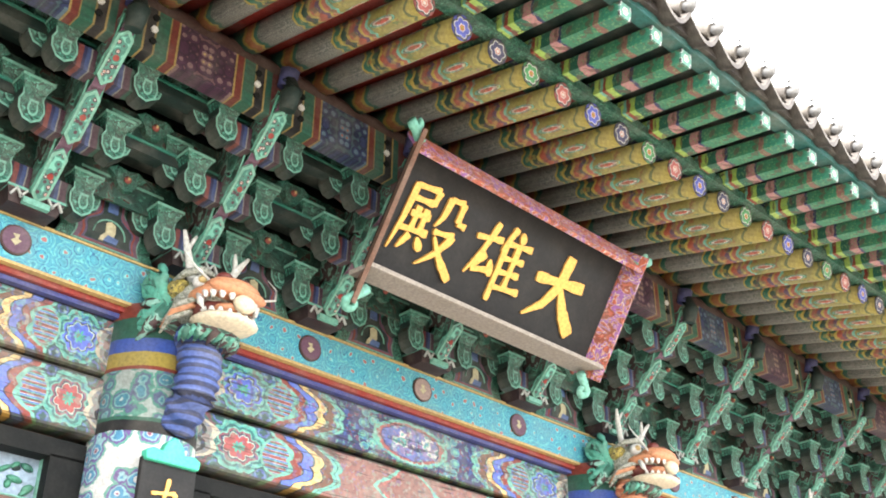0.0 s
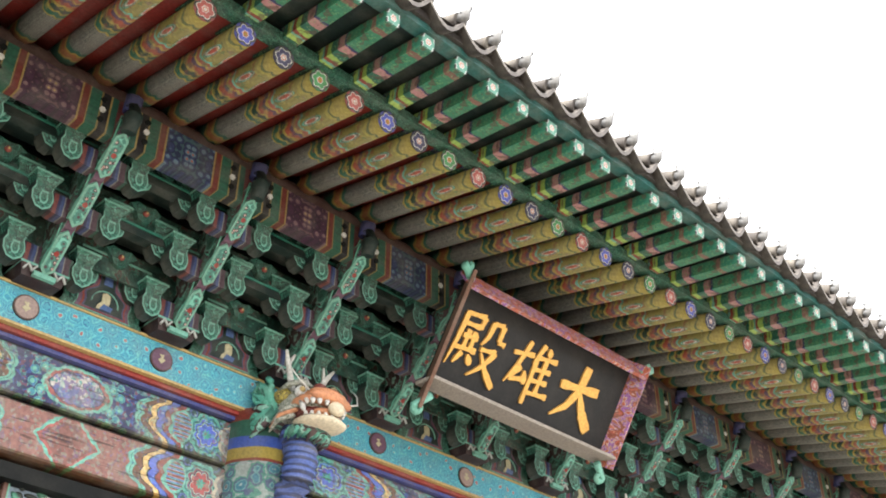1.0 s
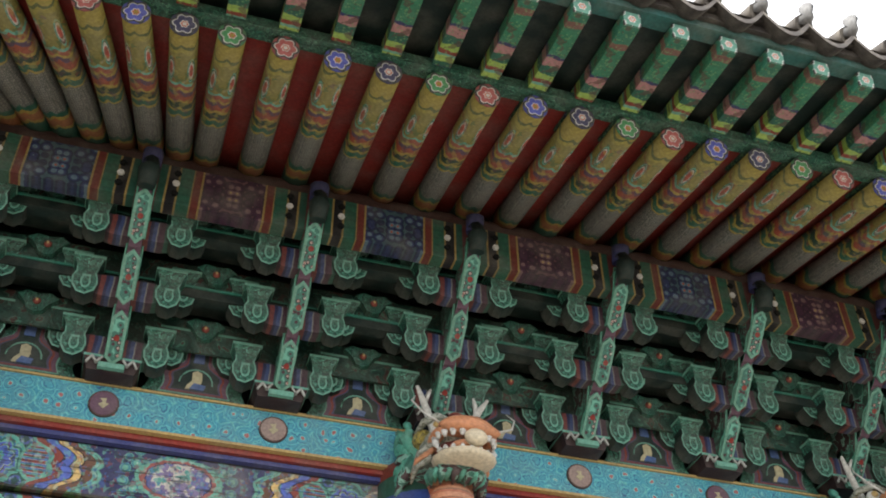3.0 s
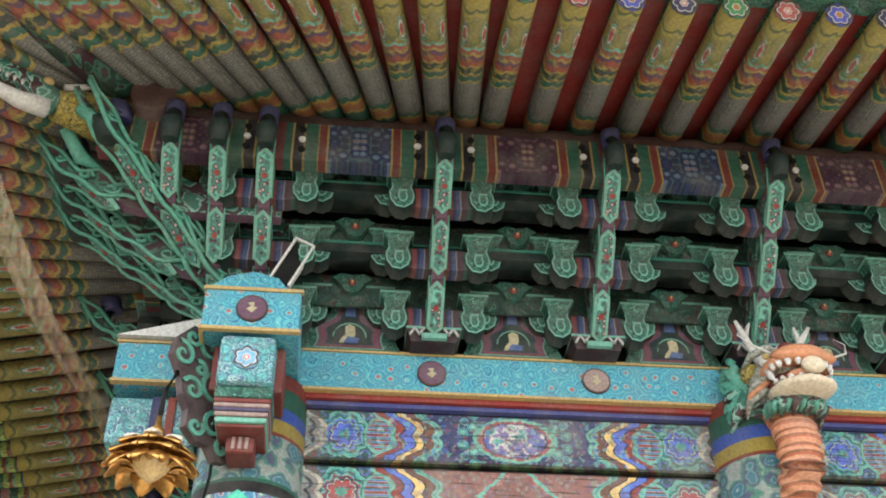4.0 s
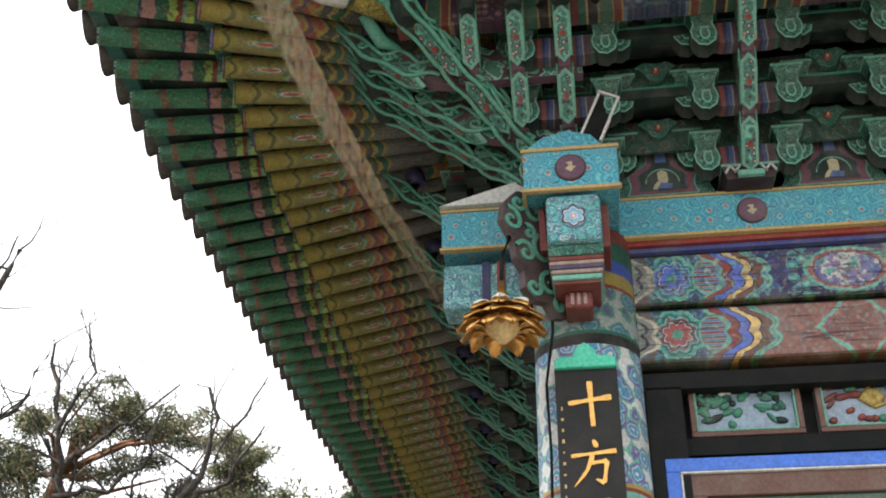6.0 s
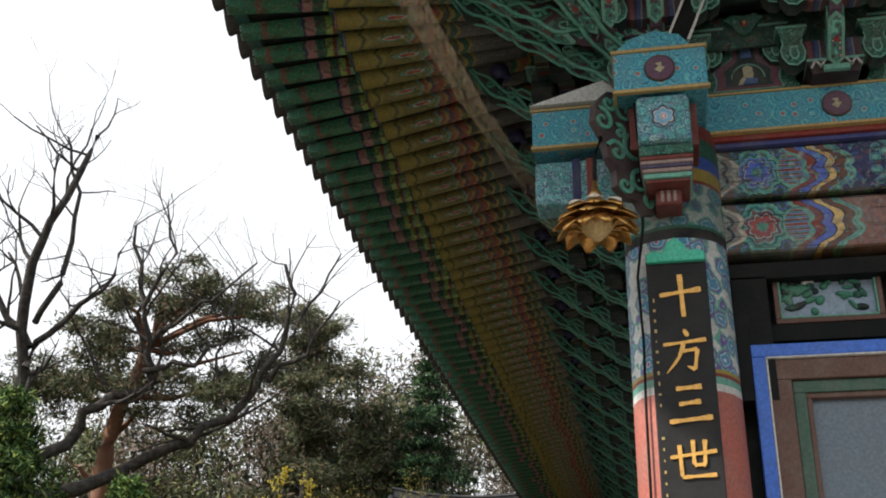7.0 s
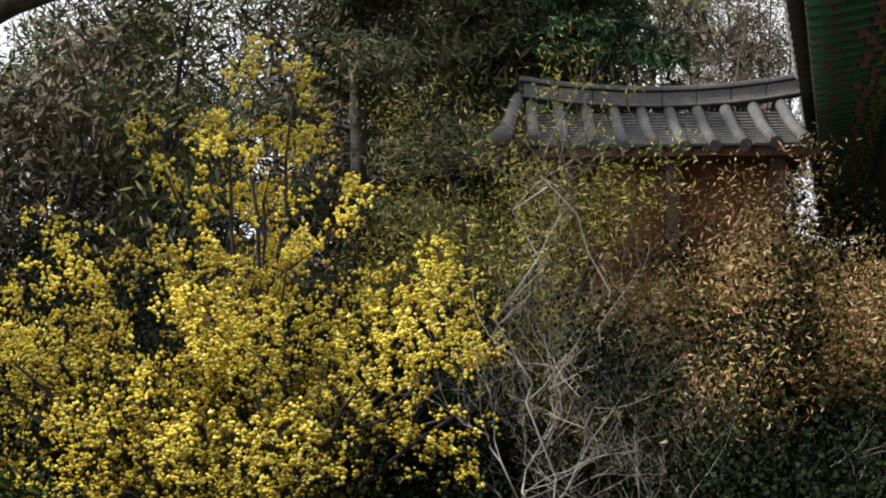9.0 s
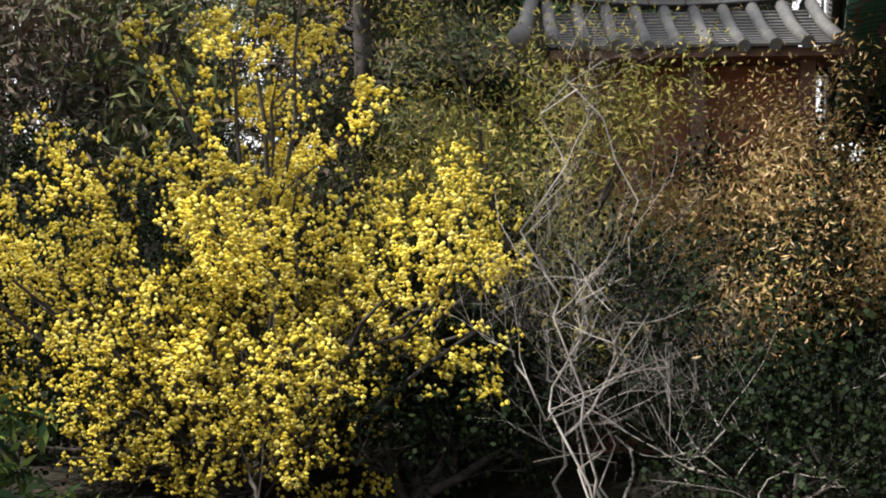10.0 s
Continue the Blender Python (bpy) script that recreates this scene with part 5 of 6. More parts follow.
        for j in range(6):                     # pointed locks over the neck
            a = 1.9 - 0.6 * j
            tube(bm, [(0.15 * sx, -0.2, 0.0), (0.21 * sx, -0.16 + 0.05 * math.cos(a), 0.13 * math.sin(a)), (0.23 * sx, -0.05 + 0.06 * math.cos(a), 0.24 * math.sin(a))], [0.045, 0.035, 0.004], 7, 8 if j % 2 else 10)
        tube(bm, [(0.15 * sx, -0.55, 0.04), (0.24 * sx, -0.56, 0.08), (0.28 * sx, -0.5, 0.18), (0.25 * sx, -0.46, 0.24)], [0.008, 0.006, 0.005, 0.002], 5, 7)
    o = part("dragon_carving", bm, [M["dgrey"], M[rib], M["dorange"], M["white"], M["redk"], M["rim"], M["gold"], M["horn"], M["leaf"], M["dcream"], M["mintd"], M["yscale"]], None, "carved dragon head beam end, orange snout and pale horns", pose(x + 0.02, 0.0, 5.24, 0, 0, 4) @ Matrix.Diagonal((1.18, 0.98, 1.05, 1)))
    tagged(o, "", "carving", "dragon heads")


M["dcream"] = plain("dragon_cream", (0.62, 0.54, 0.4), 0.55, wear=0.2)
M["yscale"] = carved("yellow_scales", (0.42, 0.33, 0.06), (0.5, 0.42, 0.15), (0.08, 0.07, 0.02), 24)
for x, rib in ((3.0, "rib_a"), (6.0, "rib_b"), (10.0, "rib_a"), (13.0, "rib_b")):
    dragon(x, rib)


def hip_dragon():
    m = pose(-0.75, -0.62, 6.52) @ pose(0, 0, 0, 0, 0, -57)
    bm = bmesh.new()
    tube(bm, [(0, 0.3, 0.12), (0, -0.1, 0.1), (0, -0.45, 0.02), (0, -0.62, -0.02)], [0.2, 0.19, 0.13, 0.09], 12, 0)
    ball(bm, (0, -0.68, 0.0), (0.09, 0.16, 0.085), 1)
    tube(bm, [(0, -0.66, 0.03), (0, -0.82, 0.045), (0, -0.96, 0.06), (0, -1.03, 0.035)], [0.085, 0.07, 0.062, 0.03], 9, 1)
    tube(bm, [(0, -0.66, -0.06), (0, -0.8, -0.1), (0, -0.93, -0.09), (0, -0.98, -0.06)], [0.07, 0.052, 0.04, 0.015], 9, 2)
    ball(bm, (0, -1.0, 0.075), (0.055, 0.05, 0.03), 2)
    for j in range(6):
        for sx in (-1, 1):
            tube(bm, [(0.05 * sx, -0.74 - 0.045 * j, 0.0), (0.052 * sx, -0.74 - 0.045 * j, -0.035)], [0.014, 0.003], 5, 2)
    for sx in (-1, 1):
        tube(bm, [(0.06 * sx, -0.6, 0.08), (0.09 * sx, -0.45, 0.17), (0.08 * sx, -0.3, 0.19)], [0.025, 0.018, 0.004], 6, 2)
    for sx in (-1, 1):
        ball(bm, (0.07 * sx, -0.7, 0.06), (0.03, 0.035, 0.03), 3)
        tube(bm, [(0.1 * sx, -0.5, -0.05), (0.16 * sx, -0.35, -0.16), (0.14 * sx, -0.2, -0.2)], [0.04, 0.05, 0.01], 6, 4)
    o = part("dragon_carving", bm, [M["yscale"], M["leaf"], M["white"], M["gold"], M["mintd"]], None, "carved dragon head with yellow scales on the corner rafter", m)
    tagged(o, "", "carving", "dragon heads")


hip_dragon()

# ---- name plaque ----
M["pframe"] = carved("floral_frame", (0.4, 0.1, 0.06), (0.55, 0.45, 0.35), (0.25, 0.1, 0.3), 11)
M["ink"] = plain("black_lacquer", (0.011, 0.011, 0.012), 0.75, wear=0.05)
M["leafgold"] = plain("gold_leaf", (0.72, 0.4, 0.1), 0.42, 0.35, wear=0.06)
M["brownb"] = plain("brown_board", BROWN, 0.6)
M["greyb"] = plain("weathered_board", (0.26, 0.23, 0.2), 0.8)


def plaque():
    v = Vector((0, -0.475, 0.735)).normalized()
    n = Vector((1, 0, 0)).cross(v)
    c = Vector((7.66, -1.155, 5.825))
    m = Matrix(((1, v.x, n.x, c.x), (0, v.y, n.y, c.y), (0, v.z, n.z, c.z), (0, 0, 0, 1)))
    o = thing("name_plaque", "black lacquered plaque with gold characters and floral frame", "plaque", m)
    bm = bmesh.new()
    boxm(bm, (0, 0, -0.03), (2.0, 0.78, 0.04))
    part("board", bm, M["ink"], o)
    for nm, cc, size, rot, mt in (("frame_top", (0, 0.4, 0.03), (2.12, 0.03, 0.2), (0.5, 0, 0), "pframe"), ("frame_bottom", (0, -0.4, 0.03), (2.12, 0.03, 0.2), (-0.5, 0, 0), "greyb"),
                                  ("frame_side", (1.02, 0, 0.03), (0.03, 0.92, 0.2), (0, 0.5, 0), "pframe"), ("frame_side", (-1.02, -0.06, 0.03), (0.03, 1.08, 0.2), (0, -0.5, 0), "brownb")):
        bm = bmesh.new()
        boxm(bm, (0, 0, 0), size)
        bev(part(nm, bm, M[mt], o, "", Matrix.LocRotScale(cc, Euler(rot), None)), 0.005)
    for ch, u in (("殿", -0.71), ("雄", -0.11), ("大", 0.46)):
        letters("character", ch, 0.51, M["leafgold"], o, pose(u + 0.03, -0.02, -0.008), 0.012)
    for sx, sy, fl in ((-1.1, 0.5, 1), (1.1, 0.46, -1), (1.0, -0.55, -1), (-1.04, -0.6, 1)):
        bm = bmesh.new()
        pts = [(sx + fl * 0.07 * (1 - q / 24) * math.cos(q * 0.4), sy + 0.07 * (1 - q / 24) * math.sin(q * 0.4), 0.06) for q in range(20)]
        tube(bm, [(sx * 0.93, sy * 0.82, 0.05)] + pts[8:], [0.035] + [0.03 - 0.001 * q for q in range(12)], 6)
        part("scroll_end", bm, M["mint"], o, "mint green scroll")


plaque()


# ---- inscription boards on the columns ----
def board(x, chars, tops):
    o = thing("inscription_board", "tall black board with gold characters on a column", "sign board", pose(x - 0.035, -0.225, 0), "inscription boards")
    bm = bmesh.new()
    boxm(bm, (0, 0, 3.24), (0.33, 0.035, 2.2))
    bev(part("panel", bm, M["ink"], o), 0.006)
    bm = bmesh.new()
    out = [(-0.16, 0), (-0.165, 0.05), (-0.12, 0.07), (-0.07, 0.06), (-0.05, 0.11), (0, 0.15), (0.05, 0.11), (0.07, 0.06), (0.12, 0.07), (0.165, 0.05), (0.16, 0)]
    plate(bm, out, 0.06, Matrix(((1, 0, 0, 0), (0, 0, -1, -0.02), (0, 1, 0, 4.32), (0, 0, 0, 1))))
    bev(part("crown", bm, M["crown"], o, "bright mint cloud-shaped crown"), 0.008)
    for ch, z in zip(chars, tops):
        letters("character", ch, 0.25, M["leafgold"], o, pose(0.015, -0.02, z, 90), 0.007, "", 0.74)
    rnd = random.Random(int(x * 7) + 1)
    for i in range(26):                       # the small side writing
        if i % 13 > 10:
            continue
        bm = bmesh.new()
        boxm(bm, (-0.135, -0.019, 4.1 - i * 0.06), (rnd.uniform(0.007, 0.016), 0.004, rnd.uniform(0.01, 0.022)))
        part("small_mark", bm, M["gold"], o)


M["crown"] = plain("bright_mint", (0.06, 0.5, 0.34), 0.5, wear=0.08)
ZS = (4.12, 3.79, 3.49, 3.2, 2.91, 2.63)
board(0.0, "十方三世一切", ZS)
board(3.0, "一", (4.12,))
board(6.0, "九", (4.12,))
board(10.0, "", ())

# ---- doors, transom pictures ----
M["sky_p"] = plain("pale_blue_picture", (0.25, 0.33, 0.42))
M["leafp"] = plain("leaf_picture", (0.05, 0.2, 0.13))
M["wood"] = plain("brown_frame", (0.12, 0.06, 0.045), 0.6)
M["gframe"] = plain("green_frame", (0.05, 0.11, 0.08), 0.6)
M["pane"] = plain("dusty_glass", (0.12, 0.16, 0.2), 0.15, wear=0.1)
M["yel"] = plain("yellow_paint", YELLOW)


def frame_rect(name, x0, x1, z0, z1, w, y, d, mt, parent):
    for c, s in ((((x0 + x1) / 2, y, z1 - w / 2), (x1 - x0, d, w)), (((x0 + x1) / 2, y, z0 + w / 2), (x1 - x0, d, w)),
                 ((x0 + w / 2, y, (z0 + z1) / 2), (w, d, z1 - z0 - 2 * w)), ((x1 - w / 2, y, (z0 + z1) / 2), (w, d, z1 - z0 - 2 * w))):
        bm = bmesh.new()
        boxm(bm, c, s)
        bev(part(name, bm, M[mt], parent), 0.006)


def picture(x0, x1, kind, seed):
    o = thing("transom_picture", "small framed relief picture of flowers over the doors", "picture", None, "transom pictures")
    z0, z1 = 4.1, 4.5
    bm = bmesh.new()
    boxm(bm, ((x0 + x1) / 2, 0.3, (z0 + z1) / 2), (x1 - x0, 0.03, z1 - z0))
    part("ground", bm, M["sky_p"], o)
    frame_rect("frame_bar", x0, x1, z0, z1, 0.03, 0.275, 0.06, "wood", o)
    frame_rect("inner_bar", x0 + 0.03, x1 - 0.03, z0 + 0.03, z1 - 0.03, 0.012, 0.27, 0.05, "rim", o)
    rnd = random.Random(seed)
    for i in range(34):
        cx = x0 + 0.07 + (x1 - x0 - 0.14) * (rnd.random() ** (1.0 if kind else 1.6))
        cz = z0 + 0.07 + (z1 - z0 - 0.14) * rnd.random() * (0.75 if kind != 1 else 1)
        mt = ("leafp", "leafp", "soro", "dark") if kind == 0 else ("redk", "yel", "red", "leafp") if kind == 1 else ("leafp", "greyb", "dark", "soro")
        bm = bmesh.new()
        ball(bm, (cx, 0.28, cz), (rnd.uniform(0.02, 0.06), 0.02, rnd.uniform(0.01, 0.026)), 0, 8, 5, Euler((0, rnd.uniform(-1, 1), 0)).to_matrix())
        part("relief", bm, M[mt[i % 4 if i % 5 else 0]], o)
    bm = bmesh.new()
    fx, fz = (x0 + 0.2, z1 - 0.1) if kind == 0 else ((x0 + x1) / 2, (z0 + z1) / 2)
    for a in range(7):
        ball(bm, (fx + 0.035 * math.cos(a * 0.9), 0.272, fz + 0.03 * math.sin(a * 0.9)), (0.03, 0.02, 0.026), 0, 8, 5)
    part("blossom", bm, M["white" if kind != 1 else "yel"], o)


def bay(a, b, seed):
    x0, x1 = a + 0.33, b - 0.33
    jam = thing("door_surround", "dark wooden posts round the doors", "surround", None, "", "structure")
    for c, s in (((x0 - 0.02 + 0.08, 0.25, 4.0), (0.2, 0.16, 0.75)), ((x1 - 0.08, 0.25, 4.0), (0.2, 0.16, 0.75)), (((x0 + x1) / 2, 0.3, 4.045), (x1 - x0, 0.1, 0.1)), (((x0 + x1) / 2, 0.36, 4.3), (x1 - x0, 0.04, 0.5))):
        bm = bmesh.new()
        boxm(bm, c, s)
        part("post", bm, M["black"], jam)
    n = 3 if b - a < 3.5 else 4
    w = (x1 - x0 - 0.26) / n
    for i in range(n):
        picture(x0 + 0.2 + i * w, x0 + 0.2 + (i + 1) * w - 0.08, (i + seed) % 3, seed * 5 + i)
    o = thing("door_panel", "brown and green framed door with a blue surround and dusty glass", "door", None, "hall doors")
    frame_rect("blue_surround", x0 + 0.03, x1 - 0.03, PLAT, 3.95, 0.075, 0.2, 0.08, "blue", o)
    frame_rect("white_bead", x0 + 0.105, x1 - 0.105, PLAT + 0.06, 3.875, 0.012, 0.2, 0.09, "white", o)
    frame_rect("brown_frame", x0 + 0.117, x1 - 0.117, PLAT + 0.08, 3.863, 0.12, 0.23, 0.1, "wood", o)
    mid = (x0 + x1) / 2
    for p, q in ((x0 + 0.24, mid), (mid, x1 - 0.24)):
        frame_rect("leaf_frame", p, q, PLAT + 0.2, 3.74, 0.07, 0.25, 0.08, "gframe", o)
        frame_rect("leaf_bead", p + 0.07, q - 0.07, PLAT + 0.27, 3.67, 0.03, 0.26, 0.07, "wood", o)
        bm = bmesh.new()
        boxm(bm, ((p + q) / 2, 0.29, 2.5), (q - p - 0.1, 0.02, 2.3))
        part("pane", bm, M["pane"], o, "dusty blue-grey glass pane")


for i, (a, b) in enumerate(zip(COLS, COLS[1:])):
    bay(a, b, i)
# flat dark sheet stands in for the unlit room behind the doors
simple("interior_dark_sheet", M["dark"], lambda bm: boxm(bm, (8, 0.5, 3.2), (15.6, 0.05, 3.7)), "dark sheet for the unlit interior behind the doors", "wall", "structure")


# ---- garden ----
def leaf_mat(name, cols, rough=0.6, broad=0.9):
    """Foliage whose leaves vary one by one."""
    b = NB(name)
    g = b.n("NewGeometry")
    n = len(cols)
    col = b.ramp(g.outputs["Random Per Island"], [(i / n, c) for i, c in enumerate(cols)])
    col = b.mix(1.0, col, b.ramp(b.noise(b.coord(), broad, 2), [(0.32, (0.5, 0.5, 0.5)), (0.68, (1.25, 1.25, 1.25))], False), "MULTIPLY")
    return b.done(col, rough, spec=0.08)


M["blossom"] = leaf_mat("yellow_blossom", [(0.7, 0.55, 0.07), (0.78, 0.65, 0.11), (0.55, 0.42, 0.05), (0.76, 0.66, 0.18)])
M["needle"] = leaf_mat("pine_needles", [(0.1, 0.125, 0.07), (0.15, 0.17, 0.09), (0.23, 0.18, 0.12), (0.07, 0.09, 0.055)])
M["spruce"] = leaf_mat("spruce_needles", [(0.05, 0.1, 0.03), (0.1, 0.17, 0.045), (0.2, 0.26, 0.07), (0.03, 0.07, 0.03)])
M["fir"] = leaf_mat("fir_needles", [(0.025, 0.06, 0.03), (0.045, 0.095, 0.045), (0.08, 0.14, 0.06), (0.018, 0.04, 0.022)])
M["thicket"] = leaf_mat("bare_thicket", [(0.12, 0.095, 0.075), (0.17, 0.13, 0.1), (0.08, 0.075, 0.055), (0.07, 0.08, 0.05), (0.22, 0.175, 0.14)], 0.6, 0.3)
M["dead"] = leaf_mat("withered_leaves", [(0.36, 0.21, 0.09), (0.5, 0.33, 0.16), (0.22, 0.16, 0.06), (0.3, 0.25, 0.08), (0.58, 0.44, 0.26)])
M["olive"] = leaf_mat("olive_leaves", [(0.27, 0.26, 0.06), (0.42, 0.36, 0.09), (0.17, 0.19, 0.05), (0.5, 0.41, 0.15)])
# leaves near black: deep shade of the garden bed put into their colour
M["shade"] = leaf_mat("shade_evergreen", [(0.008, 0.014, 0.006), (0.012, 0.022, 0.009), (0.005, 0.009, 0.005), (0.018, 0.028, 0.011)])
M["woodsgreen"] = leaf_mat("woods_green", [(0.1, 0.125, 0.055), (0.15, 0.17, 0.07), (0.19, 0.175, 0.09), (0.055, 0.08, 0.05)], 0.6, 0.3)
M["bark"] = plain("dark_bark", (0.026, 0.022, 0.02), 0.9, s=10)
M["pbark"] = plain("red_pine_bark", (0.2, 0.09, 0.05), 0.9, s=10)
M["twig"] = plain("pale_twig", (0.36, 0.33, 0.31), 0.85, s=10)
M["brownt"] = plain("brown_twig", (0.2, 0.15, 0.12), 0.85, s=10)
M["rtile"] = plain("grey_roof_tile", (0.1, 0.102, 0.11), 0.7, wear=0.5, s=5)
M["redwall"] = plain("red_wood_wall", (0.22, 0.075, 0.035), 0.7)


def shards(name, pts, size, mat, parent, rnd, kind="leaf", down=0.0):
    """Many small leaves, needles or blossoms at points, as one mesh."""
    pts = np.asarray(pts, float)
    n = len(pts)
    if kind == "blossom":
        base = np.array([(1, 0, 0), (-1, 0, 0), (0, 1, 0), (0, -1, 0), (0, 0, 1), (0, 0, -1)], float)
        fac = [(0, 2, 4), (2, 1, 4), (1, 3, 4), (3, 0, 4), (2, 0, 5), (1, 2, 5), (3, 1, 5), (0, 3, 5)]
        s = rnd.uniform(0.6, 1.25, (n, 1, 1)) * size
        v = pts[:, None] + base[None] * s * rnd.uniform(0.7, 1.2, (n, 1, 3))
    else:
        d = rnd.normal(size=(n, 3))
        d[:, 2] -= down
        d /= np.linalg.norm(d, axis=1)[:, None]
        e = np.cross(d, rnd.normal(size=(n, 3)))
        e /= np.linalg.norm(e, axis=1)[:, None]
        ln = size * rnd.uniform(0.6, 1.4, (n, 1))
        w = ln * {"leaf": 0.4, "brush2": 0.11}.get(kind, 0.12)
        v = np.stack([pts, pts + d * ln * 0.5 + e * w, pts + d * ln, pts + d * ln * 0.5 - e * w], 1)
        fac = [(0, 1, 2, 3)]
    k = v.shape[1]
    me = bpy.data.meshes.new(name)
    me.from_pydata(v.reshape(-1, 3).tolist(), [], [tuple(i * k + j for j in f) for i in range(n) for f in fac])
    me.materials.append(mat)
    ob = new(name, me)
    ob.parent = parent
    return tagged(ob, kind="stuff")


def grow(bm, p, d, length, r, level, rnd, tips, droop=0.0, wob=0.35, kids=3, sides=5):
    """A limb that wanders, thins and forks."""
    pts, rad = [Vector(p)], [r]
    n = 4
    d = Vector(d).normalized()
    for i in range(n):
        d = (d + wob * Vector((rnd.uniform(-1, 1), rnd.uniform(-1, 1), rnd.uniform(-0.6, 0.9) - droop))).normalized()
        pts.append(pts[-1] + d * length / n)
        rad.append(r * (1 - 0.5 * (i + 1) / n))
    tube(bm, pts, rad, sides if level > 1 else 4 if level else 3, 0, False)
    tips.extend(pts[2:])
    if level <= 0:
        return
    for k in range(kids):
        i = rnd.randint(1, n)
        q = (d + Vector((rnd.uniform(-1, 1), rnd.uniform(-1, 1), rnd.uniform(-0.5, 0.9)))).normalized()
        grow(bm, pts[i], q, length * rnd.uniform(0.5, 0.8), rad[i] * 0.62, level - 1, rnd, tips, droop, wob, kids, sides)


def limb(bm, pts, r0, r1, rnd, tips, level=2, twig=1.2, kids=3, every=1, jit=0.06):
    """A limb along given bends, with twigs."""
    pts = [Vector(p) for p in pts]
    fine = []
    for a, b in zip(pts, pts[1:]):
        for q in range(3):
            fine.append(a.lerp(b, q / 3) + jit * Vector((rnd.uniform(-1, 1), rnd.uniform(-1, 1), rnd.uniform(-1, 1))))
    fine.append(pts[-1])
    n = len(fine)
    tube(bm, fine, [r0 + (r1 - r0) * i / (n - 1) for i in range(n)], 8, 0, False)
    for i in range(n // 3, n, every):
        d = Vector((rnd.uniform(-1, 1), rnd.uniform(-1, 1), rnd.uniform(-0.1, 1.2)))
        grow(bm, fine[i], d, twig * rnd.uniform(0.7, 1.2), (r0 + (r1 - r0) * i / (n - 1)) * 0.5, level, rnd, tips, kids=kids)


def spread(tips, count, nr, cell=0.22):
    """Points drawn evenly over the space that twigs fill."""
    t = np.array([tuple(p) for p in tips])
    key = np.floor(t / cell).astype(int)
    _, inv = np.unique(key, axis=0, return_inverse=True)
    inv = inv.ravel()
    weight = 1.0 / np.bincount(inv)[inv] ** 0.75
    return t[nr.choice(len(t), count, p=weight / weight.sum())]


def yellow_tree():
    rnd, nr = random.Random(11), np.random.default_rng(11)
    o = thing("cornelian_tree", "flowering tree covered in small yellow blossoms on bare twigs", "tree")
    tips = []
    base = Vector((-7.5, 14.3, 2.05))
    for i in range(54):
        a = rnd.uniform(0, 6.28)
        rr = rnd.uniform(0.35, 1.0)
        hgt = rnd.uniform(0.0, 1.0)
        tgt = Vector((-7.75 + 2.95 * rr * math.cos(a) * (0.62 + 0.5 * math.sin(min(1, hgt * 1.5) * 1.57)) * (1 - 0.35 * max(0, hgt - 0.7)), 14.4 + 1.5 * rr * math.sin(a), 2.4 + 1.75 * hgt))
        tgt.z += 0.9 * hgt * max(0, 1 - abs(tgt.x + 7.4) / 1.3)
        if tgt.x > -6.4 and tgt.z < 3.3:
            tgt.z += 0.7
        mid = base.lerp(tgt, 0.5) + Vector((rnd.uniform(-0.2, 0.2), rnd.uniform(-0.2, 0.2), 0.25))
        bm = bmesh.new()
        limb(bm, [base + Vector((rnd.uniform(-0.12, 0.12), rnd.uniform(-0.12, 0.12), 0)), base.lerp(mid, 0.5), mid, tgt], 0.04, 0.01, rnd, tips, 2, 0.62, 3, 2)
        part("stem", bm, M["bark"], o)
    plume = []
    for tx, tz in ((-7.3, 6.15), (-8.15, 5.55), (-6.95, 6.05), (-7.55, 5.8), (-7.15, 5.5)):
        bm = bmesh.new()
        limb(bm, [base, (-7.55, 14.3, 3.6), (-7.45 + 0.5 * (tx + 7.5), 14.15, 4.6), (tx, 14.06, tz)], 0.045, 0.01, rnd, plume, 2, 0.42, 2, 1)
        part("stem", bm, M["bark"], o)
    n = 27000
    pick = np.repeat(spread(tips, n // 6, nr) + nr.normal(scale=0.07, size=(n // 6, 3)), 6, 0)
    pick = pick + nr.normal(scale=0.026, size=pick.shape)
    up = np.repeat(spread([p for p in plume if p.z > 3.8], 700, nr, 0.12) + nr.normal(scale=0.05, size=(700, 3)), 6, 0)
    up = up + nr.normal(scale=0.026, size=up.shape)
    pick = np.concatenate([pick, up])
    shards("crown", pick[pick[:, 2] > 2.2], 0.0195, M["blossom"], o, nr, "blossom")


def bare_shrub(x, y, z, h, w, seed, n=9, mat="twig", level=3):
    rnd = random.Random(seed)
    o = thing("bare_shrub", "leafless shrub of pale tangled twigs", "shrub")
    tips = []
    for i in range(n):
        a = rnd.uniform(0, 6.28)
        tgt = Vector((x + w * math.cos(a) * rnd.uniform(0.3, 1), y + 0.7 * w * math.sin(a), z + h * rnd.uniform(0.3, 1)))
        b0 = Vector((x + rnd.uniform(-0.5, 0.5), y + rnd.uniform(-0.4, 0.4), z - 0.1))
        j = lambda: Vector((rnd.uniform(-0.4, 0.4), rnd.uniform(-0.4, 0.4), rnd.uniform(0, 0.3)))  # noqa: E731
        bm = bmesh.new()
        limb(bm, [b0, b0.lerp(tgt, 0.3) + j(), b0.lerp(tgt, 0.65) + j(), tgt], rnd.uniform(0.009, 0.02), 0.006, rnd, tips, level, 0.8, 3, 1, 0.15)
        part("stem", bm, M[mat], o)


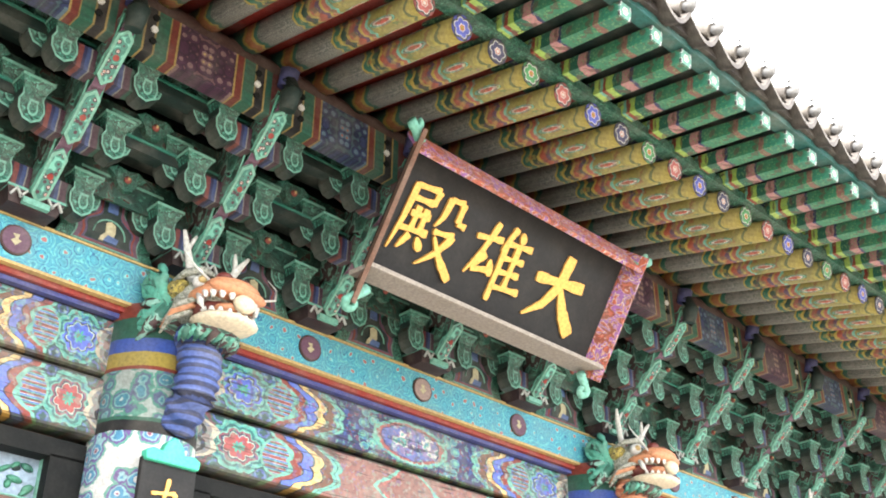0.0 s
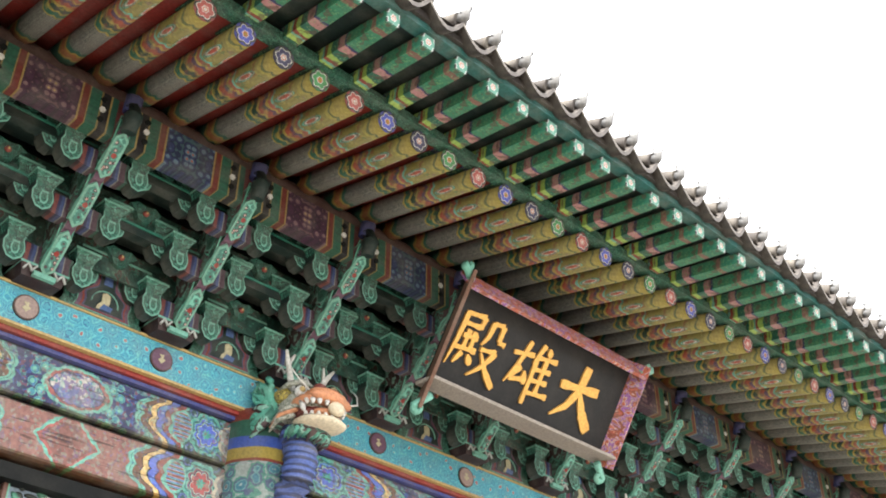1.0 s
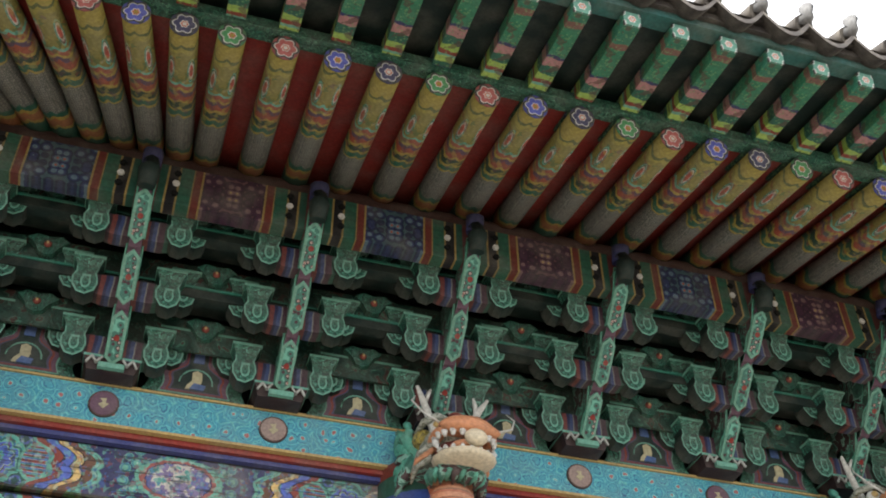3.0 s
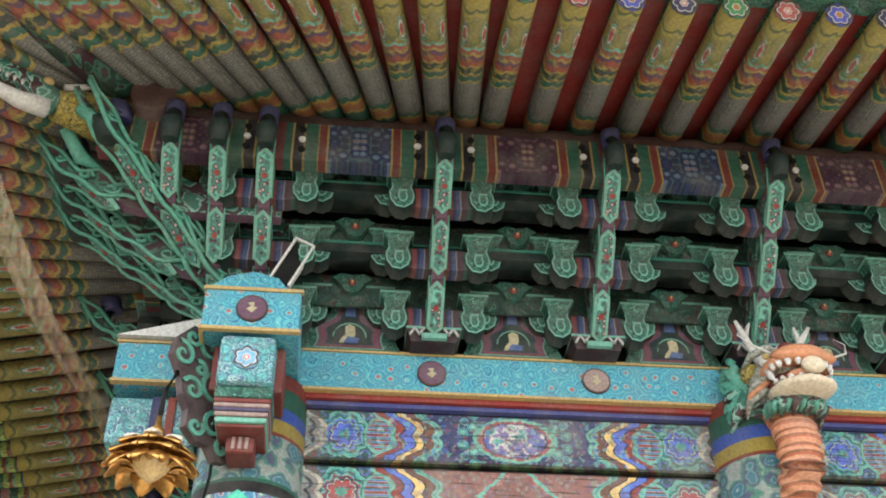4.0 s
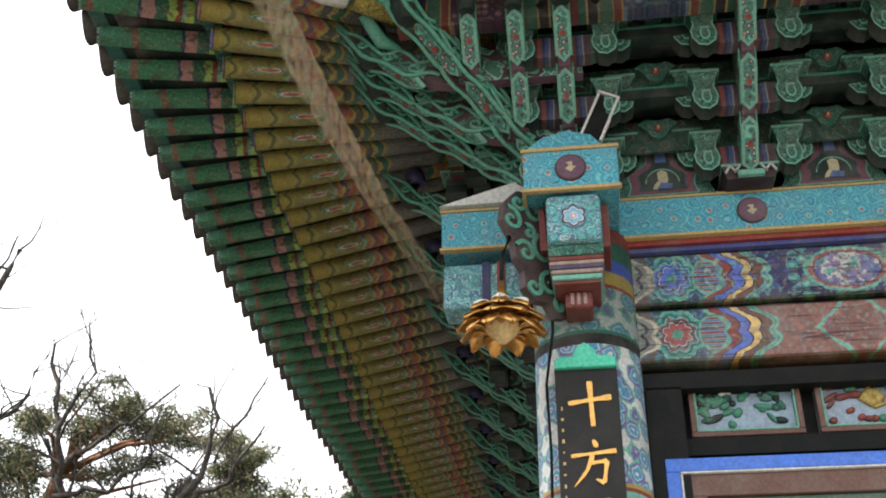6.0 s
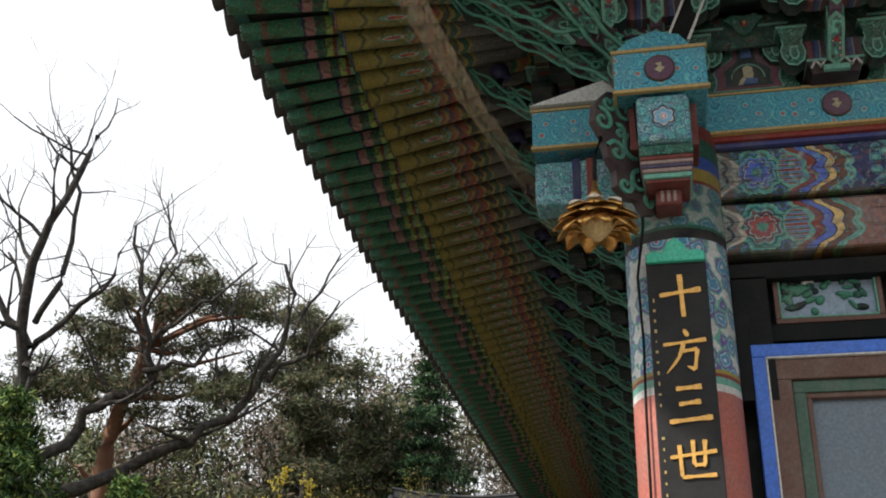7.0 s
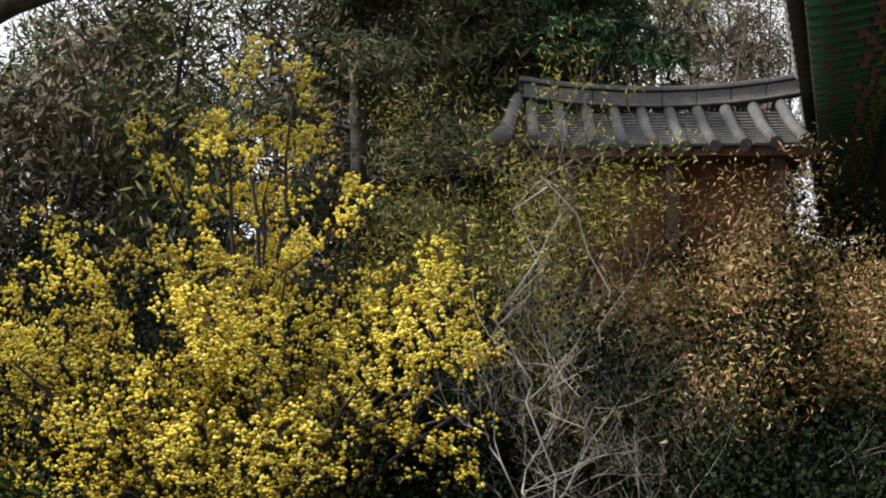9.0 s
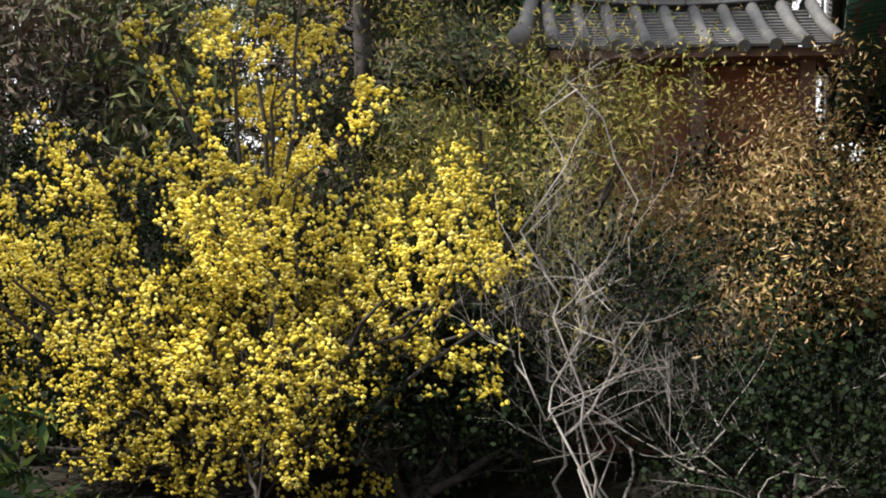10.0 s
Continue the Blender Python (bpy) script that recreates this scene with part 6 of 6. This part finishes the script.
def leafy_shrub(x, y, z, h, w, seed, mat, n, label, size=0.06, low=0.0, east=99.0):
    rnd, nr = random.Random(seed), np.random.default_rng(seed)
    o = thing("shrub", label, "shrub")
    bm, tips = bmesh.new(), []
    for i in range(10):
        a = rnd.uniform(0, 6.28)
        tgt = Vector((x + w * math.cos(a) * rnd.uniform(0.2, 1), y + 0.7 * w * math.sin(a), z + h * rnd.uniform(0.4, 1)))
        limb(bm, [(x, y, z), Vector((x, y, z)).lerp(tgt, 0.5) + Vector((0, 0, 0.3)), tgt], 0.05, 0.01, rnd, tips, 2, 0.8, 3, 2)
    part("stem", bm, M["bark"], o)
    t = np.array([tuple(p) for p in tips if p.z > low and (p.x < east or p.z < 3.2)])
    shards("foliage", t[nr.integers(0, len(t), n)] + nr.normal(scale=0.15, size=(n, 3)), size * (0.75 if mat == "shade" else 1), M[mat], o, nr, "leaf" if mat == "shade" or size > 0.09 else "brush")


def pine():
    rnd, nr = random.Random(5), np.random.default_rng(5)
    o = thing("red_pine", "tall old pine with a spreading umbrella crown", "tree")
    bm, tips = bmesh.new(), []
    trunk = [(-11.4, 15.2, 1.8), (-11.6, 15.0, 5.0), (-11.62, 15.0, 7.3), (-11.3, 14.8, 8.4), (-10.8, 14.6, 9.4), (-10.4, 14.5, 10.4)]
    limb(bm, trunk, 0.24, 0.09, rnd, tips, 1, 0.9, 2, 2)
    clumps = []
    for tx, tz in ((-12.6, 9.0), (-12.0, 9.7), (-11.2, 10.3), (-10.3, 10.75), (-9.4, 10.6), (-8.7, 10.45), (-8.2, 10.1), (-8.9, 9.5), (-10.0, 9.6), (-11.2, 9.2), (-12.2, 8.2), (-9.3, 8.8), (-11.6, 8.5), (-10.6, 8.9), (-9.7, 10.1), (-12.7, 8.5), (-10.0, 8.2), (-8.8, 8.4)):
        b0 = Vector(trunk[3 + (tz > 9.5)])
        tg = Vector((tx, 14.6 + rnd.uniform(-0.9, 0.9), tz))
        tube(bm, [b0, b0.lerp(tg, 0.5) + Vector((0, 0, rnd.uniform(-0.2, 0.3))), tg], [0.07, 0.05, 0.02], 6)
        for j in range(7):
            clumps.append(tuple(tg + Vector((rnd.gauss(0, 0.42), rnd.gauss(0, 0.45), rnd.gauss(0, 0.2)))))
    part("trunk", bm, M["pbark"], o, "reddish bark")
    c = np.array(clumps)
    pts = np.repeat(c, 330, 0)
    pts = pts + nr.normal(size=pts.shape) * np.array([0.17, 0.17, 0.09])
    shards("crown", pts, 0.12, M["needle"], o, nr, "needle2")


def bare_tree():
    rnd = random.Random(8)
    o = thing("bare_tree", "leafless tree with dark crooked limbs", "tree")
    tips = []
    for pts, r0, r1 in (([(-11.9, 12.5, 1.9), (-12, 12.3, 6), (-12, 12.1, 8.15), (-11.7, 11.3, 10), (-11.1, 11, 11.3), (-10.5, 10.9, 12.5)], 0.17, 0.03),
                        ([(-12, 12.3, 6.0), (-11.4, 12.84, 7.0), (-10.8, 13, 7.75), (-9.95, 13.3, 8.06), (-9.85, 13, 9), (-10.2, 12.8, 10), (-10.3, 12.5, 11.3)], 0.14, 0.02),
                        ([(-12, 12.2, 5.6), (-10.7, 13.5, 6.4), (-9.6, 13.77, 7.03), (-8.6, 14, 7.6), (-7.83, 14.08, 8.5), (-7.3, 13.83, 9.76), (-7.45, 13.6, 10.7)], 0.15, 0.02),
                        ([(-9.85, 13, 8.9), (-9.2, 13, 9.6), (-8.5, 13, 9.9), (-7.9, 13.2, 10.6)], 0.05, 0.012),
                        ([(-10.1, 12.8, 9.6), (-9.5, 12.6, 10.6), (-9.6, 12.4, 11.6)], 0.05, 0.012), ([(-7.3, 13.9, 9.3), (-6.7, 13.8, 10.2), (-6.3, 13.7, 10.9)], 0.04, 0.01), ([(-8.6, 14, 7.7), (-8.9, 13.9, 8.6), (-8.7, 13.8, 9.6)], 0.05, 0.012), ([(-11.9, 11.9, 8.3), (-11.3, 12.0, 9.2), (-10.6, 12.1, 9.7), (-10.1, 12.0, 10.8)], 0.08, 0.014), ([(-7.9, 14, 8.4), (-7.0, 13.9, 8.9), (-6.3, 13.8, 9.9)], 0.06, 0.012), ([(-10.0, 13.2, 8.3), (-9.1, 13.3, 8.6), (-8.4, 13.4, 9.3), (-8.3, 13.4, 10.3)], 0.06, 0.012), ([(-12, 12, 8.6), (-12.6, 11.7, 9.6), (-12.9, 11.3, 10.6)], 0.09, 0.02), ([(-11.8, 11.8, 9.0), (-11.0, 11.5, 9.9), (-10.9, 11.2, 11.5), (-11.2, 11, 12.6)], 0.07, 0.015)):
        bm = bmesh.new()
        limb(bm, pts, r0, 1.6 * r1, rnd, tips, 3, 1.3, 2, 1, 0.11)
        part("limb", bm, M["bark"], o)


def spruce(x, y, z, h, w, seed, n=16, mat="spruce"):
    """A conifer: whorls of drooping boughs, with gaps between them."""
    rnd, nr = random.Random(seed), np.random.default_rng(seed)
    o = thing("spruce", "dense dark green conifer with drooping boughs", "tree")
    bm, pts = bmesh.new(), []
    tube(bm, [(x, y, z - 0.2), (x, y, z + h * 0.6), (x, y, z + h)], [0.14, 0.08, 0.01], 7)
    for i in range(n):
        u = (i + rnd.uniform(-0.2, 0.2)) / n
        start = rnd.uniform(0, 6.28)
        for k in range(7):
            a = start + 0.9 * k + rnd.uniform(-0.25, 0.25)
            ln = w * (1 - u) ** 0.9 * rnd.uniform(0.6, 1.15) + 0.12
            b0 = Vector((x, y, z + 0.3 + (h - 0.35) * max(0, u)))
            e = b0 + Vector((ln * math.cos(a), ln * math.sin(a), rnd.uniform(-0.32, 0.02) * ln))
            m = b0.lerp(e, 0.5) + Vector((0, 0, 0.12 * ln))
            tube(bm, [b0, m, e], [0.025, 0.018, 0.006], 4, 0, False)
            for j in range(int(50 + 170 * ln)):
                q = rnd.uniform(0.2, 1.03)
                c = b0.lerp(m, q * 2) if q < 0.5 else m.lerp(e, q * 2 - 1)
                side = (0.05 + 0.11 * ln) * (1.15 - q)
                pts.append(tuple(c + Vector((rnd.gauss(0, side), rnd.gauss(0, side), rnd.gauss(0.0, 0.035)))))
    part("trunk", bm, M["bark"], o)
    shards("foliage", pts, 0.13, M[mat], o, nr, "needle2", 0.5)


def tall_pine(x, y, z, h, w, seed):
    """A slender pine whose limbs carry flat, open clumps of needles."""
    rnd, nr = random.Random(seed), np.random.default_rng(seed)
    o = thing("pine", "slender pine with open grey-green clumps of needles", "tree", None, "slender pines")
    bm, clumps = bmesh.new(), []
    lean = Vector((rnd.uniform(-0.5, 0.5), rnd.uniform(-0.3, 0.3), 0))
    top = Vector((x, y, z + h)) + lean
    foot = Vector((x, y, z - 0.2))
    tube(bm, [foot, foot.lerp(top, 0.4) + 0.3 * lean, foot.lerp(top, 0.7) - 0.2 * lean, top], [0.16, 0.12, 0.08, 0.02], 7)
    for i in range(34):
        u = 0.28 + 0.72 * i / 33
        a = rnd.uniform(0, 6.28)
        ln = w * (1.08 - u) ** 0.7 * rnd.uniform(0.45, 1.2)
        b0 = foot.lerp(top, u)
        e = b0 + Vector((ln * math.cos(a), ln * math.sin(a), rnd.uniform(0.0, 0.35) * ln))
        m = b0.lerp(e, 0.5) + Vector((0, 0, rnd.uniform(-0.15, 0.05) * ln))
        tube(bm, [b0, m, e], [0.04, 0.026, 0.008], 5, 0, False)
        for q in range(7):
            v = rnd.uniform(0.35, 1.05)
            clumps.append(tuple(b0.lerp(e, v) + Vector((rnd.gauss(0, 0.2), rnd.gauss(0, 0.2), rnd.gauss(0.06, 0.08)))))
    part("trunk", bm, M["bark"], o)
    pts = np.repeat(np.array(clumps), 190, 0)
    pts = pts + nr.normal(size=pts.shape) * np.array([0.17, 0.17, 0.075])
    shards("crown", pts, 0.13, M["needle"], o, nr, "needle2")


def woods():
    """The wooded slope behind: stems and brush."""
    rnd, nr = random.Random(21), np.random.default_rng(21)
    o = thing("far_woods", "dense brown and dark green woods on the slope", "woods", None, "", "stuff")
    bm, tips, pts, ev = bmesh.new(), [], [], []
    for i in range(130):
        a = radians(rnd.uniform(-62, 12))
        dist = rnd.uniform(27, 40)
        if a > radians(-9):                     # keep clear of the hall
            dist += 22
        x, y = -0.4 + dist * math.sin(a), -5.6 + dist * math.cos(a)
        z = 1.5
        h = dist * (0.35 if a > radians(-20) else 0.3) * rnd.uniform(0.66, 1.06) + 0.3
        limb(bm, [(x, y, z), (x + rnd.uniform(-0.4, 0.4), y, z + h * 0.5), (x + rnd.uniform(-0.6, 0.6), y, z + h)], 0.12, 0.02, rnd, tips, 1, 1.6, 3, 1)
        green = rnd.random() < 0.45
        wide = rnd.uniform(0.8, 1.35) if green else rnd.uniform(1.0, 1.8)
        for c in range(46):                    # clumps of boughs
            u = rnd.random() ** 0.75
            rr = wide * (0.25 + 1.5 * math.sin(math.pi * min(1, 0.85 * u + 0.12)) ** 0.8) * (1 - 0.45 * u if green else 1)
            cx, cy, cz = x + rnd.gauss(0, rr * 0.5), y + rnd.gauss(0, rr * 0.5), z + h * u
            sx, sz = rnd.uniform(0.25, 0.55), rnd.uniform(0.14, 0.3)
            for j in range(100):
                (ev if green else pts).append((cx + rnd.gauss(0, sx), cy + rnd.gauss(0, sx), cz + rnd.gauss(0, sz)))
    for j in range(9000):                       # low brush
        a, dist = radians(rnd.uniform(-62, 10)), rnd.uniform(24, 36)
        dist += 22 if a > radians(-9) else 0
        pts.append((-0.4 + dist * math.sin(a), -5.6 + dist * math.cos(a), 1.6 + abs(rnd.gauss(0, 1.5))))
    part("stems", bm, M["bark"], o)
    shards("brush", pts, 0.225, M["thicket"], o, nr, "brush2")
    shards("evergreen", ev, 0.21, M["woodsgreen"], o, nr, "brush2")


def gate_house():
    """A small tiled building half hidden behind the shrubs."""
    m = pose(-5.95, 17.2, 0, 0, 0, 17.4)
    o = thing("gate_house", "small grey-tiled building behind the shrubs", "building", m)
    L = 2.95
    for nm, z, ln, w, t in (("ridge", 6.57, L - 0.1, 0.16, 0.15), ("ridge_cap", 6.68, L, 0.22, 0.05), ("ridge_course", 6.5, L - 0.05, 0.24, 0.03)):
        for q in range(8):                     # lengths laid along a sagging curve
            bm = bmesh.new()
            x0 = (L - ln) / 2 + ln * q / 8
            boxm(bm, (x0 + ln / 16, 0, z), (ln / 8 - 0.004, w, t))
            for v in bm.verts:
                v.co.z += 0.13 * ((v.co.x - L / 2) / (L / 2)) ** 2
            bev(part(nm, bm, M["rtile"], o), 0.012)
    for side in (-1, 1):
        bm = bmesh.new()
        tube(bm, [(0, side * 0.05, 6.46), (0, side * 0.45, 6.17), (0, side * 0.95, 5.93)], 0.062, 8)
        row = mesh_of(bm, "round_tile", M["rtile"])
        for i in range(10):
            part("round_tile", row, None, o, "", pose(0.12 + i * 0.285, 0, 0.09 * ((0.12 + i * 0.285 - L / 2) / (L / 2)) ** 2))
        bm = bmesh.new()
        for i in range(9):
            for j in range(12):                # the lapped pan tiles
                x, u = 0.262 + i * 0.285, j / 12
                y, z = side * (0.08 + 0.86 * u), 6.41 - 0.47 * u - 0.12 * u * (1 - u)
                boxm(bm, (x, y, z), (0.2, 0.1, 0.028), 0, Euler((-side * 0.32, 0, 0)).to_matrix())
        tagged(part("pan_tiles", bm, M["tile2"], o), kind="stuff")
    bm = bmesh.new()
    for side in (-1, 1):
        tube(bm, [(0.0, 0, 6.62), (-0.08, side * 0.3, 6.4), (-0.14, side * 0.65, 6.16), (-0.18, side * 0.95, 6.02)], [0.07, 0.07, 0.075, 0.08], 9)
        ball(bm, (-0.2, side * 0.98, 6.04), (0.1, 0.07, 0.1))
    part("gable_ridge", bm, M["tile2"], o)
    bm = bmesh.new()
    boxm(bm, (L / 2, 0.1, 4.0), (L - 0.7, 0.9, 3.7))
    part("wall", bm, M["redwall"], o, "red-brown wooden wall")
    bm = bmesh.new()
    boxm(bm, (L / 2, 0, 5.9), (L - 0.2, 1.7, 0.08))
    part("eave_board", bm, M["wood"], o)
    for i in range(3):
        bm = bmesh.new()
        boxm(bm, (0.45 + i * 1.02, -0.58, 4.0), (0.14, 0.12, 3.7))
        part("post", bm, M["wood"], o)


M["rock"] = plain("mossy_rock", (0.075, 0.066, 0.052), 0.9, wear=0.5, s=5)
M["tile2"] = plain("pale_grey_tile", (0.085, 0.086, 0.092), 0.75, wear=0.4, s=8)


def rock_edge():
    rnd = random.Random(3)
    for i in range(7):
        x, y = -4.6 + i * 0.62, 16.0 + rnd.uniform(-0.15, 0.15)
        bm = bmesh.new()
        ball(bm, (0, 0, 0), (rnd.uniform(0.32, 0.5), rnd.uniform(0.25, 0.35), rnd.uniform(0.12, 0.2)), 0, 14, 10)
        for v in bm.verts:
            v.co += 0.14 * Vector((noise.noise(v.co * 4 + Vector((i, 0, 0))), noise.noise(v.co * 4 + Vector((0, i, 5))), noise.noise(v.co * 4 + Vector((9, 0, i)))))
        ob = part("boulder", bm, M["rock"], None, "rough grey boulder edging the garden bed", pose(x, y, 2.08, 0, 0, i * 37))
        tagged(ob, "", "boulder", "garden boulders")


def wind_bell():
    x, y, z = -2.75, SIDE_LAST + 0.1, 6.25
    o = thing("wind_bell", "small dark bronze bell hung from the eave corner", "bell", pose(x, y, z))
    bm = bmesh.new()
    tube(bm, [(0, 0, 0.28), (0, 0, -0.02)], 0.008, 5)
    part("chain", bm, M["black"], o)
    bm = bmesh.new()
    tube(bm, [(0, 0, 0), (0, 0, -0.04), (0, 0, -0.2), (0, 0, -0.27)], [0.03, 0.08, 0.1, 0.125], 12)
    part("bell_body", bm, M["black"], o)


yellow_tree()
gate_house()
bare_shrub(-4.95, 14.5, 2.1, 3.7, 0.95, 31, 7)
bare_shrub(-3.9, 14.9, 2.1, 1.8, 0.8, 32, 5)
leafy_shrub(-2.9, 16.7, 2.1, 2.4, 0.9, 45, "dead", 22000, "withered brown shrub with dry leaves", 0.055, 3.2, -2.4)
leafy_shrub(-3.6, 16.2, 2.1, 2.6, 1.5, 41, "dead", 34000, "withered brown shrub with dry leaves", 0.055, 3.3, -2.65)
leafy_shrub(-5.6, 16.1, 2.1, 3.9, 1.0, 42, "olive", 17000, "olive green shrub beside the small building")
leafy_shrub(-6.7, 16.8, 2.1, 3.9, 1.1, 43, "olive", 15000, "olive green shrub beside the small building")
leafy_shrub(-1.6, 38.5, 2.0, 3.9, 2.6, 44, "olive", 9000, "yellow flowering shrub behind the hall", 0.1)
# near-black evergreens fill the bed's shaded gaps
leafy_shrub(-4.4, 16.3, 2.0, 2.0, 1.7, 46, "shade", 16000, "evergreen shrub, near black for the shade in the garden bed")
leafy_shrub(-2.9, 16.0, 2.0, 1.3, 1.0, 47, "shade", 18000, "evergreen shrub, near black for the shade in the garden bed", 0.06, 0.0, -2.5)
leafy_shrub(-3.5, 15.2, 2.0, 0.8, 1.0, 70, "shade", 16000, "low evergreen shrub, near black for the shade in the garden bed")
leafy_shrub(-3.15, 18.5, 2.0, 3.1, 0.7, 69, "shade", 18000, "evergreen shrub, near black for the shade in the garden bed", 0.08, 0.0, -2.3)
leafy_shrub(-9.0, 15.5, 2.0, 2.1, 1.5, 63, "shade", 17000, "evergreen shrub, near black for the shade in the garden bed")
leafy_shrub(-8.9, 14.7, 2.0, 0.7, 1.3, 67, "shade", 11000, "low evergreen shrub, near black for the shade in the garden bed")
leafy_shrub(-6.4, 14.8, 2.0, 0.7, 1.3, 68, "shade", 11000, "low evergreen shrub, near black for the shade in the garden bed")
leafy_shrub(-10.6, 15.3, 2.0, 2.3, 1.4, 65, "shade", 17000, "evergreen shrub, near black for the shade in the garden bed")
leafy_shrub(-3.6, 15.8, 2.0, 1.4, 1.3, 66, "shade", 16000, "evergreen shrub, near black for the shade in the garden bed", 0.06, 0.0, -3.3)
leafy_shrub(-7.5, 16.2, 2.0, 1.7, 1.4, 64, "shade", 15000, "evergreen shrub, near black for the shade in the garden bed")
leafy_shrub(-6.2, 15.9, 2.0, 1.8, 1.3, 49, "shade", 16000, "evergreen shrub, near black for the shade in the garden bed")
pine()
bare_tree()
spruce(-10.4, 9.6, 2.0, 5.2, 2.3, 51, 20)
spruce(-8.9, 10.9, 2.0, 3.9, 1.9, 52, 20)
spruce(-11.9, 9.0, 2.0, 4.6, 1.9, 53)
tall_pine(-8.6, 18.6, 2.0, 9.2, 2.3, 54)
tall_pine(-7.2, 20.6, 2.0, 7.4, 1.9, 60)
spruce(-13.6, 22.5, 2.0, 5.6, 2.6, 57, 16, "woodsgreen")
spruce(-7.4, 25.5, 2.0, 7.4, 2.6, 58, 20, "thicket")
spruce(-4.05, 21.8, 2.0, 5.8, 0.95, 73, 16, "fir")
spruce(-1.0, 47.0, 1.5, 8.0, 4.0, 61, 18, "fir")
spruce(2.5, 49.0, 1.5, 9.0, 4.0, 62, 18, "woodsgreen")
spruce(-7.6, 27.0, 2.0, 8.2, 3.8, 59, 28, "thicket")
spruce(-5.75, 20.0, 2.0, 9.4, 2.3, 55, 22, "fir")
bare_shrub(-4.6, 19.3, 2.0, 6.6, 2.0, 71, 12, "brownt")
bare_shrub(-4.6, 20.4, 2.0, 6.4, 1.2, 72, 8, "brownt")
woods()
rock_edge()
wind_bell()
